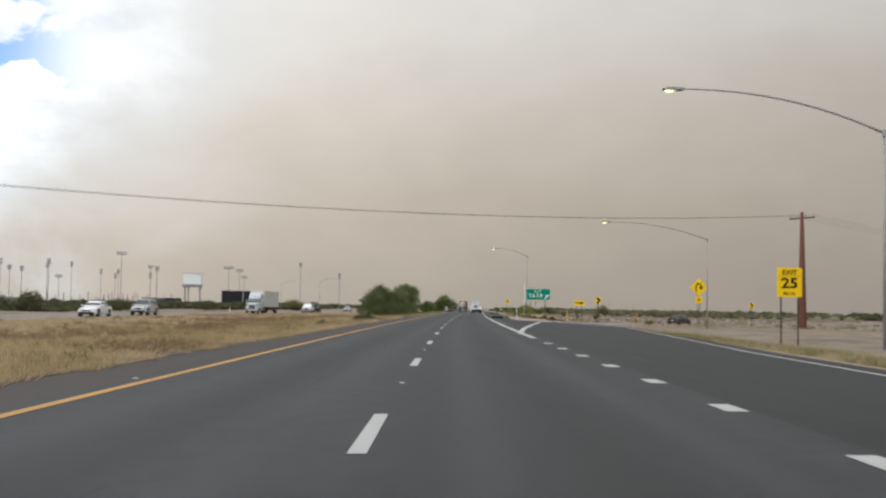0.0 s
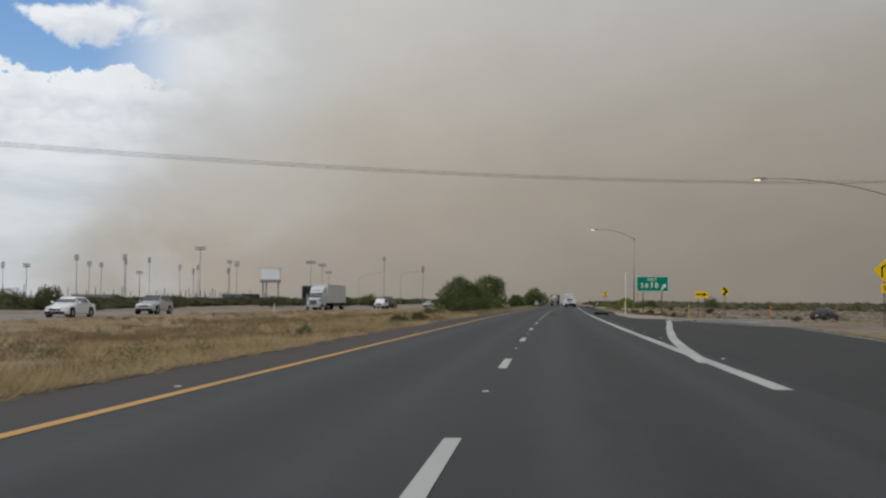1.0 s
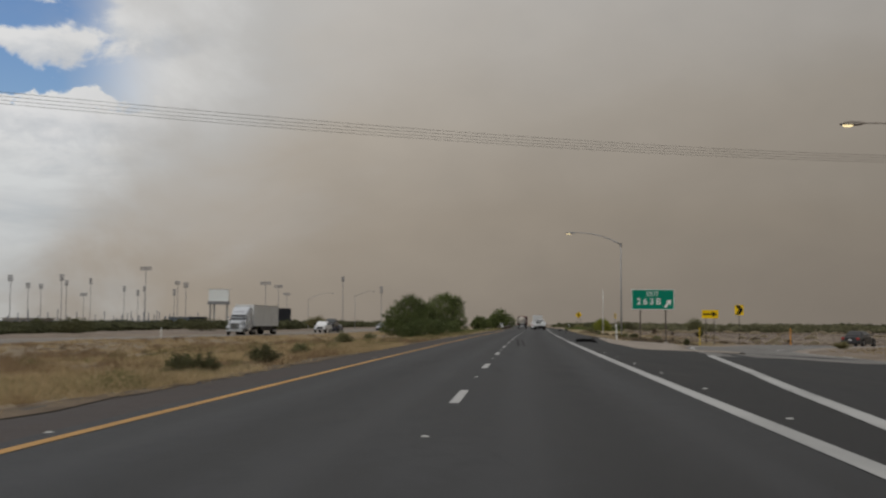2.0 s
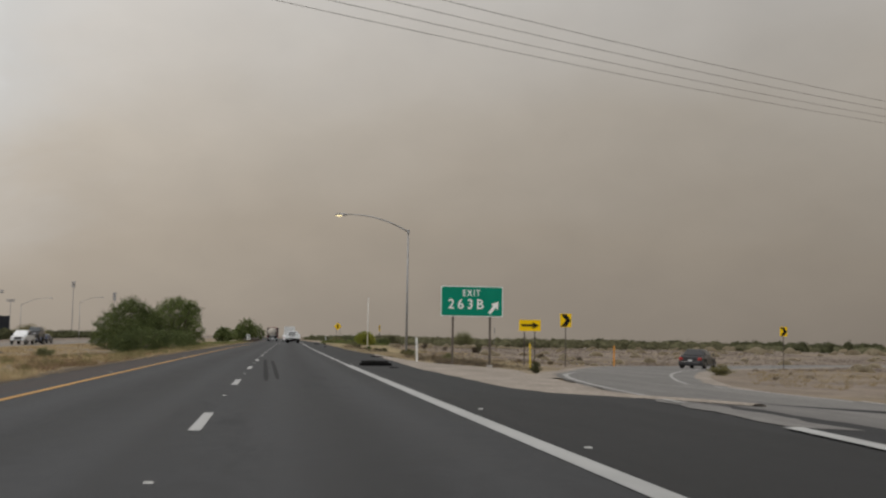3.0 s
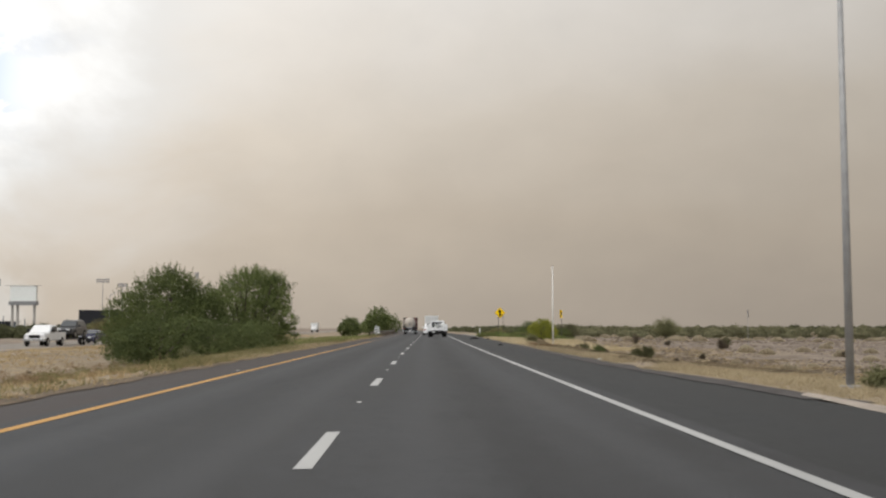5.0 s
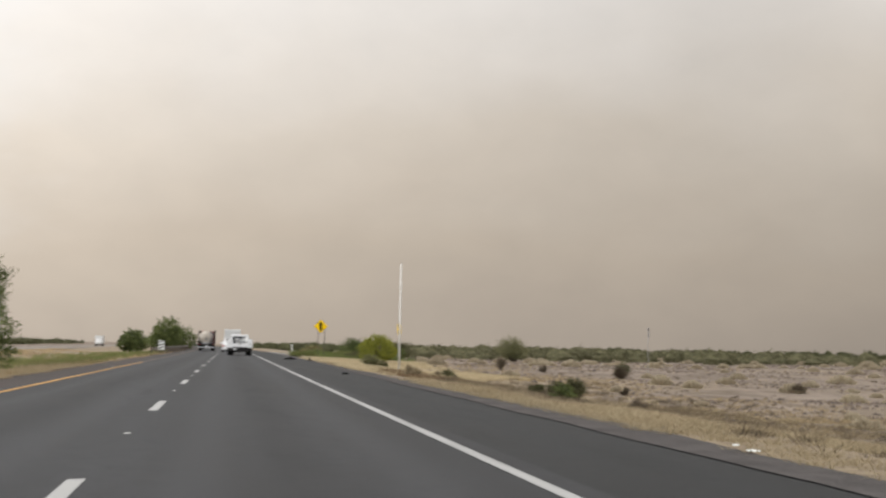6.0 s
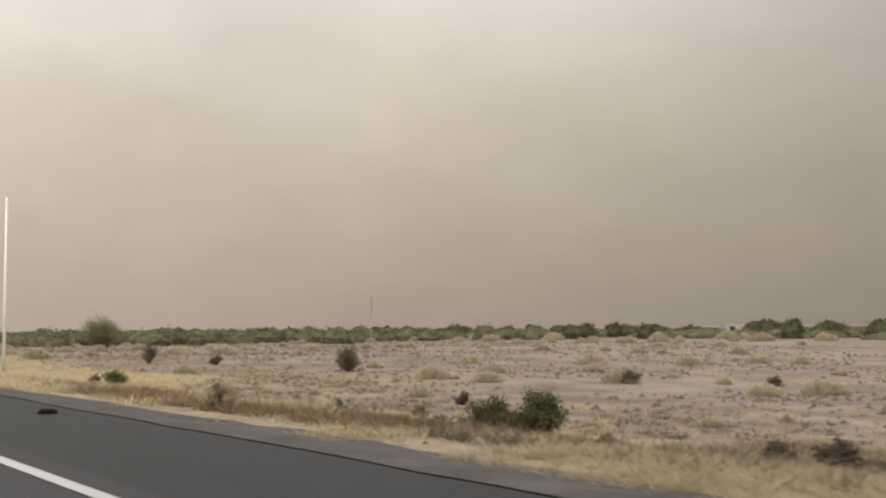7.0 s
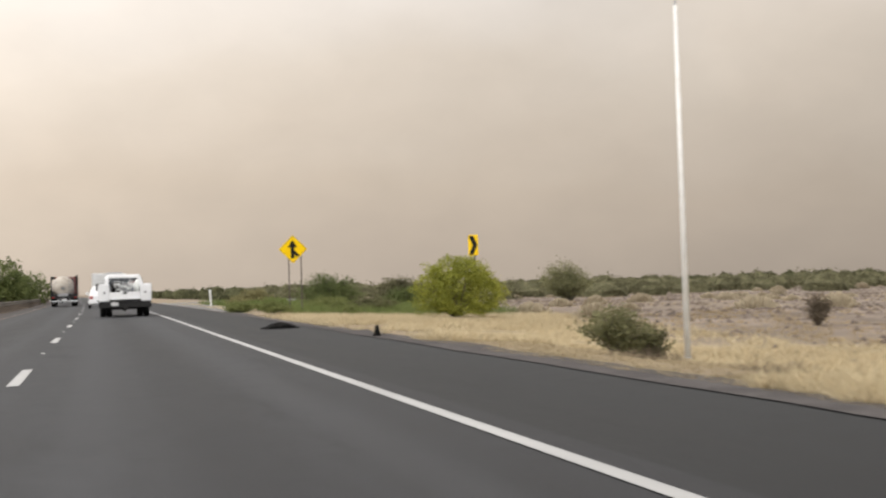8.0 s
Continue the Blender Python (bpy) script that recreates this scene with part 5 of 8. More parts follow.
def car(kind, m, paint, label, group=""):
    """A passenger car facing +y. kind: sedan or suv."""
    suv = kind == "suv"
    s = thing("suv" if suv else "sedan", m, label, "car", group)
    L, W = (4.7, 0.92) if suv else (4.75, 0.9)
    hood, belt, roof = (1.02, 1.06, 1.72) if suv else (0.86, 0.95, 1.43)
    zb = 0.28 if suv else 0.2
    f, r = L / 2, -L / 2
    part("body", hull(bmesh.new(), [(r, W * 0.86, W * 0.8, zb + 0.12, belt - 0.12), (r + 0.15, W, W * 0.93, zb, belt - 0.02), (-0.6, W, W * 0.95, zb, belt), (0.55, W, W * 0.95, zb, belt), (1.1, W, W * 0.93, zb, hood), (f - 0.3, W * 0.98, W * 0.88, zb, hood - 0.12), (f, W * 0.84, W * 0.72, zb + 0.08, hood - 0.28)]), paint, s, smooth_faces=False)
    back = r + (0.12 if suv else 0.75)
    ct = (-1.2 if not suv else r + 0.5, -0.35, 0.1)
    front = 0.95
    wb, wt = W * 0.93, W * 0.70
    if suv:
        wt = W * 0.76
    part("cabin", hull(bmesh.new(), [(back, wb, wb * 0.9, belt - 0.1, belt + 0.05), (ct[0], wb, wt, belt - 0.1, roof - 0.03), (-0.5, wb, wt, belt - 0.1, roof), (0.25, wb, wt, belt - 0.1, roof - 0.04), (front, wb, wb * 0.88, belt - 0.1, belt + 0.03)]), paint, s)
    pane(s, [(wt * 0.93, 0.3, roof - 0.09), (-wt * 0.93, 0.3, roof - 0.09), (-wb * 0.86, front - 0.06, belt + 0.07), (wb * 0.86, front - 0.06, belt + 0.07)], "windscreen", lift=0.05)
    pane(s, [(-wt * 0.9, ct[0] - 0.03, roof - 0.1), (wt * 0.9, ct[0] - 0.03, roof - 0.1), (wb * 0.82, back + 0.06, belt + 0.08), (-wb * 0.82, back + 0.06, belt + 0.08)], "rear_window", lift=0.05)
    for q in (1, -1):
        x0, x1 = wb * 0.995, wt * 1.03
        for y0, y1, ya, yb in ((-0.28, 0.62, -0.28, 0.2), (-1.15 if not suv else -1.2, -0.38, -0.95 if not suv else -1.15, -0.38)) + (((r + 0.45, -1.3, r + 0.6, -1.3),) if suv else ()):
            c = [(q * x0, y0, belt + 0.06), (q * x0, y1, belt + 0.06), (q * x1, yb, roof - 0.12), (q * x1, ya, roof - 0.12)]
            pane(s, c if q > 0 else c[::-1], "side_window", lift=0.012)
        part("mirror", box(q * W, q * (W + 0.16), 0.62, 0.72, belt + 0.02, belt + 0.16, bevel=0.02), paint, s)
        part("headlight", boxes(bmesh.new(), (q * 0.42 - 0.2, q * 0.42 + 0.2 + (0.06 * q), f - 0.22, f - 0.02, hood - 0.3, hood - 0.16), bevel=0.03), M["clear_lens"], s)
        part("tail_light", boxes(bmesh.new(), (q * (W - 0.22) - 0.14, q * (W - 0.22) + 0.14, r - 0.01, r + 0.12, belt - 0.36, belt - 0.14), bevel=0.03), M["red_lens"], s)
        for wy in (f - 0.88, r + 0.92):
            wheel(s, q * (W - 0.1), wy, 0.36 if suv else 0.325, 0.22)
            bm = tube(bmesh.new(), [(q * (W - 0.2), wy, 0.35), (q * (W + 0.006), wy, 0.35)], 0.43 if suv else 0.39, 18)
            part("wheel_arch", bm, M["black_plastic"], s)
    part("grille", box(-0.4, 0.4, f - 0.05, f + 0.012, hood - 0.4, hood - 0.27, bevel=0.01), M["black_plastic"], s)
    part("front_bumper", box(-W * 0.8, W * 0.8, f - 0.12, f + 0.02, zb + 0.04, zb + 0.22, bevel=0.03), M["black_plastic"], s)
    part("rear_bumper", box(-W * 0.84, W * 0.84, r - 0.04, r + 0.1, zb + 0.06, zb + 0.3, bevel=0.03), paint, s)
    part("number_plate", box(-0.16, 0.16, r - 0.05, r - 0.041, belt - 0.42, belt - 0.3), M["plate"], s)
    if suv:
        for q in (1, -1):
            part("roof_rail", tube(bmesh.new(), [(q * 0.58, -1.7, roof - 0.03), (q * 0.58, -1.5, roof + 0.05), (q * 0.58, 0.0, roof + 0.05), (q * 0.58, 0.2, roof - 0.03)], 0.018, 6), M["chrome"], s)
    return s


def pickup_front(s, paint, y0, z_roof=1.92, w=0.98, crew=True):
    """Cab and bonnet of a pickup; y0 is the back of its cab."""
    c1 = y0 + (2.0 if crew else 1.45)
    part("cab_body", hull(bmesh.new(), [(y0, w, w * 0.97, 0.5, 1.25), (c1, w, w * 0.97, 0.5, 1.25), (c1 + 0.2, w, w * 0.95, 0.5, 1.22), (c1 + 1.3, w * 0.97, w * 0.9, 0.5, 1.16), (c1 + 1.45, w * 0.9, w * 0.85, 0.6, 1.05)]), paint, s)
    part("cab_top", hull(bmesh.new(), [(y0 + 0.0, w * 0.97, w * 0.84, 1.2, z_roof - 0.06), (y0 + 0.12, w * 0.97, w * 0.85, 1.2, z_roof), (c1 - 0.55, w * 0.97, w * 0.84, 1.2, z_roof - 0.02), (c1 + 0.2, w * 0.97, w * 0.92, 1.2, 1.3)]), paint, s)
    pane(s, [(-w * 0.66, y0, z_roof - 0.16), (w * 0.66, y0, z_roof - 0.16), (w * 0.74, y0, 1.34), (-w * 0.74, y0, 1.34)], "rear_window")
    pane(s, [(w * 0.78, c1 - 0.5, z_roof - 0.09), (-w * 0.78, c1 - 0.5, z_roof - 0.09), (-w * 0.86, c1 + 0.14, 1.32), (w * 0.86, c1 + 0.14, 1.32)], "windscreen", lift=0.05)
    for q in (1, -1):
        c = [(q * w * 0.975, y0 + 0.2, 1.3), (q * w * 0.975, c1 - 0.1, 1.3), (q * w * 0.87, c1 - 0.6, z_roof - 0.13), (q * w * 0.87, y0 + 0.25, z_roof - 0.13)]
        pane(s, c if q > 0 else c[::-1], "side_window", lift=0.014)
        part("mirror", box(q * w, q * (w + 0.26), c1 - 0.2, c1 - 0.1, 1.28, 1.56, bevel=0.03), M["black_plastic"], s)
        part("headlight", box(q * 0.72 - 0.17, q * 0.72 + 0.17, c1 + 1.3, c1 + 1.46, 0.84, 1.02, bevel=0.03), M["clear_lens"], s)
    part("grille", box(-0.5, 0.5, c1 + 1.38, c1 + 1.475, 0.72, 1.02, bevel=0.02), M["black_plastic"], s)
    part("front_bumper", box(-w, w, c1 + 1.35, c1 + 1.55, 0.45, 0.68, bevel=0.03), M["chrome"], s)
    return c1


def service_truck(m):
    """A utility pickup with side lockers and an open bed full of machines, facing +y; its rear is at y = 0."""
    s = thing("service_truck", m, "white utility pickup with side lockers and machines in its bed", "truck")
    pickup_front(s, M["car_white"], 2.75, 1.98, 0.98, False)
    for q in (1, -1):
        bm = bmesh.new()
        prism(bm, [(q * 0.68, 0.72), (q * 1.17, 0.72), (q * 1.17, 1.48), (q * 1.14, 1.52), (q * 0.68, 1.52)], "y", 0.12, 2.62, 0.015)
        locker = part("locker", bm, M["car_white"], s)
        for y0, y1 in ((0.16, 0.85), (0.9, 1.85), (1.9, 2.58)):
            part("locker_door", box(q * 1.168, q * 1.186, y0, y1, 0.98 if y0 == 0.9 else 0.78, 1.44, bevel=0.006), M["car_white"], locker)
        part("locker_end", box(q * 0.72, q * 1.14, 0.104, 0.122, 0.78, 1.46, bevel=0.006), M["car_white"], locker)
        part("door_catch", box(q * 0.9 - 0.04, q * 0.9 + 0.04, 0.09, 0.106, 1.08, 1.16, bevel=0.004), M["black_plastic"], locker)
        part("tail_light", box(q * 0.98 - 0.05, q * 0.98 + 0.05, -0.012, 0.02, 0.6, 0.69, bevel=0.01), M["red_lens"] if q < 0 else M["clear_lens"], s)
        part("fender_flare", box(q * 0.95, q * 1.19, 0.75, 2.0, 0.70, 0.80, bevel=0.02), M["black_plastic"], s)
        for dx in (0.0, -0.3):
            wheel(s, q * (0.98 + dx), 1.35, 0.39, 0.24)
        wheel(s, q * 0.86, 5.0, 0.39, 0.25)
    part("tailgate", box(-0.67, 0.67, 0.10, 0.16, 0.86, 1.14, bevel=0.015), M["car_white"], s)
    part("gate_ledge", box(-0.66, 0.66, 0.06, 0.12, 0.80, 0.87, bevel=0.01), M["car_white"], s)
    part("gate_latch", box(-0.09, 0.09, 0.085, 0.105, 1.05, 1.12, bevel=0.01), M["black_plastic"], s)
    part("bed_floor", box(-0.7, 0.7, 0.14, 2.7, 0.74, 0.82), M["black_plastic"], s)
    part("headboard", box(-0.98, 0.98, 2.62, 2.70, 0.72, 1.38, bevel=0.01), M["car_white"], s)
    part("bumper", boxes(bmesh.new(), (-1.15, 1.15, -0.08, 0.12, 0.42, 0.72), bevel=0.03), M["black_plastic"], s)
    part("step_plate", box(-0.45, 0.45, -0.1, -0.02, 0.66, 0.73, bevel=0.01), M["black_plastic"], s)
    part("number_plate", box(-0.62, -0.3, -0.1, -0.085, 0.52, 0.68), M["plate"], s, "pale blank number plate")
    part("tow_hitch", box(-0.08, 0.08, -0.16, 0.1, 0.33, 0.45, bevel=0.01), M["black_plastic"], s)
    part("axle", tube(bmesh.new(), [(-0.9, 1.35, 0.39), (-0.15, 1.35, 0.39), (0.0, 1.35, 0.39), (0.15, 1.35, 0.39), (0.9, 1.35, 0.39)], [0.06, 0.06, 0.16, 0.06, 0.06], 10), M["black_plastic"], s)
    part("chassis", boxes(bmesh.new(), (-0.45, -0.35, 0.1, 5.6, 0.5, 0.66), (0.35, 0.45, 0.1, 5.6, 0.5, 0.66)), M["black_plastic"], s)
    # rack over the bed
    for q in (1, -1):
        part("rack_post", tube(bmesh.new(), [(q * 0.72, 2.55, 1.5), (q * 0.70, 2.55, 2.0)], 0.025, 8), M["car_white"], s)
    part("rack_bar", tube(bmesh.new(), [(-0.75, 2.55, 2.0), (0.1, 2.55, 2.0)], 0.03, 8), M["car_white"], s)
    part("beacon", boxes(bmesh.new(), (-0.75, -0.05, 2.9, 3.15, 1.98, 2.1), bevel=0.03), M["grey_gear"], s)
    # machines carried in the bed
    welder = thing("welding_machine", m @ pose(0.12, 0.95, 0.82), "white and blue engine-driven welder in the truck bed", "machine")
    part("housing", box(-0.34, 0.30, -0.3, 0.5, 0.05, 0.66, bevel=0.04), M["car_white"], welder)
    part("control_panel", box(-0.3, 0.26, -0.325, -0.3, 0.34, 0.60, bevel=0.01), M["blue_gear"], welder)
    part("dial", tube(bmesh.new(), [(-0.1, -0.33, 0.32), (-0.1, -0.36, 0.32)], 0.05, 12), M["black_plastic"], welder)
    part("exhaust", tube(bmesh.new(), [(0.15, 0.2, 0.6), (0.15, 0.2, 0.9), (0.2, 0.1, 0.96)], 0.03, 8), M["grey_gear"], welder)
    part("skid", boxes(bmesh.new(), (-0.3, -0.22, -0.3, 0.5, 0, 0.06), (0.2, 0.28, -0.3, 0.5, 0, 0.06)), M["black_plastic"], welder)
    reel = thing("hose_reel", m @ pose(-0.42, 0.75, 0.82), "hose reel with dark coiled hose in the truck bed", "hose reel")
    for q in (1, -1):
        part("stand", box(q * 0.17, q * 0.2, -0.12, 0.12, 0, 0.55), M["grey_gear"], reel)
    part("coil", tube(bmesh.new(), [(-0.16, 0, 0.55), (-0.13, 0, 0.55), (0.13, 0, 0.55), (0.16, 0, 0.55)], [0.2, 0.24, 0.24, 0.2], 18), M["black_plastic"], reel)
    part("disc", tube(bmesh.new(), [(0.165, 0, 0.55), (0.18, 0, 0.55)], 0.3, 18), M["car_white"], reel)
    bottle = thing("gas_bottle", m @ pose(0.55, 0.6, 0.82), "white upright gas bottle in the truck bed", "gas bottle")
    part("cylinder", tube(bmesh.new(), [(0, 0, 0), (0, 0, 0.75), (0, 0, 0.84), (0, 0, 0.9)], [0.11, 0.11, 0.07, 0.035], 14), M["sign_white"], bottle, smooth_faces=True)
    part("valve", tube(bmesh.new(), [(0, 0, 0.9), (0, 0, 0.98)], 0.025, 8), M["chrome"], bottle)
    hose = thing("hose_coil", m @ pose(-0.05, 0.45, 0.82), "tangled pale hoses and straps in the truck bed", "hose")
    for k in range(4):
        pts = [(0.34 * cos(a * 0.52 + k) * (1 + 0.1 * k), 0.18 * sin(a * 0.52 + k), 0.36 + 0.12 * k + 0.1 * sin(a * 1.1 + k * 2)) for a in range(13)]
        part("loop", tube(bmesh.new(), pts, 0.026, 7), M["galv"] if k % 2 else M["sign_white"], hose)
    part("bracket", box(-0.05, 0.05, -0.05, 0.05, 0.0, 0.8), M["grey_gear"], hose)
    cooler = thing("water_cooler", m @ pose(0.42, 1.75, 0.82), "round pale water cooler in the truck bed", "cooler")
    part("barrel", tube(bmesh.new(), [(0, 0, 0), (0, 0, 0.75)], [0.2, 0.22], 16), M["sign_white"], cooler, smooth_faces=True)
    part("lid", tube(bmesh.new(), [(0, 0, 0.75), (0, 0, 0.83)], [0.23, 0.2], 16), M["truck_red"], cooler)
    tool_box = thing("tool_box", m @ pose(-0.35, 1.7, 0.82), "galvanised steel tool box in the truck bed", "tool box")
    part("case", box(-0.3, 0.3, -0.25, 0.25, 0, 0.5, bevel=0.02), M["galv"], tool_box)
    part("lid", box(-0.31, 0.31, -0.26, 0.26, 0.5, 0.56, bevel=0.02), M["grey_gear"], tool_box)
    return s


def white_pickup(m):
    s = thing("pickup", m, "white crew-cab pickup towing a trailer", "pickup truck")
    pickup_front(s, M["car_white"], 0.0, 1.92, 0.98, True)
    bm = boxes(bmesh.new(), (-0.98, -0.88, -1.9, -0.04, 0.55, 1.25), (0.88, 0.98, -1.9, -0.04, 0.55, 1.25), (-0.98, 0.98, -1.98, -1.9, 0.55, 1.25), bevel=0.02)
    part("bed", bm, M["car_white"], s)
    part("bed_floor", box(-0.9, 0.9, -1.9, -0.04, 0.6, 0.7), M["black_plastic"], s)
    for q in (1, -1):
        wheel(s, q * 0.88, -1.05, 0.4, 0.26)
        wheel(s, q * 0.88, 2.75, 0.4, 0.26)
        part("tail_light", box(q * 0.93 - 0.05, q * 0.93 + 0.05, -1.99, -1.94, 0.8, 1.15, bevel=0.01), M["red_lens"], s)
    part("rear_bumper", box(-0.95, 0.95, -2.1, -1.98, 0.5, 0.66, bevel=0.03), M["chrome"], s)
    return s


def flat_trailer(m):
    s = thing("car_trailer", m, "dark flat car trailer behind the pickup", "trailer")
    part("deck", box(-1.0, 1.0, -4.8, 0.0, 0.55, 0.68, bevel=0.02), M["black_plastic"], s)
    part("drawbar", tube(bmesh.new(), [(-0.6, 0, 0.58), (0, 1.2, 0.55), (0.6, 0, 0.58)], 0.05, 8), M["black_plastic"], s)
    for q in (1, -1):
        for y in (-2.2, -3.05):
            wheel(s, q * 1.12, y, 0.34, 0.2)
        part("mudguard", box(q * 1.02, q * 1.26, -3.5, -1.75, 0.70, 0.75, bevel=0.01), M["black_plastic"], s)
    return s


def tractor(s, y0, paint):
    """Long-nosed truck tractor, cab back at y0, facing +y."""
    part("sleeper", hull(bmesh.new(), [(y0, 1.18, 1.12, 0.9, 3.5), (y0 + 0.9, 1.2, 1.14, 0.9, 3.72), (y0 + 1.7, 1.18, 1.05, 0.9, 3.2), (y0 + 2.2, 1.16, 1.02, 0.9, 2.72)]), paint, s)
    part("cab", hull(bmesh.new(), [(y0 + 1.6, 1.15, 1.0, 0.8, 2.75), (y0 + 2.4, 1.12, 0.98, 0.8, 2.62), (y0 + 2.75, 1.1, 1.02, 0.8, 1.95)]), paint, s)
    part("bonnet", hull(bmesh.new(), [(y0 + 2.7, 1.02, 0.92, 0.75, 1.95), (y0 + 3.8, 0.9, 0.8, 0.75, 1.78), (y0 + 4.3, 0.8, 0.7, 0.8, 1.6)]), paint, s)
    grille = part("grille", box(-0.56, 0.56, y0 + 4.25, y0 + 4.36, 0.82, 1.56, bevel=0.03), M["black_plastic"], s)
    for k in range(7):
        part("grille_bar", box(-0.5 + k * 0.163, -0.45 + k * 0.163, y0 + 4.35, y0 + 4.38, 0.86, 1.52), M["chrome"], grille)
    part("sun_visor", box(-1.0, 1.0, y0 + 2.3, y0 + 2.72, 2.56, 2.63, bevel=0.02), M["black_plastic"], s)
    part("roof_fairing_vent", box(-0.7, 0.7, y0 + 1.72, y0 + 1.86, 2.98, 3.1, bevel=0.02), M["black_plastic"], s)
    for q in (1, -1):
        part("air_cleaner", tube(bmesh.new(), [(q * 1.12, y0 + 2.95, 1.1), (q * 1.12, y0 + 2.95, 1.2), (q * 1.12, y0 + 2.95, 1.85), (q * 1.12, y0 + 2.95, 1.95)], [0.1, 0.17, 0.17, 0.1], 12), M["chrome"], s)
        part("step", box(q * 0.9, q * 1.2, y0 + 1.7, y0 + 2.5, 0.42, 0.5, bevel=0.01), M["chrome"], s)
    part("bumper", box(-1.15, 1.15, y0 + 4.2, y0 + 4.45, 0.4, 0.78, bevel=0.05), M["chrome"], s)
    pane(s, [(0.9, y0 + 2.42, 2.52), (-0.9, y0 + 2.42, 2.52), (-0.98, y0 + 2.74, 1.99), (0.98, y0 + 2.74, 1.99)], "windscreen", lift=0.05)
    for q in (1, -1):
        c = [(q * 1.13, y0 + 1.75, 1.95), (q * 1.12, y0 + 2.5, 1.95), (q * 1.02, y0 + 2.3, 2.5), (q * 1.03, y0 + 1.75, 2.5)]
        pane(s, c if q > 0 else c[::-1], "side_window", lift=0.03)
        part("headlight", box(q * 0.82 - 0.16, q * 0.82 + 0.16, y0 + 4.0, y0 + 4.3, 1.0, 1.25, bevel=0.04), M["clear_lens"], s)
        part("fender", box(q * 0.82, q * 1.18, y0 + 3.0, y0 + 4.25, 0.9, 1.15, bevel=0.08), paint, s)
        part("mirror", box(q * 1.3, q * 1.42, y0 + 2.5, y0 + 2.6, 1.9, 2.5, bevel=0.02), M["chrome"], s)
        part("exhaust_stack", tube(bmesh.new(), [(q * 1.05, y0 - 0.15, 0.9), (q * 1.05, y0 - 0.15, 3.7)], 0.08, 10), M["chrome"], s)
        part("fuel_tank", tube(bmesh.new(), [(q * 0.95, y0 + 0.6, 0.72), (q * 0.95, y0 + 2.2, 0.72)], 0.3, 14), M["chrome"], s)
        wheel(s, q * 1.0, y0 + 3.55, 0.5, 0.3)
        for y in (y0 - 0.7, y0 - 2.0):
            wheel(s, q * 0.92, y, 0.5, 0.5)
    part("chassis", boxes(bmesh.new(), (-0.45, -0.32, y0 - 2.7, y0 + 4.0, 0.75, 1.0), (0.32, 0.45, y0 - 2.7, y0 + 4.0, 0.75, 1.0)), M["black_plastic"], s)


def semi_truck(m):
    s = thing("semi_truck", m, "pale grey long-nosed semi tractor with chrome grille", "truck")
    tractor(s, 0.0, M["cab_paint"])
    t = thing("semi_trailer", m, "long white box semi trailer", "trailer")
    part("box_body", box(-1.28, 1.28, -14.5, -0.55, 1.15, 4.05, bevel=0.03), M["trailer"], t)
    part("top_rail", boxes(bmesh.new(), (-1.3, -1.26, -14.5, -0.55, 3.98, 4.07), (1.26, 1.3, -14.5, -0.55, 3.98, 4.07)), M["alu"], t)
    part("side_skirt", boxes(bmesh.new(), (-1.24, -1.2, -11, -4.5, 0.6, 1.15), (1.2, 1.24, -11, -4.5, 0.6, 1.15)), M["black_plastic"], t)
    part("landing_gear", boxes(bmesh.new(), (-0.8, -0.68, -3.6, -3.5, 0.2, 1.15), (0.68, 0.8, -3.6, -3.5, 0.2, 1.15)), M["black_plastic"], t)
    for q in (1, -1):
        for y in (-12.2, -13.4):
            wheel(t, q * 0.95, y, 0.5, 0.5)
    part("rear_bar", box(-1.2, 1.2, -14.5, -14.4, 0.5, 0.62), M["black_plastic"], t)
    return s


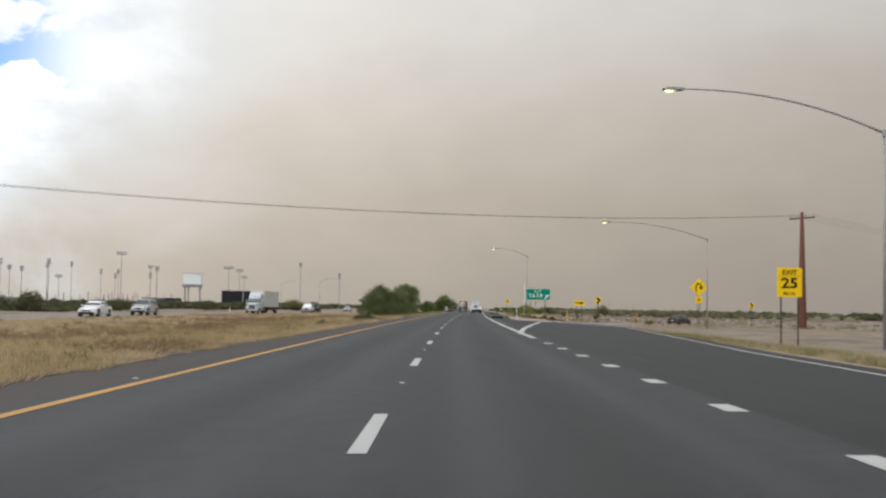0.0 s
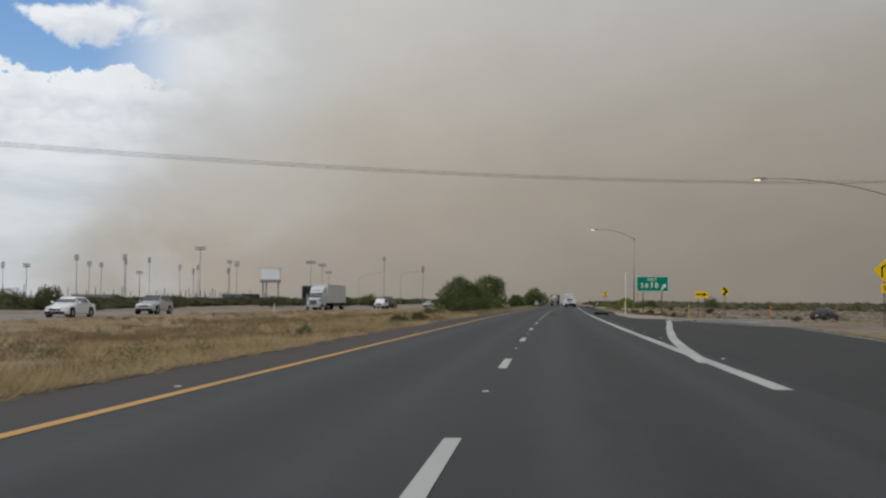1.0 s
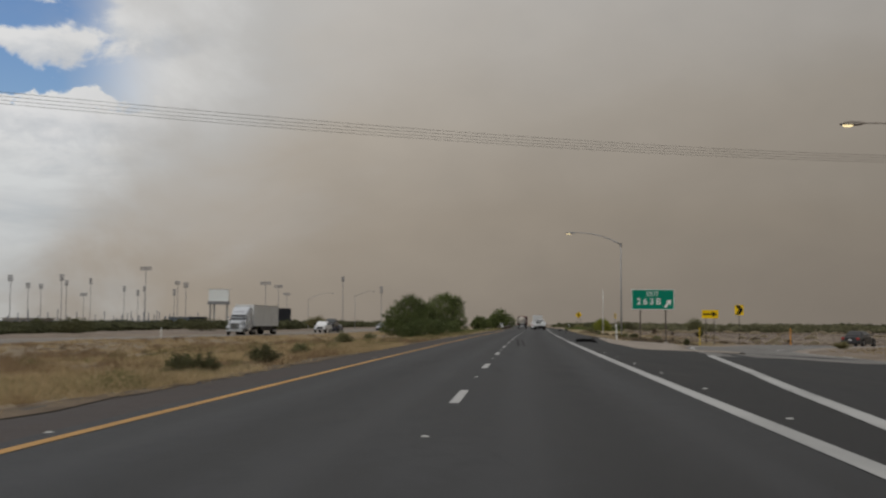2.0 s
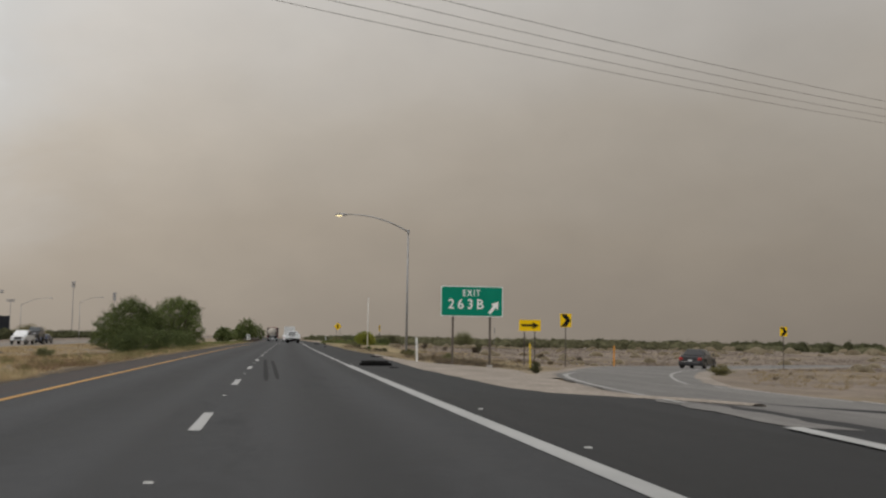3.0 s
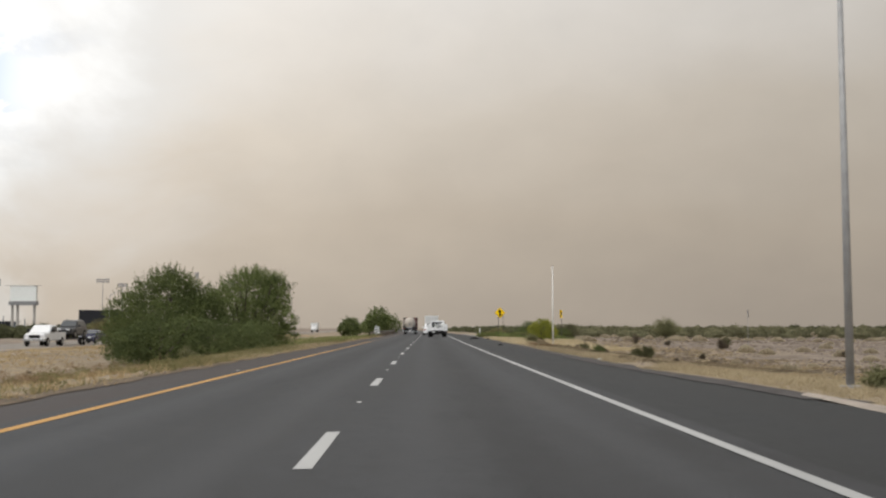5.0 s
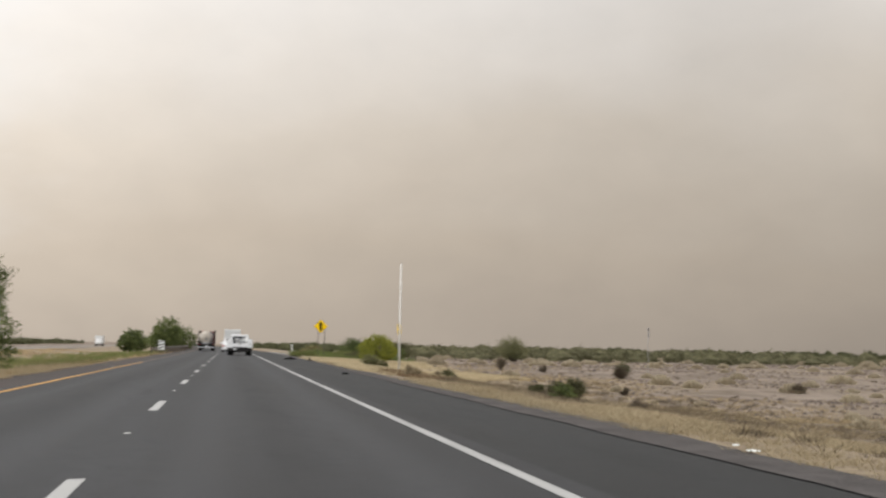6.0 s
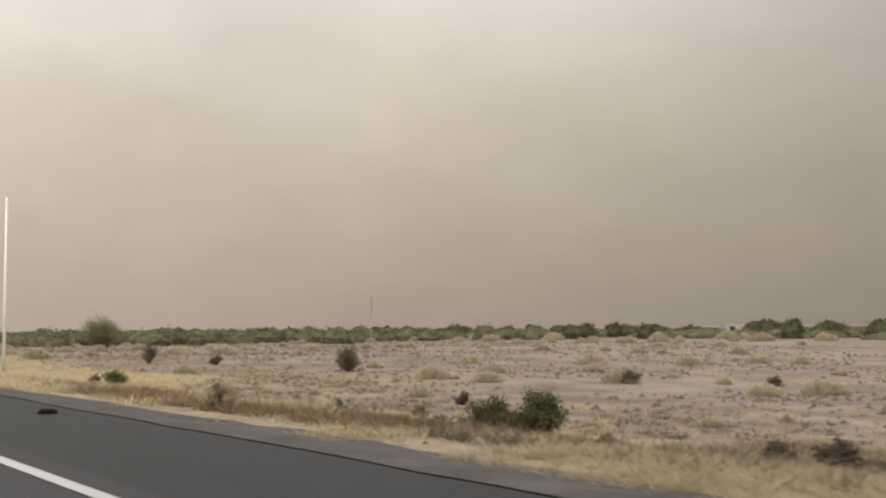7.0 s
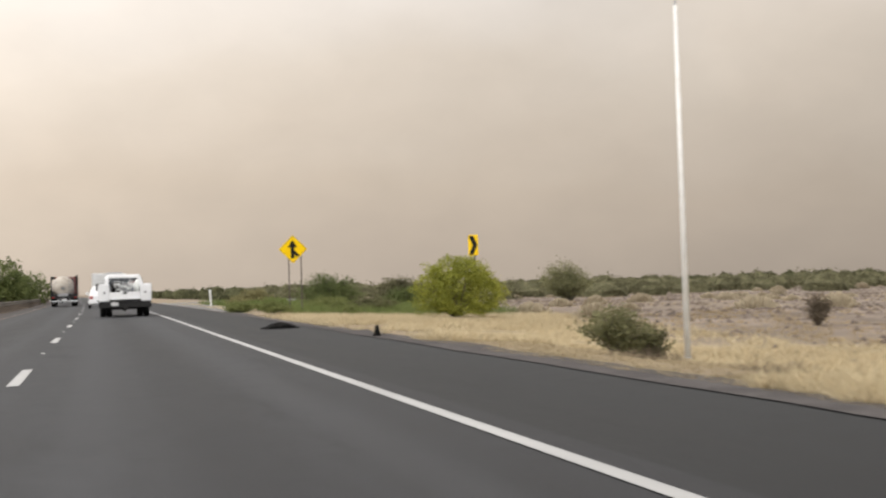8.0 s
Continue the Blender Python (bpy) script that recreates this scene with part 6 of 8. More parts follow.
def tanker_truck(m):
    """Heavy truck with a dusty white drum tank, its rear at y = 0."""
    s = thing("tanker_truck", m, "dark truck carrying a dusty white round tank", "truck")
    sec = [(-0.05, 0.25), (0.03, 0.62), (0.2, 0.86), (0.5, 1.06), (6.2, 1.06), (6.45, 0.9), (6.6, 0.4)]
    part("tank", tube(bmesh.new(), [(-0.1, y + 0.25, 1.85) for y, r in sec], [r for y, r in sec], 26), M["tank"], s, smooth_faces=True)
    part("hatch", tube(bmesh.new(), [(-0.1, 0.2, 1.75), (-0.1, 0.24, 1.75), (-0.1, 0.34, 1.75)], [0.2, 0.26, 0.26], 16), M["grey_gear"], s)
    part("rear_frame", boxes(bmesh.new(), (-1.2, -1.08, 0.2, 0.3, 0.75, 2.85), (-1.2, -0.8, 0.2, 0.3, 2.6, 2.85), (1.05, 1.2, 0.2, 0.35, 0.75, 2.95), (-1.2, 1.2, 0.0, 0.2, 0.98, 1.2)), M["black_plastic"], s)
    part("side_locker", boxes(bmesh.new(), (0.9, 1.24, 0.4, 5.8, 0.95, 2.85), bevel=0.03), M["truck_red"], s)
    part("side_locker", boxes(bmesh.new(), (-1.24, -1.0, 0.4, 5.8, 0.95, 1.5), bevel=0.03), M["black_plastic"], s)
    part("rear_deck", box(-1.22, 1.22, -0.2, 0.4, 0.78, 0.98, bevel=0.02), M["black_plastic"], s)
    part("rear_bumper", box(-1.22, 1.22, -0.3, -0.15, 0.42, 0.6, bevel=0.03), M["chrome"], s)
    part("valve_box", boxes(bmesh.new(), (-0.55, 0.35, -0.1, 0.2, 0.98, 1.25), bevel=0.03), M["grey_gear"], s)
    ladder = part("ladder_rail", boxes(bmesh.new(), (0.42, 0.46, 0.05, 0.1, 1.0, 2.85), (0.78, 0.82, 0.05, 0.1, 1.0, 2.85)), M["grey_gear"], s)
    for k in range(6):
        part("rung", box(0.46, 0.78, 0.06, 0.09, 1.2 + 0.3 * k, 1.24 + 0.3 * k), M["grey_gear"], ladder)
    part("number_plate", box(-0.2, 0.2, -0.32, -0.302, 0.62, 0.76), M["plate"], s)
    for q in (1, -1):
        for y in (1.2, 2.5):
            wheel(s, q * 0.9, y, 0.5, 0.52)
        part("mud_flap", box(q * 0.65, q * 1.18, 0.5, 0.53, 0.25, 0.8), M["black_plastic"], s)
        part("tail_light", box(q * 1.0 - 0.1, q * 1.0 + 0.1, -0.21, -0.17, 0.82, 0.92, bevel=0.01), M["red_lens"], s)
        wheel(s, q * 1.0, 9.0, 0.5, 0.3)
    part("chassis", boxes(bmesh.new(), (-0.45, -0.3, 0.0, 9.6, 0.6, 0.9), (0.3, 0.45, 0.0, 9.6, 0.6, 0.9)), M["black_plastic"], s)
    part("cab", hull(bmesh.new(), [(7.0, 1.15, 1.08, 0.8, 2.9), (7.9, 1.15, 1.05, 0.8, 2.95), (8.6, 1.15, 1.02, 0.8, 2.1), (9.9, 1.0, 0.85, 0.8, 1.8)]), M["truck_red"], s)
    pane(s, [(-0.8, 7.0, 2.7), (0.8, 7.0, 2.7), (0.85, 7.0, 2.1), (-0.85, 7.0, 2.1)], "rear_window")
    return s


def box_truck(m, paint, label):
    """A van-bodied truck, its rear at y = 0."""
    s = thing("box_truck", m, label, "truck")
    part("box_body", box(-1.22, 1.22, 0.1, 6.2, 0.95, 3.35, bevel=0.03), paint, s)
    part("roll_door", boxes(bmesh.new(), *[(-1.05, 1.05, 0.06, 0.11, 1.05 + 0.36 * k, 1.38 + 0.36 * k) for k in range(6)], bevel=0.012), paint, s)
    part("rear_bumper", box(-1.15, 1.15, -0.05, 0.15, 0.5, 0.72, bevel=0.02), M["black_plastic"], s)
    part("cab", hull(bmesh.new(), [(6.35, 1.05, 0.98, 0.7, 2.35), (7.4, 1.05, 0.92, 0.7, 2.3), (7.9, 1.02, 0.95, 0.7, 1.5), (8.6, 0.95, 0.85, 0.7, 1.3)]), paint, s)
    part("chassis", boxes(bmesh.new(), (-0.45, -0.33, 0.1, 8.2, 0.6, 0.92), (0.33, 0.45, 0.1, 8.2, 0.6, 0.92)), M["black_plastic"], s)
    for q in (1, -1):
        wheel(s, q * 0.9, 1.7, 0.43, 0.45)
        wheel(s, q * 0.95, 7.5, 0.43, 0.26)
        part("tail_light", box(q * 1.05 - 0.06, q * 1.05 + 0.06, 0.05, 0.09, 0.78, 0.92), M["red_lens"], s)
    return s


def heading(y):
    return -math.degrees(atan2(road(y + 3) - road(y - 3), 6))


def on_road(u, y, z=0.004):
    return pose(road(y) + u, y, z, 0, 0, heading(y))


def on_far_road(u, y):
    return pose(road(y) + u, y, opposite_z(y) + 0.004, 0, 0, 180 + heading(y))


service_truck(on_road(1.42, 265.5))
tanker_truck(on_road(-2.45, 323.0))
car("suv", on_road(0.6, 306.0), M["car_white"], "white sport utility car seen from behind")
box_truck(on_road(1.45, 338.0), M["trailer"], "white box truck on the carriageway")
box_truck(on_road(-2.4, 372.0), M["truck_red"], "dark red box truck on the carriageway")
car("sedan", pose(33.2, 157.6, ramp_z(33.2, 157.6) + 0.02, -0.5, 0.6, -36), M["car_black"], "black sedan driving round the exit ramp")
car("sedan", on_far_road(-33.6, 101.0), M["car_white"], "white sedan on the far carriageway")
car("suv", on_far_road(-34.4, 119.0), M["car_silver"], "silver sport utility car on the far carriageway")
semi_truck(on_far_road(-38.4, 200.0))
white_pickup(on_far_road(-34.58, 236.0))
flat_trailer(on_far_road(-34.58, 239.9))
car("suv", on_far_road(-34.58, 242.4) @ pose(0, 0, 0.69), M["car_black"], "black sport utility car loaded on the trailer")
car("sedan", on_far_road(-35.45, 252.0), M["car_blue"], "dark blue sedan on the far carriageway")
car("sedan", on_far_road(-33.0, 292.0), M["car_silver"], "silver sedan far off on the far carriageway")
box_truck(on_far_road(-35.0, 541.0), M["trailer"], "white truck far off on the far carriageway")


# ---------------------------------------------------------------- plants
RNG = np.random.default_rng(7)


def quads_object(name, corners, mat, parent=None, label=""):
    """A mesh of loose leaves of k corners each; corners has shape (n, k, 3)."""
    n, k = corners.shape[:2]
    me = bpy.data.meshes.new(name)
    me.vertices.add(n * k)
    me.vertices.foreach_set("co", np.ascontiguousarray(corners, dtype=np.float32).ravel())
    me.loops.add(n * k)
    me.loops.foreach_set("vertex_index", np.arange(n * k, dtype=np.int32))
    me.polygons.add(n)
    me.polygons.foreach_set("loop_start", np.arange(0, n * k, k, dtype=np.int32))
    me.update(calc_edges=True)
    me.materials.append(mat)
    ob = new(name, me)
    if parent is not None:
        ob.parent = parent
    if label:
        ob["label"] = label
    return ob


def leaves(blobs, n, length, width, droop=0.0, gaps=0.35, shell=0.5):
    """Leaf sprays spread through rounded clumps, thinner inside and with gaps."""
    b = np.array(blobs, float)
    w = (b[:, 3] * b[:, 4] * b[:, 5]) ** 0.67
    pick = RNG.choice(len(b), n, p=w / w.sum())
    d = RNG.normal(size=(n, 3))
    d /= np.linalg.norm(d, axis=1)[:, None]
    r = shell + (1 - shell) * RNG.random(n) ** 0.6
    lump = 1 + 0.16 * np.sin(d[:, 0] * 7 + pick) * np.sin(d[:, 1] * 6 + pick * 2.1) + 0.12 * np.sin(d[:, 2] * 11 + d[:, 0] * 9)
    p = b[pick, :3] + d * b[pick, 3:] * (r * lump)[:, None]
    hole = np.sin(p[:, 0] * 2.3 + 1) * np.sin(p[:, 1] * 2.1) * np.sin(p[:, 2] * 2.9 + 2) + 0.5 * np.sin(p[:, 0] * 5.1) * np.sin(p[:, 2] * 5.7)
    keep = (hole < gaps) | (RNG.random(n) < 0.25)
    p, d = p[keep], d[keep]
    n = len(p)
    a = d * 0.8 + RNG.normal(size=(n, 3)) * 0.7
    a[:, 2] -= droop
    a /= np.linalg.norm(a, axis=1)[:, None]
    c = np.cross(a, RNG.normal(size=(n, 3)))
    c /= np.linalg.norm(c, axis=1)[:, None]
    s = RNG.uniform(0.6, 1.4, n)[:, None]
    a, c = a * length * s, c * width * s
    out = np.stack([p - a * 0.5, p + c * 0.5, p + a * 0.5, p - c * 0.5], 1)
    out[:, :, 2] = np.maximum(out[:, :, 2], 0.02)
    return out


def sprigs(blobs, n, length, width, per=26):
    """Feathery upright shoots that stand out of the crown's upper side, with small leaves on both sides."""
    b = np.array(blobs, float)
    pick = RNG.choice(len(b), n, p=b[:, 2] / b[:, 2].sum())
    a, e = RNG.uniform(0, 2 * pi, n), RNG.uniform(0.1, 1.5, n)
    d = np.stack([np.cos(a) * np.cos(e), np.sin(a) * np.cos(e), np.sin(e)], 1)
    foot = b[pick, :3] + d * b[pick, 3:] * 0.8
    way = d * np.array([0.5, 0.5, 0.6]) + np.array([0, 0, 0.55]) + RNG.normal(size=(n, 3)) * 0.18
    way *= (RNG.uniform(0.5, 1.15, n) / np.linalg.norm(way, axis=1))[:, None]
    side = np.cross(way, RNG.normal(size=(n, 3)))
    side *= (0.008 / np.linalg.norm(side, axis=1))[:, None]
    stalks = np.stack([foot - side, foot + side, foot + way + side * 0.3, foot + way - side * 0.3], 1)
    t = np.tile(np.linspace(0.1, 1.0, per), n)[:, None]
    c = np.repeat(foot, per, 0) + np.repeat(way, per, 0) * t
    out = RNG.normal(size=(n * per, 3))
    out *= (length * (1.15 - t[:, 0] * 0.6) * RNG.uniform(0.4, 1.0, n * per) / np.linalg.norm(out, axis=1))[:, None]
    wide = np.cross(out, RNG.normal(size=(n * per, 3)))
    wide *= (width * 0.45 / np.linalg.norm(wide, axis=1))[:, None]
    return np.concatenate([stalks, np.stack([c, c + out * 0.5 + wide, c + out, c + out * 0.5 - wide], 1)])


def limbs(name, base, tips, mat, parent, r0=0.14, bend=0.25, label=""):
    bm = bmesh.new()
    for i, tip in enumerate(tips):
        a, b = Vector(base), Vector(tip)
        mid = a.lerp(b, 0.5) + Vector((RNG.uniform(-bend, bend), RNG.uniform(-bend, bend), RNG.uniform(0, bend)))
        pts = [a, a.lerp(mid, 0.5) + Vector((0, 0, 0.1)), mid, mid.lerp(b, 0.6), b]
        tube(bm, pts, [r0, r0 * 0.75, r0 * 0.5, r0 * 0.3, r0 * 0.1], 7)
    return part(name, bm, mat, parent, label)


def tree(name, x, y, blobs, n, leaf, label, category="tree", length=0.34, width=0.1, droop=0.1, trunk=0.14, stems=6, gaps=0.35, group="", shoots=0):
    """A many-stemmed desert tree; blobs are its leaf clumps about its foot."""
    s = thing(name, pose(x, y, gz(x, y) - 0.03), label, category, group)
    tips = [(bx + RNG.uniform(-0.3, 0.3) * rx, by + RNG.uniform(-0.3, 0.3) * ry, max(0.3, bz + rz * 0.4)) for bx, by, bz, rx, ry, rz in blobs]
    while len(tips) < stems:
        k = RNG.integers(len(blobs))
        bx, by, bz, rx, ry, rz = blobs[k]
        tips.append((bx + RNG.uniform(-0.7, 0.7) * rx, by + RNG.uniform(-0.7, 0.7) * ry, max(0.3, bz + rz * RNG.uniform(0.2, 0.8))))
    limbs("trunk", (0, 0, 0), tips, M["bark"], s, trunk)
    crown = [leaves(blobs, n, length, width, droop, gaps)]
    if shoots:
        crown.append(sprigs(blobs, shoots, length * 0.8, width))
    quads_object("crown", np.concatenate(crown), leaf, s)
    return s


# the mesquite clump in the median
tree("mesquite_tree", -12.9, 205.0, [(0, 0, 3.3, 2.6, 3.0, 2.2), (-1.7, -1.2, 2.4, 1.9, 3.0, 1.7), (1.8, 1.0, 2.7, 1.8, 3.0, 1.9), (0.5, -3.0, 1.8, 2.6, 3.0, 1.6), (-2.4, 1.0, 1.3, 1.9, 3.0, 1.1), (0.2, 0.8, 4.2, 1.6, 1.8, 1.3), (2.6, 0.5, 2.6, 1.3, 2.0, 1.3)], 46000, M["green_leaf"], "broad dark green mesquite tree in the median", length=0.2, width=0.06, stems=12, gaps=0.15, trunk=0.2, group="median trees", shoots=420)
tree("mesquite_tree", -8.7, 213.0, [(0, 0, 3.7, 2.7, 3.2, 2.4), (-1.8, -2.2, 2.5, 2.2, 3.0, 2.1), (1.5, -1.0, 2.5, 2.0, 3.2, 2.0), (1.9, 0.3, 4.0, 1.2, 1.6, 1.4), (0.3, 1.5, 4.5, 1.8, 2.0, 1.3), (1.2, 0.0, 1.4, 2.4, 3.6, 1.2)], 38000, M["green_leaf"], "tall dark green mesquite tree with ragged twigs", length=0.2, width=0.06, stems=22, trunk=0.2, gaps=0.05, group="median trees", shoots=620)
tree("mesquite_bush", -10.4, 191.5, [(0.3, 0, 1.1, 2.2, 2.6, 1.4), (-1.3, 0.6, 0.9, 1.6, 2.4, 1.2), (2.4, 2.0, 1.0, 1.8, 2.6, 1.4)], 24000, M["shaded_leaf"], "low spreading mesquite at the foot of the trees", "bush", length=0.17, width=0.055, stems=7, trunk=0.08, group="median trees")
tree("mesquite_bush", -7.4, 200.0, [(0, 0, 0.9, 1.5, 3.2, 1.2), (0.2, 4.0, 1.0, 1.4, 3.0, 1.4)], 16000, M["shaded_leaf"], "low dark mesquite skirt beside the shoulder", "bush", length=0.16, width=0.055, stems=6, trunk=0.07, group="median trees")

# trees further along the median
for x, y, h, w in ((-6.3, 330, 3.5, 1.7), (-1.3, 331, 5.1, 2.0), (-5.0, 420, 3.5, 5.0), (-0.8, 358, 4.4, 3.4), (-2.2, 372, 3.8, 3.0)):
    tree("median_tree", x, y, [(0, 0, h * 0.55, w, w, h * 0.45), (w * 0.5, -1, h * 0.4, w * 0.7, w * 0.7, h * 0.38), (-w * 0.6, 0.5, h * 0.4, w * 0.7, w * 0.7, h * 0.35)], 5000, M["green_leaf"], "distant dusty green mesquite in the median", length=0.36, width=0.14, stems=4, trunk=0.12, group="median trees")

for x, y, h, w in ((-60, 157, 3.2, 1.7), (-69, 163, 2.9, 3.4), (-75, 170, 3.0, 3.5), (-64, 214, 2.4, 3.0), (-58, 262, 2.6, 3.0)):
    tree("roadside_tree", x, y, [(0, 0, h * 0.55, w, w, h * 0.45), (w * 0.5, -0.6, h * 0.4, w * 0.7, w * 0.7, h * 0.38), (-w * 0.6, 0.5, h * 0.42, w * 0.7, w * 0.7, h * 0.36)], 4000, M["olive_leaf"], "dark dusty desert tree beyond the far carriageway", length=0.26, width=0.1, stems=5, trunk=0.1, group="trees beyond the far carriageway")

# palo verde beside the outer shoulder
tree("paloverde_tree", 17.45, 250.2, [(0, 0, 1.3, 1.35, 1.4, 0.95), (-0.85, 0.2, 0.95, 0.8, 1.0, 0.7), (0.9, -0.3, 1.0, 0.8, 1.0, 0.75), (0.15, 0.2, 1.9, 0.9, 0.9, 0.48), (0.1, -0.4, 0.65, 1.1, 1.0, 0.45), (-0.5, -0.3, 1.65, 0.6, 0.6, 0.45), (0.7, 0.1, 1.7, 0.6, 0.6, 0.42)], 30000, M["yellow_leaf"], "rounded yellow-green palo verde tree", length=0.1, width=0.032, droop=0.25, trunk=0.05, stems=12, gaps=0.22)


def bush(x, y, w, h, leaf, label, n=1500, name="bush", length=0.13, width=0.05, group="roadside bushes"):
    """An open desert bush: thin stems that fan out of one foot, with small leaves along their outer halves."""
    s = thing(name, pose(x, y, gz(x, y) - 0.02), label, "bush", group)
    count = int(16 + 9 * w)
    lean = RNG.uniform(0, 2 * pi)
    bm = bmesh.new()
    ends, mids = [], []
    for k in range(count):
        a = RNG.uniform(0, 2 * pi)
        r = RNG.random() ** 0.6
        grow = RNG.uniform(0.62, 1.08) * (1 + 0.18 * cos(a - lean) * r)
        tip = np.array((cos(a) * r * w * 0.52, sin(a) * r * w * 0.52, h * grow * (1 - 0.5 * r * r)))
        mid = tip * np.array((0.42, 0.42, 0.58)) + RNG.normal(size=3) * 0.03 * w
        foot = (cos(a) * r * w * 0.07, sin(a) * r * w * 0.07, 0.0)
        tube(bm, [foot, mid, tip], [0.011 + 0.004 * w, 0.008 + 0.002 * w, 0.003], 4, False)
        ends.append(tip)
        mids.append(mid)
    part("branchwork", bm, M["bark"], s)
    ends, mids = np.array(ends), np.array(mids)
    pick = RNG.integers(0, count, n)
    t = RNG.uniform(-0.6, 1.0, n)[:, None]
    p = mids[pick] * (1 - t) + ends[pick] * t + RNG.normal(size=(n, 3)) * np.array((0.07 * w, 0.07 * w, 0.05 * h))
    d = RNG.normal(size=(n, 3)) + np.array((0, 0, 0.5))
    d /= np.linalg.norm(d, axis=1)[:, None]
    c = np.cross(d, RNG.normal(size=(n, 3)))
    c /= np.linalg.norm(c, axis=1)[:, None]
    size = RNG.uniform(0.5, 1.3, n)[:, None]
    d, c = d * length * size, c * width * size
    q = np.stack([p - d * 0.5, p + c * 0.5, p + d * 0.5, p - c * 0.5], 1)
    q[:, :, 2] = np.maximum(q[:, :, 2], 0.02)
    quads_object("foliage", q, leaf, s)
    return s


def plant(rows):
    for x, y, w, h, leaf, label in rows:
        bush(x, y, w, h, M[leaf], label, n=int(900 + 2600 * w), length=0.045 + 0.02 * w, width=0.022 + 0.012 * w)


# bushes: median and far side
plant((
    (-6.35, 76.4, 0.75, 0.55, "olive_leaf", "low olive bush beside the median shoulder"),
    (-6.35, 78.2, 0.75, 0.55, "olive_leaf", "low olive bush beside the median shoulder"),
    (-6.1, 83.3, 1.0, 0.6, "olive_leaf", "low olive bush beside the median shoulder"),
    (-6.7, 58.5, 0.6, 0.45, "bush_leaf", "low olive bush beside the median shoulder"),
    (-7.3, 95.0, 0.8, 0.5, "bush_leaf", "olive bush in the grassy median"),
    (-9.2, 119.0, 1.2, 0.8, "bush_leaf", "olive bush in the grassy median"),
    (-11.0, 146.0, 1.2, 0.7, "bush_leaf", "olive bush in the grassy median"),
    (-6.0, 176.0, 1.0, 0.7, "bush_leaf", "grey-green bush below the mesquite trees"),
    (-43.4, 310.0, 7.0, 3.2, "weed", "yellow-green bush beyond the far carriageway"),
))
# bushes: verge beside the road
plant((
    (16.9, 204.6, 0.5, 0.5, "brush_leaf", "small brown bush in dry roadside grass"),
    (14.2, 232.2, 1.6, 1.0, "bush_leaf", "grey-green bush beside the white pole"),
    (15.0, 232.4, 1.0, 0.7, "olive_leaf", "dark olive bush beside the white pole"),
    (17.5, 224.4, 1.0, 0.75, "olive_leaf", "small dark bush in golden grass"),
    (17.0, 224.9, 0.5, 0.55, "brush_leaf", "tiny dark twiggy bush in golden grass"),
    (10.9, 202.4, 0.6, 0.5, "straw_olive", "wispy pale dry bush on the verge"),
    (11.3, 203.0, 0.55, 0.45, "straw_olive", "wispy pale dry bush on the verge"),
    (12.6, 201.6, 0.32, 0.3, "brush_leaf", "tiny brown bush in dry grass"),
    (13.4, 196.6, 0.4, 0.22, "tan_brush", "low straw-coloured bush in dry grass"),
    (11.6, 185.8, 0.7, 0.5, "green_leaf", "small fresh green bush in dry grass"),
    (14.8, 195.1, 0.4, 0.25, "brush_leaf", "low brown bush in dry grass"),
    (13.2, 193.2, 0.6, 0.42, "brush_leaf", "dry brown bush on the bank"),
    (12.9, 192.2, 0.6, 0.4, "olive_leaf", "dark olive bush on the bank"),
    (11.6, 121.8, 0.5, 0.5, "olive_leaf", "rounded olive bush in drifted sand"),
    (15.1, 161.6, 1.1, 0.65, "bush_leaf", "olive bush beside the street lamp"),
    (11.4, 154.9, 0.7, 0.5, "bush_leaf", "olive bush beside the street lamp"),
    (10.6, 151.6, 0.6, 0.42, "weed", "dry brown bush beside the street lamp"),
    (11.9, 148.2, 0.5, 0.35, "tan_brush", "dry brown bush in the sand"),
    (17.6, 195.2, 0.5, 0.4, "brush_leaf", "low brown bush in dry grass"),
))
for x, y, w, h, label in ((17.78, 202.82, 1.25, 1.12, "dense dark olive bush in dry roadside grass"), (17.37, 203.7, 1.2, 0.82, "dense low dark olive bush in dry roadside grass")):
    bush(x, y, w, h, M["olive_leaf"], label, n=9000, length=0.07, width=0.035)
# bushes: bare gravel flat
plant((
    (30.9, 230.4, 1.15, 0.95, "brush_leaf", "dark brown desert bush on bare gravel"),
    (31.6, 231.6, 1.3, 1.3, "olive_leaf", "dull olive creosote bush on bare gravel"),
    (25.4, 240.6, 1.0, 1.05, "brush_leaf", "upright dark brown bush on bare gravel"),
    (28.1, 238.5, 0.8, 0.5, "brush_leaf", "low brown bush on bare gravel"),
    (37.4, 218.7, 1.0, 0.7, "brush_leaf", "low brown bush on bare gravel"),
    (41.3, 214.5, 0.9, 0.55, "brush_leaf", "low brown bush on bare gravel"),
    (20.3, 210.1, 0.5, 0.35, "tan_brush", "low yellowish bush in dry grass"),
    (24.4, 213.5, 0.5, 0.45, "brush_leaf", "low brown bush in dry grass"),
    (24.6, 134.0, 1.3, 0.6, "weed", "low yellow-green bush on the ramp island"),
    (24.0, 176.0, 0.55, 0.35, "tan_brush", "dark bush on bare gravel"),
    (25.0, 169.0, 0.55, 0.35, "tan_brush", "dark bush on bare gravel"),
    (22.0, 163.0, 0.55, 0.35, "tan_brush", "dry brown bush on bare gravel"),
    (34.0, 190.0, 0.55, 0.35, "tan_brush", "dark bush on bare gravel"),
    (18.4, 197.7, 0.6, 0.4, "brush_leaf", "low brown bush in dry grass"),
))
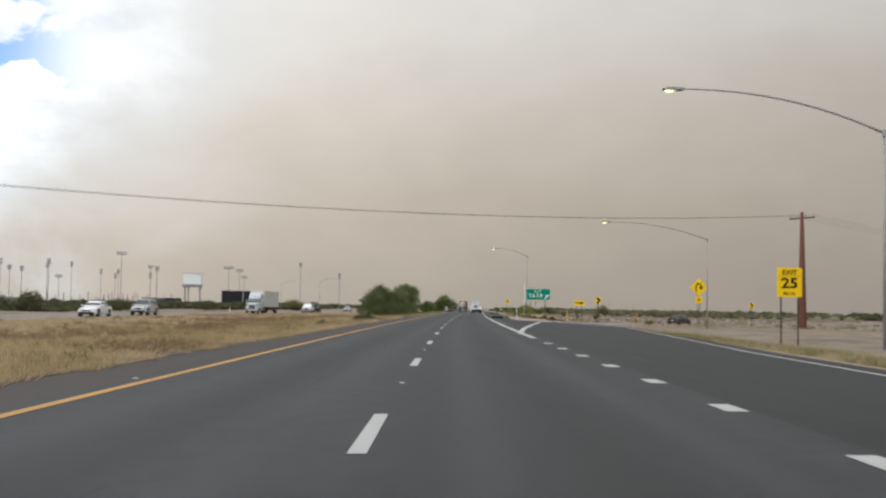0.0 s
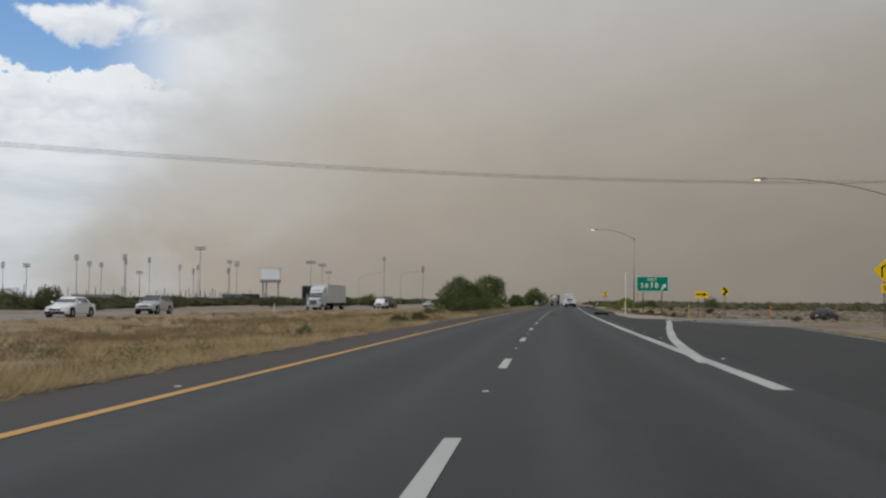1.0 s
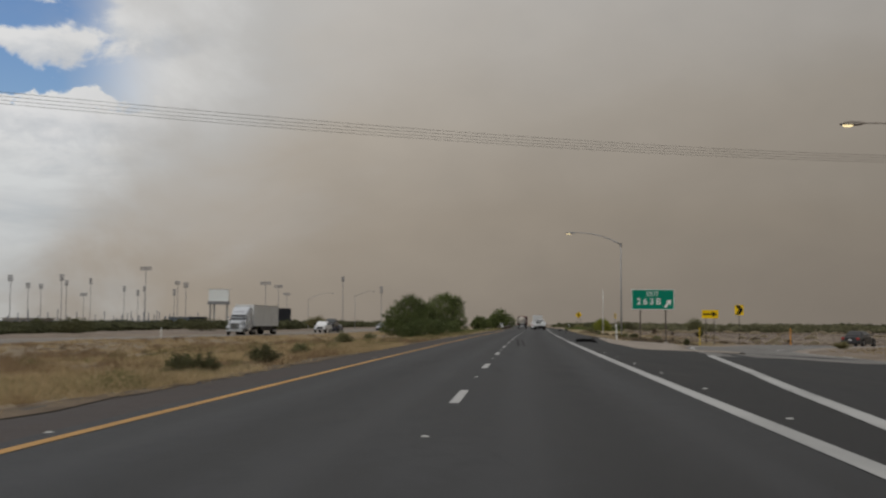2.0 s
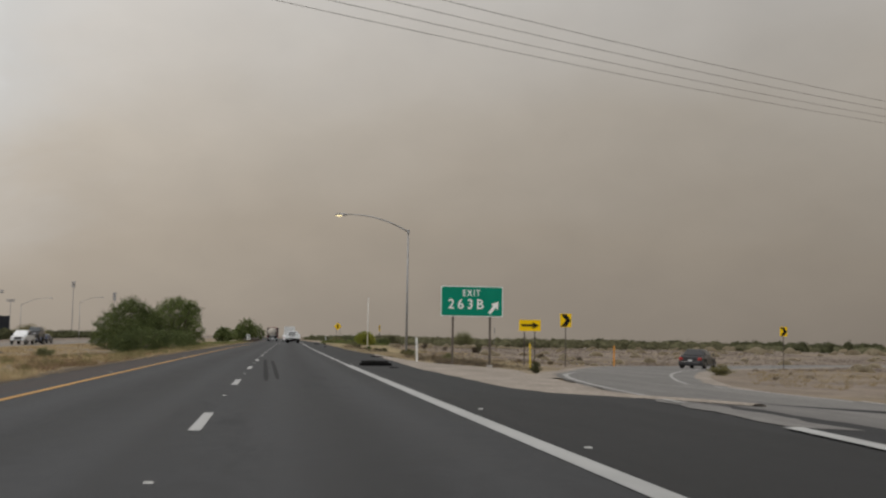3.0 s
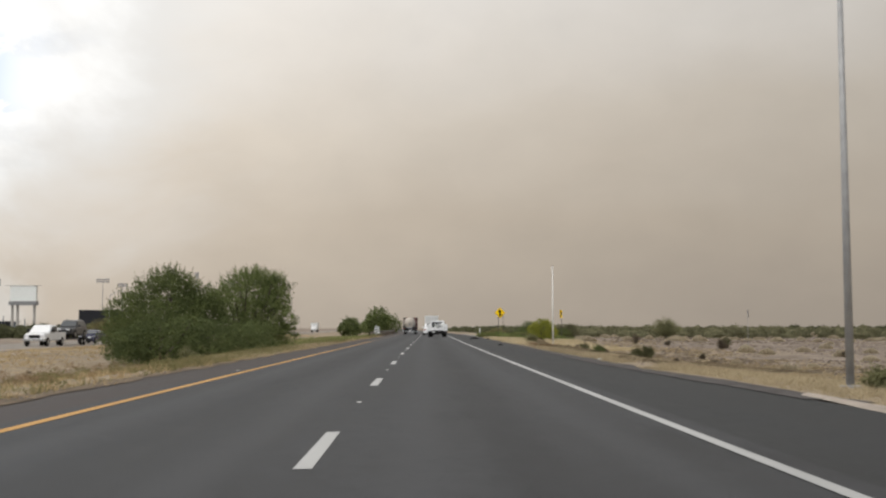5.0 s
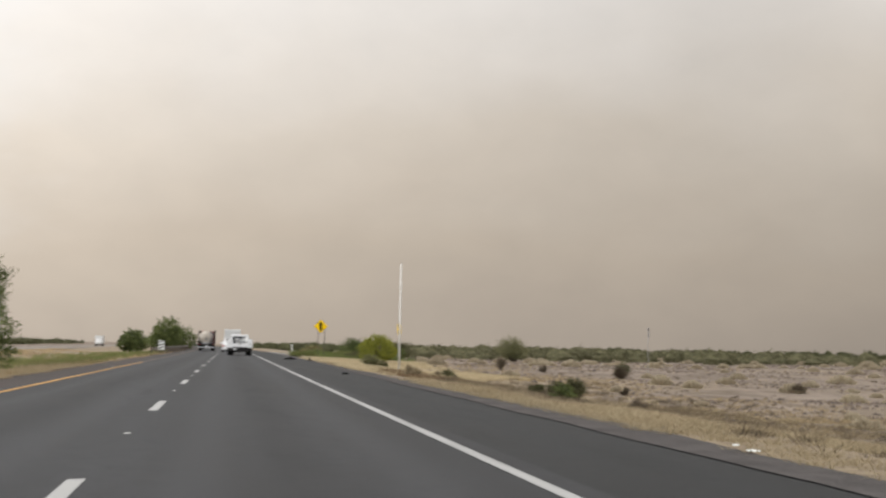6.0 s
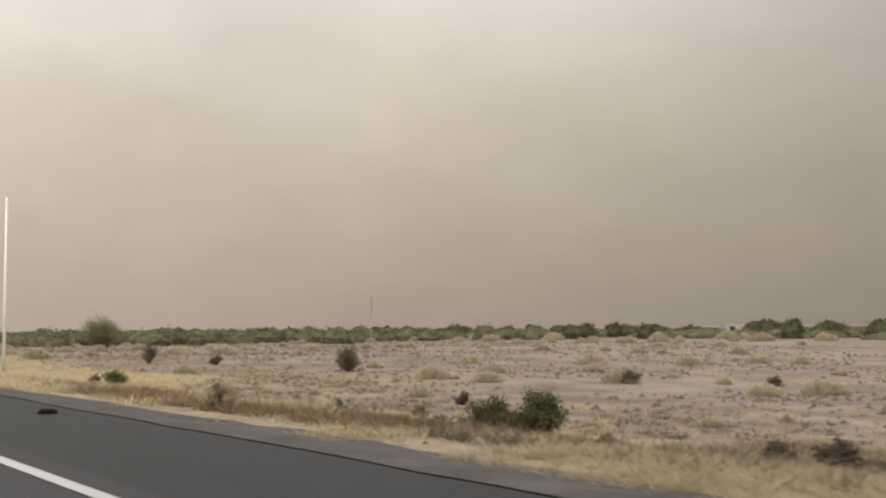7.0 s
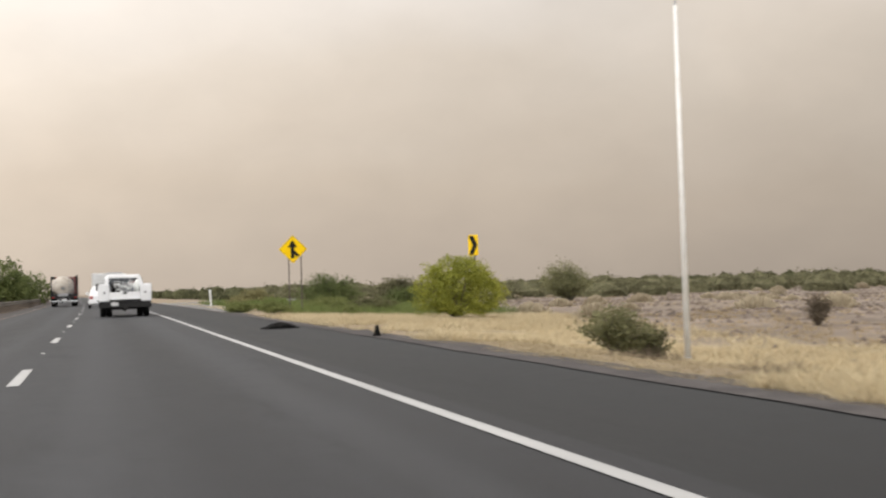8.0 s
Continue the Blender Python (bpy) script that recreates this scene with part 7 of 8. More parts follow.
# bushes: behind the merge sign
plant((
    (17.5, 262.0, 2.6, 0.8, "olive_leaf", "spreading green bush behind the verge"),
    (14.8, 272.0, 3.0, 0.8, "weed_green", "spreading green bush behind the verge"),
    (20.0, 281.0, 4.5, 2.2, "green_leaf", "tall dusty green bush"),
    (26.0, 285.0, 4.0, 1.9, "far_leaf", "tall dusty green bush"),
    (40.8, 289.5, 4.4, 3.1, "bush_leaf", "rounded dusty desert tree"),
    (15.5, 283.0, 3.0, 1.2, "weed", "yellow-green bush behind the verge"),
    (13.2, 262.5, 1.7, 0.6, "fresh_leaf", "low fresh yellow-green weed mound"),
    (15.6, 259.5, 1.6, 0.65, "fresh_leaf", "low fresh yellow-green weed mound"),
    (17.0, 268.0, 2.4, 0.8, "fresh_leaf", "low fresh yellow-green weed mound"),
    (12.6, 268.5, 1.8, 0.6, "fresh_leaf", "low fresh yellow-green weed mound"),
    (14.6, 254.6, 1.1, 0.45, "fresh_leaf", "low fresh yellow-green weed mound"),
    (19.8, 257.0, 1.8, 0.7, "fresh_leaf", "low fresh yellow-green weed mound"),
    (23.0, 274.0, 3.2, 1.3, "green_leaf", "tall dusty green bush"),
))


def tufts(name, places, blades, height, spread, mat, label, thin=0.009):
    """Grass tufts at (x, y, z, size), in one mesh."""
    p = np.array(places)
    base = np.repeat(p, blades, 0)
    m = len(base)
    a = RNG.uniform(0, 2 * pi, m)
    r = RNG.random(m) ** 0.7
    h = height * base[:, 3] * RNG.uniform(0.5, 1.15, m)
    foot = base[:, :3] + np.stack([np.cos(a) * r * spread * 0.35, np.sin(a) * r * spread * 0.35, np.full(m, -0.02)], 1)
    tip = foot + np.stack([np.cos(a) * r * spread * base[:, 3], np.sin(a) * r * spread * base[:, 3], h], 1)
    w = thin * (0.8 + 0.9 * RNG.random(m))
    turn = RNG.uniform(0, pi, m)
    side = np.stack([np.cos(turn) * w, np.sin(turn) * w, np.zeros(m)], 1)
    ob = quads_object(name, np.stack([foot - side, foot + side, tip], 1), mat)
    return tagged(ob, label, "grass", kind="stuff")


def scatter(n, u_lo, u_hi, y_lo, y_hi, dens, size=(0.6, 1.3), off=True):
    out = []
    while len(out) < n:
        u, y = RNG.uniform(u_lo, u_hi), RNG.uniform(y_lo, y_hi)
        x = (road(y) if off else 0) + u
        if off_ramp(x, y) < (5.4 if x > np.interp(y, (94, 118, 130), (11, 13.5, 17.6)) else 3.4):
            continue
        if dens(u, y, noise.noise((x * 0.13, y * 0.09, 2.0)), noise.noise((x * 0.6, y * 0.6, 4.0))) > RNG.random():
            out.append((x, y, rises(x, y), RNG.uniform(*size)))
    return out


tufts("dry_grass", scatter(20000, 6.5, 19, 201, 257, lambda u, y, a, b: (u > 11.2 or not 223 < y < 233.6) * (0.55 + a * 1.3 + b * 0.9) * (1 - max(0, (u - 13 - a * 6) / 4))), 12, 0.19, 0.26, M["straw_pale"], "pale golden dry grass along the outer verge", 0.0095)
tufts("dry_grass", scatter(1800, 7.0, 15, 257, 330, lambda u, y, a, b: 0.4 + a + b * 0.6), 12, 0.17, 0.26, M["straw_pale"], "pale dry grass behind the merge sign", 0.009)
tufts("dry_grass", scatter(11000, 6.3, 20, 162, 206, lambda u, y, a, b: (0.4 + a * 1.2 + b * 0.8) * (1 - max(0, (u - 14) / 7))), 15, 0.12, 0.25, M["straw_olive"], "low tan dry grass along the outer verge", 0.0065)
tufts("dry_grass", scatter(900, 18, 45, 105, 160, lambda u, y, a, b: 0.3 + a + b), 12, 0.18, 0.26, M["straw"], "tan dry grass on the ramp island", 0.008)
tufts("dry_grass", scatter(7000, 6.3, 9.5, 160, 262, lambda u, y, a, b: 0.35 + a * 0.8 + b * 0.8), 14, 0.075, 0.2, M["straw_olive"], "short trodden grass along the gravel edge", 0.006)
tufts("dry_grass", scatter(3000, 6.9, 9.8, 190, 224, lambda u, y, a, b: 0.55 + a * 0.5 + b * 0.8), 16, 0.11, 0.24, M["straw_olive"], "matted dry grass on the shoulder of the bank", 0.009)
tufts("brown_brush", scatter(1500, 7.2, 13.5, 198, 216, lambda u, y, a, b: 0.1 + max(0, b) * 1.4 + max(0, -a), (0.6, 1.6)), 20, 0.15, 0.27, M["rust_brush"], "low brown dead grass on the shoulder of the bank", 0.008)
tufts("green_weeds", scatter(160, 7.4, 12.5, 196, 214, lambda u, y, a, b: max(0, b - 0.15) * 2, (0.6, 1.4)), 22, 0.2, 0.24, M["olive_leaf"], "small olive weeds in the matted grass", 0.008)
tufts("dry_grass", scatter(3800, 6.9, 16, 128, 166, lambda u, y, a, b: (0.5 + a + b * 0.6) * (u > 6.9) * (0.3 if y < 147 else 1.0)), 12, 0.14, 0.24, M["straw_olive"], "dry tan grass round the street lamp", 0.007)
tufts("dry_grass", scatter(17000, -30, -5.7, -20, 110, lambda u, y, a, b: 0.5 + a * 1.2 + b * 0.8), 15, 0.17, 0.28, M["straw_gold"], "dry golden grass in the median", 0.0075)
tufts("dry_grass", scatter(6000, -12, -5.8, 8, 110, lambda u, y, a, b: 0.25 + a + b, (0.7, 1.5)), 18, 0.22, 0.3, M["straw_gold"], "taller golden grass clumps beside the median shoulder", 0.0075)
tufts("dry_grass", scatter(18000, -30, -5.8, 110, 330, lambda u, y, a, b: 0.42 + a * 1.2 + b * 0.7), 8, 0.17, 0.26, M["straw_gold"], "dry golden grass in the far part of the median", 0.014)
tufts("dry_grass", scatter(6000, 12, 27, 165, 250, lambda u, y, a, b: (0.35 + a + b * 0.7) * (1 - max(0, (u - 18) / 10))), 12, 0.13, 0.24, M["straw"], "thin low dry grass on the bank", 0.007)
tufts("dry_grass", scatter(2200, 20, 60, 170, 330, lambda u, y, a, b: 0.04 + max(0, a) * 0.7 + max(0, b - 0.25)), 7, 0.16, 0.2, M["straw"], "sparse dry grass on the bare gravel")
tufts("dry_grass", scatter(2200, 9.5, 15, 18, 92, lambda u, y, a, b: (u > 9.6 + max(0, y - 15) * 0.05) * (0.6 + a + b * 0.5)), 12, 0.2, 0.22, M["straw_olive"], "tan dry grass beside the exit lane", 0.007)
tufts("green_weeds", scatter(900, 9.5, 13, 18, 92, lambda u, y, a, b: (u > 9.6 + max(0, y - 15) * 0.05) * (0.3 + a + b)), 14, 0.24, 0.24, M["weed"], "olive weeds beside the exit lane", 0.007)
tufts("green_weeds", scatter(5200, -16, -6.1, 0, 330, lambda u, y, a, b: (max(0, a - 0.06) * 2.0 + max(0, b - 0.25)) * (1 if u > -11 else 0.35)), 16, 0.25, 0.26, M["weed"], "low yellow-green weeds along the median shoulder", 0.008)
tufts("green_weeds", scatter(2200, -17, -6.3, 212, 330, lambda u, y, a, b: 0.5 + a + b * 0.6), 12, 0.28, 0.26, M["weed"], "yellow-green weeds past the mesquite trees", 0.012)
tufts("green_weeds", scatter(2600, -19, -7.0, 216, 320, lambda u, y, a, b: 0.45 + a + b * 0.6), 12, 0.3, 0.3, M["weed_green"], "fresh green weeds past the mesquite trees", 0.013)
tufts("dry_grass", scatter(700, -8.2, -5.8, 172, 214, lambda u, y, a, b: 0.5 + b), 22, 0.2, 0.3, M["straw_olive"], "tall pale grass at the foot of the mesquite trees", 0.006)
tufts("brown_brush", scatter(1500, -29, -6.6, 0, 190, lambda u, y, a, b: max(0, -a - 0.05) * 1.5 + max(0, -b - 0.2), (0.6, 1.6)), 24, 0.17, 0.34, M["rust_brush"], "low rust-brown dead brush in the median", 0.007)
tufts("brown_brush", scatter(1700, -20, -6.0, 0, 130, lambda u, y, a, b: max(0, b - 0.12) * 2.2 + max(0, -a - 0.1), (0.8, 1.8)), 26, 0.22, 0.3, M["rust_brush"], "taller rust-brown brush beside the median shoulder", 0.007)
tufts("brown_brush", scatter(420, 7.4, 12.5, 130, 146, lambda u, y, a, b: 0.25 + b, (0.7, 1.6)), 22, 0.2, 0.26, M["brush_leaf"], "brown dead grass round the foot of the exit sign", 0.006)
tufts("brown_brush", scatter(1700, 7.5, 24, 168, 230, lambda u, y, a, b: max(0, -a) + max(0, -b - 0.15), (0.6, 1.5)), 18, 0.16, 0.26, M["brush_leaf"], "low brown dead brush on the bank", 0.007)
tufts("brown_brush", scatter(1500, 7.6, 18, 183, 200, lambda u, y, a, b: 0.25 + max(0, b) + max(0, a), (0.6, 1.5)), 20, 0.15, 0.28, M["brush_leaf"], "dark brown dead brush low on the bank", 0.006)
tufts("green_weeds", scatter(2600, 8.3, 17, 254, 305, lambda u, y, a, b: 0.55 + a + b * 0.4), 14, 0.45, 0.3, M["weed_green"], "tall green weeds behind the merge sign", 0.011)


def litter(x, y, w, l, turn, label):
    """A crumpled scrap lying on the verge."""
    bm = bmesh.new()
    bmesh.ops.create_grid(bm, x_segments=5, y_segments=5, size=0.5)
    for v in bm.verts:
        n = noise.noise((v.co.x * 4 + x, v.co.y * 4 + y, 1.0))
        v.co = Vector((v.co.x * w * (1 + 0.3 * n), v.co.y * l, 0.03 + 0.03 * n))
    bmesh.ops.solidify(bm, geom=list(bm.faces), thickness=0.006)
    ob = part("paper_scrap", bm, M["sign_white"])
    ob.matrix_world = pose(x, y, gz(x, y) + 0.02, 0, 0, turn)
    return tagged(ob, label, "litter", "scraps of litter")


litter(9.0, 171.8, 0.1, 0.14, 20, "crumpled white paper scrap on the gravel verge")
litter(9.15, 172.5, 0.06, 0.08, 70, "small white paper scrap on the gravel verge")


def hummocks(name, spots, mat, label):
    """Rounded grass hummocks: short blades on low domes, in one mesh."""
    out = []
    for x, y, z, s in spots:
        n = int(90 + 130 * s)
        a, r = RNG.uniform(0, 2 * pi, n), RNG.random(n) ** 0.5
        wide = s * RNG.uniform(0.7, 1.1)
        top = s * 0.6 * (1 - r * r) + 0.05
        foot = np.stack([x + np.cos(a) * r * wide, y + np.sin(a) * r * wide, z + top * 0.5 - 0.1], 1)
        up = np.stack([np.cos(a) * r * 0.2, np.sin(a) * r * 0.2, top * 0.6 + 0.12 * RNG.random(n)], 1)
        turn = RNG.uniform(0, pi, n)
        side = np.stack([np.cos(turn), np.sin(turn), np.zeros(n)], 1) * (0.05 + 0.03 * s)
        out.append(np.stack([foot - side, foot + side, foot + up + side * 0.6, foot + up - side * 0.6], 1))
    return tagged(quads_object(name, np.concatenate(out), mat), label, "grass", kind="stuff")


hummocks("hummock_grass", scatter(210, 86, 124, 120, 560, lambda u, y, a, b: max(0, b - 0.12) * 2.2 + max(0, a - 0.15), (0.6, 1.8)), M["hummock"], "cream-coloured grass hummocks before the far scrub")
hummocks("hummock_grass", scatter(260, 17, 92, 160, 420, lambda u, y, a, b: max(0, b - 0.1) * 1.6, (0.25, 0.95)), M["hummock"], "scattered grass hummocks on the desert flat")


def dome(w, h, turn):
    """The dense inside of a clump as a lumpy dome."""
    a = np.linspace(0, 2 * pi, 9)[:-1] + turn
    rings = []
    for r, z in ((1.0, -0.1), (0.95, 0.4), (0.62, 0.8), (0.12, 0.97)):
        j = RNG.uniform(0.78, 1.15, 8)
        rings.append(np.stack([np.cos(a) * r * w * j, np.sin(a) * r * w * j, h * z * RNG.uniform(0.82, 1.1, 8)], 1))
    q = []
    for lo, hi in zip(rings, rings[1:]):
        q.append(np.stack([lo, np.roll(lo, -1, 0), hi], 1))
        q.append(np.stack([np.roll(lo, -1, 0), np.roll(hi, -1, 0), hi], 1))
    return np.concatenate(q)


def scrub_belt(name, spots, mat, label, per=70, leaf=0.15, core=0.8):
    """A far belt of scrub as many leafy clumps in one mesh; spots are (x, y, width, height)."""
    out = []
    for x, y, w, h in spots:
        z = rises(x, y) if abs(x) < 200 else -0.7
        foot = np.array([x, y, z - 0.05])
        if core:
            out.append(dome(w * 0.5 * core, h * core, RNG.uniform(0, 1)) + foot)
        d = RNG.normal(size=(per, 3))
        d[:, 2] = np.abs(d[:, 2])
        d /= np.linalg.norm(d, axis=1)[:, None]
        lump = 1 + 0.15 * np.sin(d[:, 0] * 6 + x) * np.sin(d[:, 1] * 5 + y) + 0.1 * np.sin(d[:, 0] * 13 + d[:, 2] * 9 + x)
        c = d * np.array([w * 0.5, w * 0.5, h * 0.92]) * (lump * RNG.uniform(0.55 if core < 0.1 else 0.62, 0.92 if core < 0.1 else 0.86, per))[:, None]
        a = RNG.normal(size=(per, 3))
        a *= (leaf * RNG.uniform(0.5, 1.2, per) / np.linalg.norm(a, axis=1))[:, None]
        b = np.cross(a, RNG.normal(size=(per, 3)))
        b *= (leaf * RNG.uniform(0.4, 0.9, per) / np.linalg.norm(b, axis=1))[:, None]
        out.append(np.stack([c - a, c + b, c + a - b], 1) + foot)
    return tagged(quads_object(name, np.concatenate(out), mat), label, "scrub", kind="stuff")


def belt(n, x_at, depth, y_lo, y_hi, w, h):
    out = []
    for _ in range(n):
        y = RNG.uniform(y_lo, y_hi)
        out.append((x_at(y) + RNG.random() ** 1.5 * depth, y, RNG.uniform(*w), RNG.uniform(*h)))
    return out


scrub_belt("far_scrub", belt(1350, lambda y: 122 + 0.02 * (y - 250), 160, 60, 620, (4, 11), (0.7, 1.7)), M["far_leaf"], "belt of dusty grey-green scrub across the desert", 180, 0.17, 0.78)
scrub_belt("far_scrub", belt(210, lambda y: 116, 120, 80, 600, (3, 8), (2.0, 3.5)), M["far_green"], "taller dark bushes rising out of the scrub", 600, 0.17, 0.78)
scrub_belt("far_scrub", belt(700, lambda y: 24 + (y - 300) * 0.12, 90, 300, 620, (3, 7), (1.4, 3.0)), M["far_leaf"], "dusty green scrub beyond the next ramp", 190, 0.2, 0.76)
scrub_belt("far_scrub", belt(900, lambda y: -62 - (y - 150) * 0.1, -70, 60, 480, (4, 9), (1.1, 2.4)), M["far_green"], "dark scrub beyond the far carriageway", 170, 0.2, 0.76)
scrub_belt("far_scrub", belt(260, lambda y: -52 - (y - 300) * 0.05, -60, 300, 560, (3, 7), (1.5, 3.4)), M["far_green"], "green scrub beyond the far carriageway", 170, 0.22, 0.76)
scrub_belt("far_scrub", belt(420, lambda y: -56 - (y - 470) * 0.04, -150, 470, 1000, (4, 11), (1.6, 4.2)), M["far_green"], "distant dark scrub beyond the far carriageway", 150, 0.26, 0.65)
scrub_belt("far_scrub", belt(170, lambda y: road(y) + 17, 34, 335, 600, (2.5, 5), (1.2, 2.8)), M["far_green"], "green scrub beside the carriageway far ahead", 170, 0.2, 0.76)
scrub_belt("desert_brush", [(x, y, s * 0.9, s * 0.5) for x, y, z, s in scatter(420, 20, 120, 120, 420, lambda u, y, a, b: 0.25 + 0.5 * max(0, b), (0.25, 0.8))], M["brush_leaf"], "scattered small brown brush on the gravel flat", 110, 0.035, 0.0)
scrub_belt("desert_brush", [(x, y, s * 0.9, s * 0.5) for x, y, z, s in scatter(160, -29, -8.5, 0, 300, lambda u, y, a, b: 0.4, (0.3, 0.75))], M["brush_leaf"], "scattered small brown brush in the median", 110, 0.035, 0.0)

scrub_belt("median_weeds", [(x, y, s, s * 0.5) for x, y, z, s in scatter(150, -14, -6.4, 8, 190, lambda u, y, a, b: 0.2 + max(0, b) + max(0, a), (0.45, 1.15))], M["weed"], "rounded olive weed mounds in the grassy median", 240, 0.035, 0.0)
scrub_belt("median_weeds", [(x, y, s, s * 0.4) for x, y, z, s in scatter(210, -28, -6.6, 8, 170, lambda u, y, a, b: 0.2 + max(0, -b), (0.4, 1.2))], M["rust_brush"], "low rust-brown dead weed mounds in the median", 200, 0.035, 0.0)


def stones(name, spots, label):
    verts, faces = [], []
    for x, y, z, s in spots:
        k = len(verts)
        pts = [(1, 0, 0), (0.3, 0.9, 0), (-0.8, 0.6, 0), (-0.8, -0.6, 0), (0.3, -0.9, 0), (0.1, 0.1, 0.7)]
        a = RNG.uniform(0, 2 * pi)
        for px, py, pz in pts:
            j = RNG.uniform(0.6, 1.3)
            verts.append((x + s * j * (px * cos(a) - py * sin(a)), y + s * j * (px * sin(a) + py * cos(a)), z - 0.02 + pz * s * j))
        faces += [(k + i, k + (i + 1) % 5, k + 5) for i in range(5)]
    return tagged(obj(name, verts, faces, M["stone"]), label, "stones", kind="stuff")


stones("desert_stones", [s for s in scatter(16000, 13, 85, 165, 330, lambda u, y, a, b: 0.3 + a + 0.7 * b, (0.03, 0.2))], "brown stones strewn over the gravel flat")
stones("desert_stones", [s for s in scatter(1600, 6.3, 13, 100, 300, lambda u, y, a, b: 0.4, (0.02, 0.07))], "small stones along the outer verge")
stones("sand_stones", [s for s in scatter(420, 5.7, 9.2, 98, 130, lambda u, y, a, b: 0.3 + b, (0.02, 0.07))], "dark scraps and stones lying on the drifted sand")
stones("verge_stones", [s for s in scatter(700, -6.6, -5.75, -10, 260, lambda u, y, a, b: 0.3 + b, (0.02, 0.08))], "small pale stones along the median shoulder")


# ---------------------------------------------------------------- ballpark beyond the far carriageway
def floodlight(x, y, top, w):
    base = -1.0
    s = thing("floodlight_mast", pose(x, y, base), "tall slim floodlight mast of the ballpark", "floodlight", "ballpark floodlights")
    h = top - base
    part("mast", tube(bmesh.new(), [(0, 0, 0), (0, 0, h)], [0.19 if w > 1.5 else 0.13, 0.12 if w > 1.5 else 0.09], 8), M["floodlight"], s)
    rows = 2 if w > 2.4 else 3
    bm = bmesh.new()
    for k in range(rows):
        boxes(bm, (-w / 2, w / 2, -0.1, 0.1, h - 0.15 - 0.9 * k, h - 0.02 - 0.9 * k))
    part("crossbar_frame", bm, M["floodlight"], s)
    count = max(2, round(w / 0.8))
    for k in range(rows):
        for i in range(count):
            px = -w / 2 + w * (i + 0.5) / count
            part("lamp", boxes(bmesh.new(), (px - 0.3, px + 0.3, -0.4, 0.1, h - 0.3 - 0.9 * k, h + 0.3 - 0.9 * k), bevel=0.08), M["floodlight"], s)


FLOODS = [(-213.1, 420.0, 14.8, 1.5), (-208.1, 430.0, 14.5, 3.1), (-195.7, 450.0, 19.1, 2.1), (-219.7, 520.0, 18.6, 2.1), (-213.6, 520.0, 18.1, 2.1), (-170.8, 440.0, 19.0, 2.0), (-193.5, 500.0, 19.1, 1.8), (-174.8, 480.0, 19.2, 1.2), (-209.2, 560.0, 15.0, 3.8), (-167.4, 500.0, 16.6, 1.3), (-154.4, 480.0, 14.2, 1.2), (-155.9, 494.0, 24.8, 5.1), (-165.1, 520.0, 17.2, 1.3), (-143.6, 500.0, 18.8, 2.6), (-145.8, 520.0, 19.0, 2.4), (-132.7, 460.0, 14.0, 1.2), (-118.2, 561.5, 21.0, 5.5), (-120.3, 602.3, 20.8, 4.4), (-138.0, 712.7, 19.6, 4.6), (-78.1, 550.5, 23.2, 1.9), (-44.5, 420.0, 14.0, 0.9)]
for x, d, top, w in FLOODS:
    floodlight(x, 26.8 + d, top, max(1.0, w))


def scoreboard():
    s = thing("scoreboard", pose(-108.5, 464, -1.0), "white scoreboard seen from behind on steel legs", "scoreboard")
    part("board", box(-3.8, 3.8, -0.6, 0.6, 10.1, 14.6, bevel=0.05), M["sign_white"], s)
    part("catwalk", box(-4.0, 4.0, -1.2, 1.2, 8.9, 10.05, bevel=0.03), M["grey_gear"], s, "dark grey steel base")
    for x in (-3.2, -1.7, 3.2):
        part("leg", box(x - 0.32, x + 0.32, -0.3, 0.3, -0.2, 8.95), M["concrete"], s)
    part("top_lamp_bar", box(-5.2, 5.4, -0.8, -0.7, 14.65, 14.75), M["galv"], s)


scoreboard()


def backdrop_screen():
    s = thing("batters_screen", pose(-99.1, 517, -1.0, 0, 0, 36), "large black batter's screen on posts", "screen")
    part("panel", box(-8.4, 8.4, -0.15, 0.15, 0.4, 8.3, bevel=0.03), M["screen_black"], s)
    for k in range(7):
        part("post", box(-8.2 + k * 2.73 - 0.12, -8.2 + k * 2.73 + 0.12, 0.15, 0.45, -0.2, 8.4), M["screen_black"], s)
    part("white_mast", tube(bmesh.new(), [(1.0, -3, 0), (1.0, -3, 8.2)], 0.12, 8), M["white_post"], s)


backdrop_screen()


def low_building(x, y, w, d, h, mat, label, roof=True, turn=0):
    s = thing("building", pose(x, y, -1.0, 0, 0, turn), label, "building", "ballpark buildings")
    part("wall", box(-w / 2, w / 2, -d / 2, d / 2, -0.2, h), mat, s)
    if roof:
        part("roof", box(-w / 2 - 0.5, w / 2 + 0.5, -d / 2 - 0.5, d / 2 + 0.5, h, h + 0.35, bevel=0.05), M["concrete"], s)
    n = max(2, int(w / 3))
    for k in range(n):
        px = -w / 2 + w * (k + 0.5) / n
        part("window", box(px - 0.6, px + 0.6, -d / 2 - 0.05, -d / 2 + 0.02, h * 0.35, h * 0.75), M["glass"], s)


low_building(-176, 450, 16, 8, 3.2, M["building"], "low tan ballpark building with a flat roof")
low_building(-200, 405, 8, 6, 4.5, M["building"], "small tan ballpark building")
low_building(-222, 395, 14, 8, 5.2, M["building"], "low tan building behind scrub")
low_building(-137, 520, 14, 8, 4.2, M["blue_steel"], "low blue-grey stand beside the ball fields")
low_building(212, 345, 13, 6, 2.3, M["building"], "low pale building far across the desert", False, -40)
low_building(-118, 470, 6, 4, 4.2, M["screen_black"], "small black shed beside the scoreboard", False)


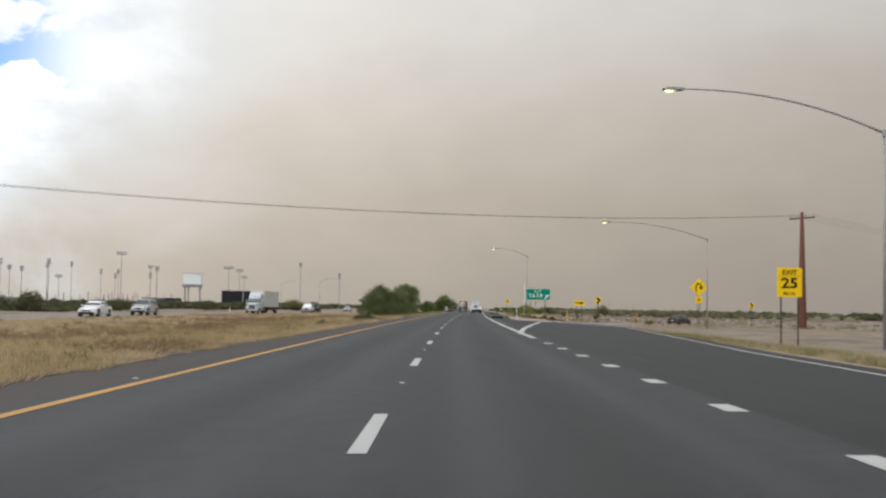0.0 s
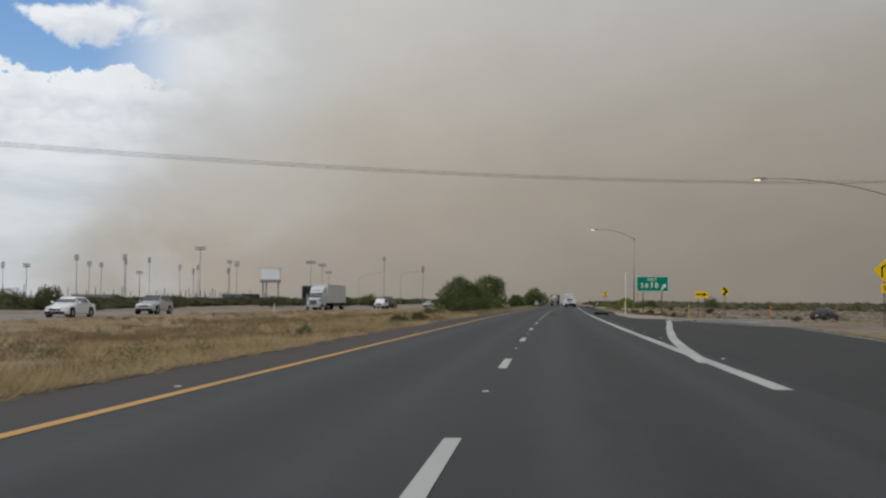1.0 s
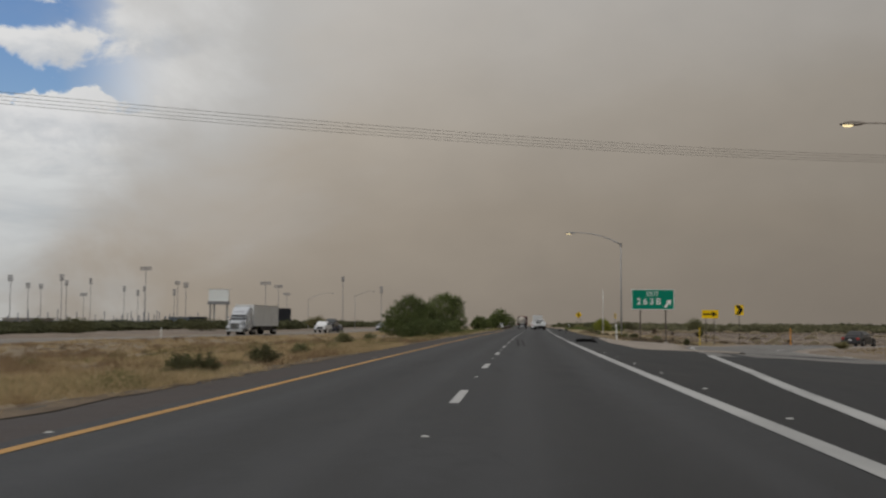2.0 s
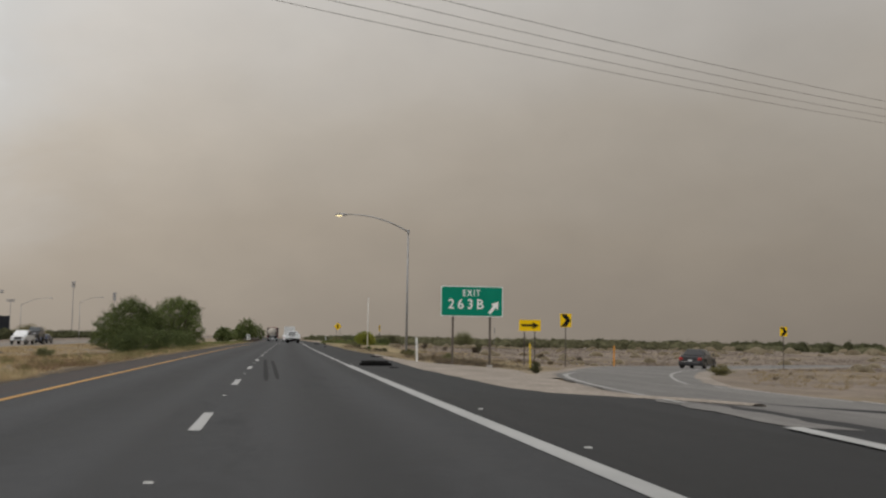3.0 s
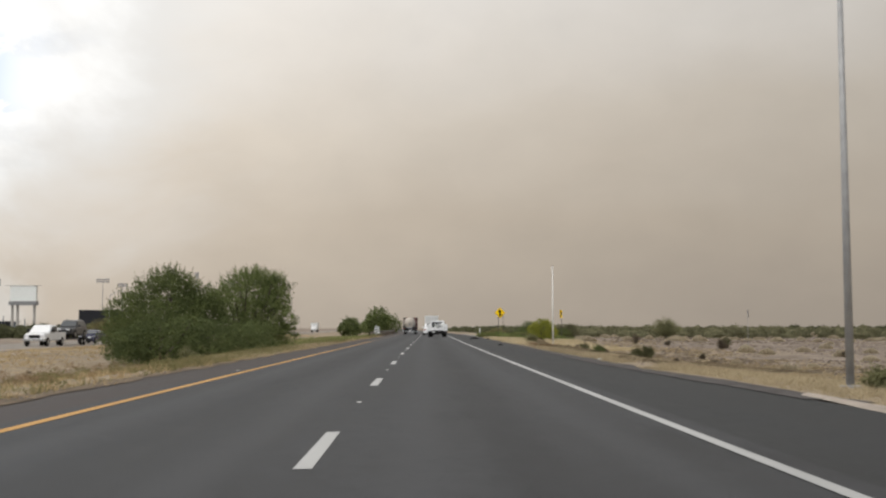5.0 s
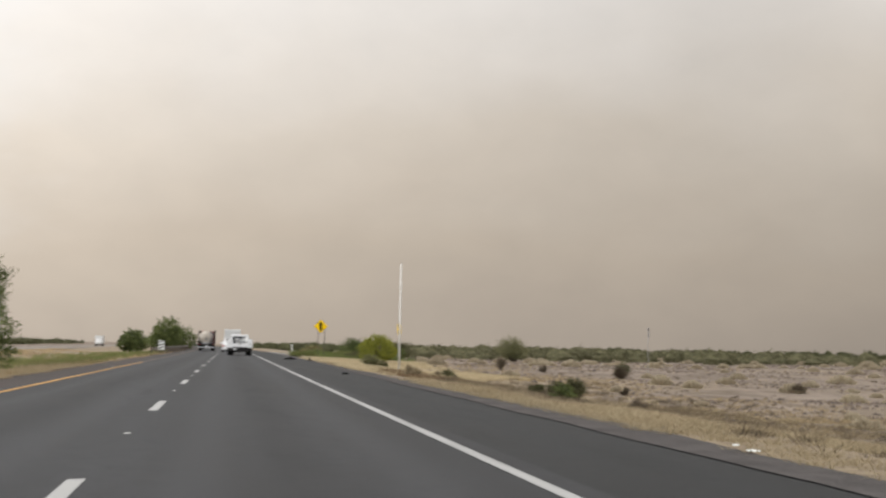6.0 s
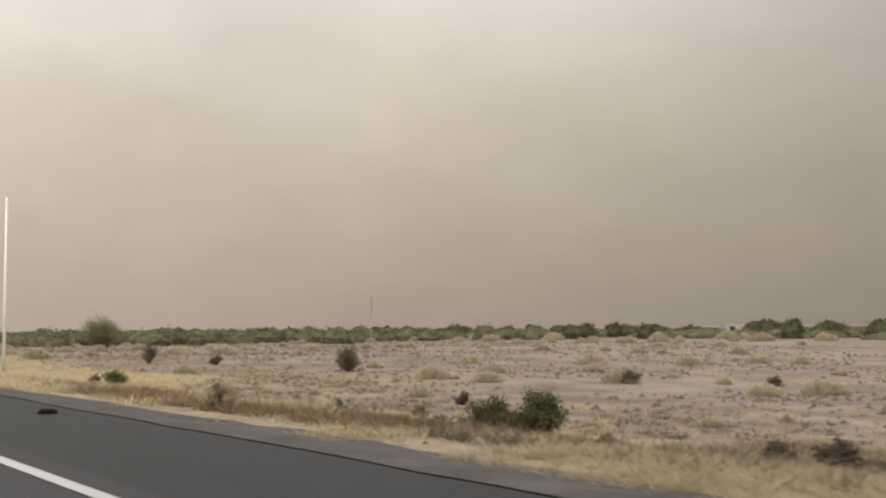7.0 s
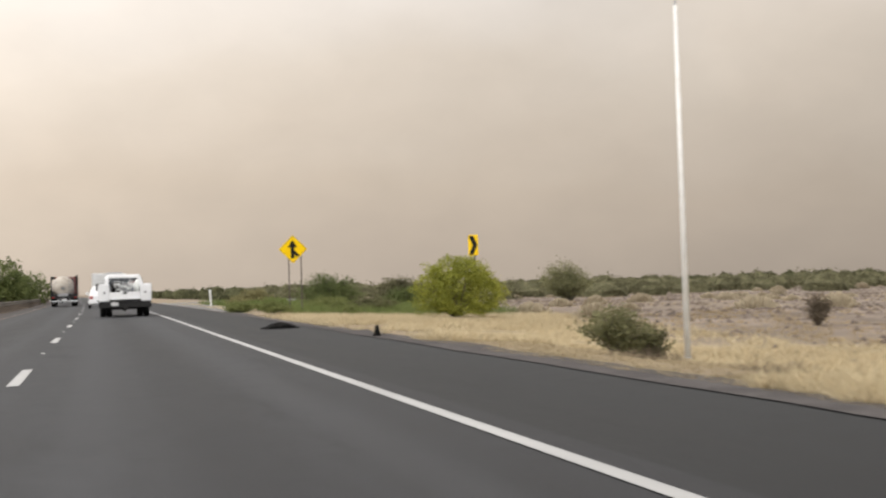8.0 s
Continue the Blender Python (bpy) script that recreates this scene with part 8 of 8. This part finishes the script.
def field_fence(x0, y0, x1, y1, n, h, mat):
    s = thing("field_fence", pose(0, 0, -1.0), "row of tall steel posts with netting at the ball fields", "fence", "ballpark fences")
    for k in range(n + 1):
        t = k / n
        x, y = x0 + (x1 - x0) * t, y0 + (y1 - y0) * t
        hh = h * (0.65 + 0.5 * ((k * 37) % 11) / 11)
        part("fence_post", tube(bmesh.new(), [(x, y, -0.2), (x, y, hh)], 0.16, 6), mat, s)
    part("rail", boxes(bmesh.new(), *[(x0 + (x1 - x0) * k / n - 0.1, x0 + (x1 - x0) * (k + 1) / n + 0.1, y0 + (y1 - y0) * (k + 0.5) / n - 0.1, y0 + (y1 - y0) * (k + 0.5) / n + 0.1, 2.4, 2.55) for k in range(n)]), mat, s)


field_fence(-186, 430, -120, 500, 26, 6.0, M["blue_steel"])
field_fence(-205, 420, -182, 430, 10, 6.5, M["screen_black"])
field_fence(-150, 470, -128, 480, 12, 5.5, M["blue_steel"])


# guard rail by the bridge ahead
def guard_rail():
    s = thing("guard_rail", pose(0, 0, 0), "dull brown steel guard rail on timber posts along the median", "guard rail")
    v, f = [], []
    ys = axis_steps([(272, 420, 2)])
    prof = [(0.0, 0.45), (0.05, 0.5), (0.0, 0.58), (0.05, 0.66), (0.0, 0.74)]
    for y in ys:
        end = max(0, (290 - y) / 18) ** 2 * 1.2
        for dx, z in prof:
            v.append((road(y) - 5.75 - end + dx, y, z - end * 0.1))
    k = len(prof)
    for i in range(len(ys) - 1):
        for j in range(k - 1):
            p = i * k + j
            f.append((p, p + 1, p + k + 1, p + k))
    obj("beam", v, f, M["weathered_rail"], s)
    for i in range(0, len(ys), 1):
        y = ys[i]
        end = max(0, (290 - y) / 18) ** 2 * 1.2
        x = road(y) - 5.83 - end
        part("post", box(x - 0.09, x + 0.07, y - 0.08, y + 0.08, -0.2, 0.74 - end * 0.1), M["bark"], s)


guard_rail()


def object_marker():
    x, y = road(272) - 6.1, 271.0
    s = thing("object_marker", pose(x, y, 0.0 + gz(x, y)), "black and white striped object marker before the guard rail", "sign")
    plate(s, rounded(0.62, 0.92, 0.02), 0.92, M["sign_white"])
    for k in range(3):
        figure(s, [(-0.3, -0.06), (0.3, 0.16), (0.3, 0.30), (-0.3, 0.08)], 0, 0.55 + 0.29 * k, M["sign_black"], name="stripe")
    steel_post(s, 0, -0.2, 1.3)


object_marker()
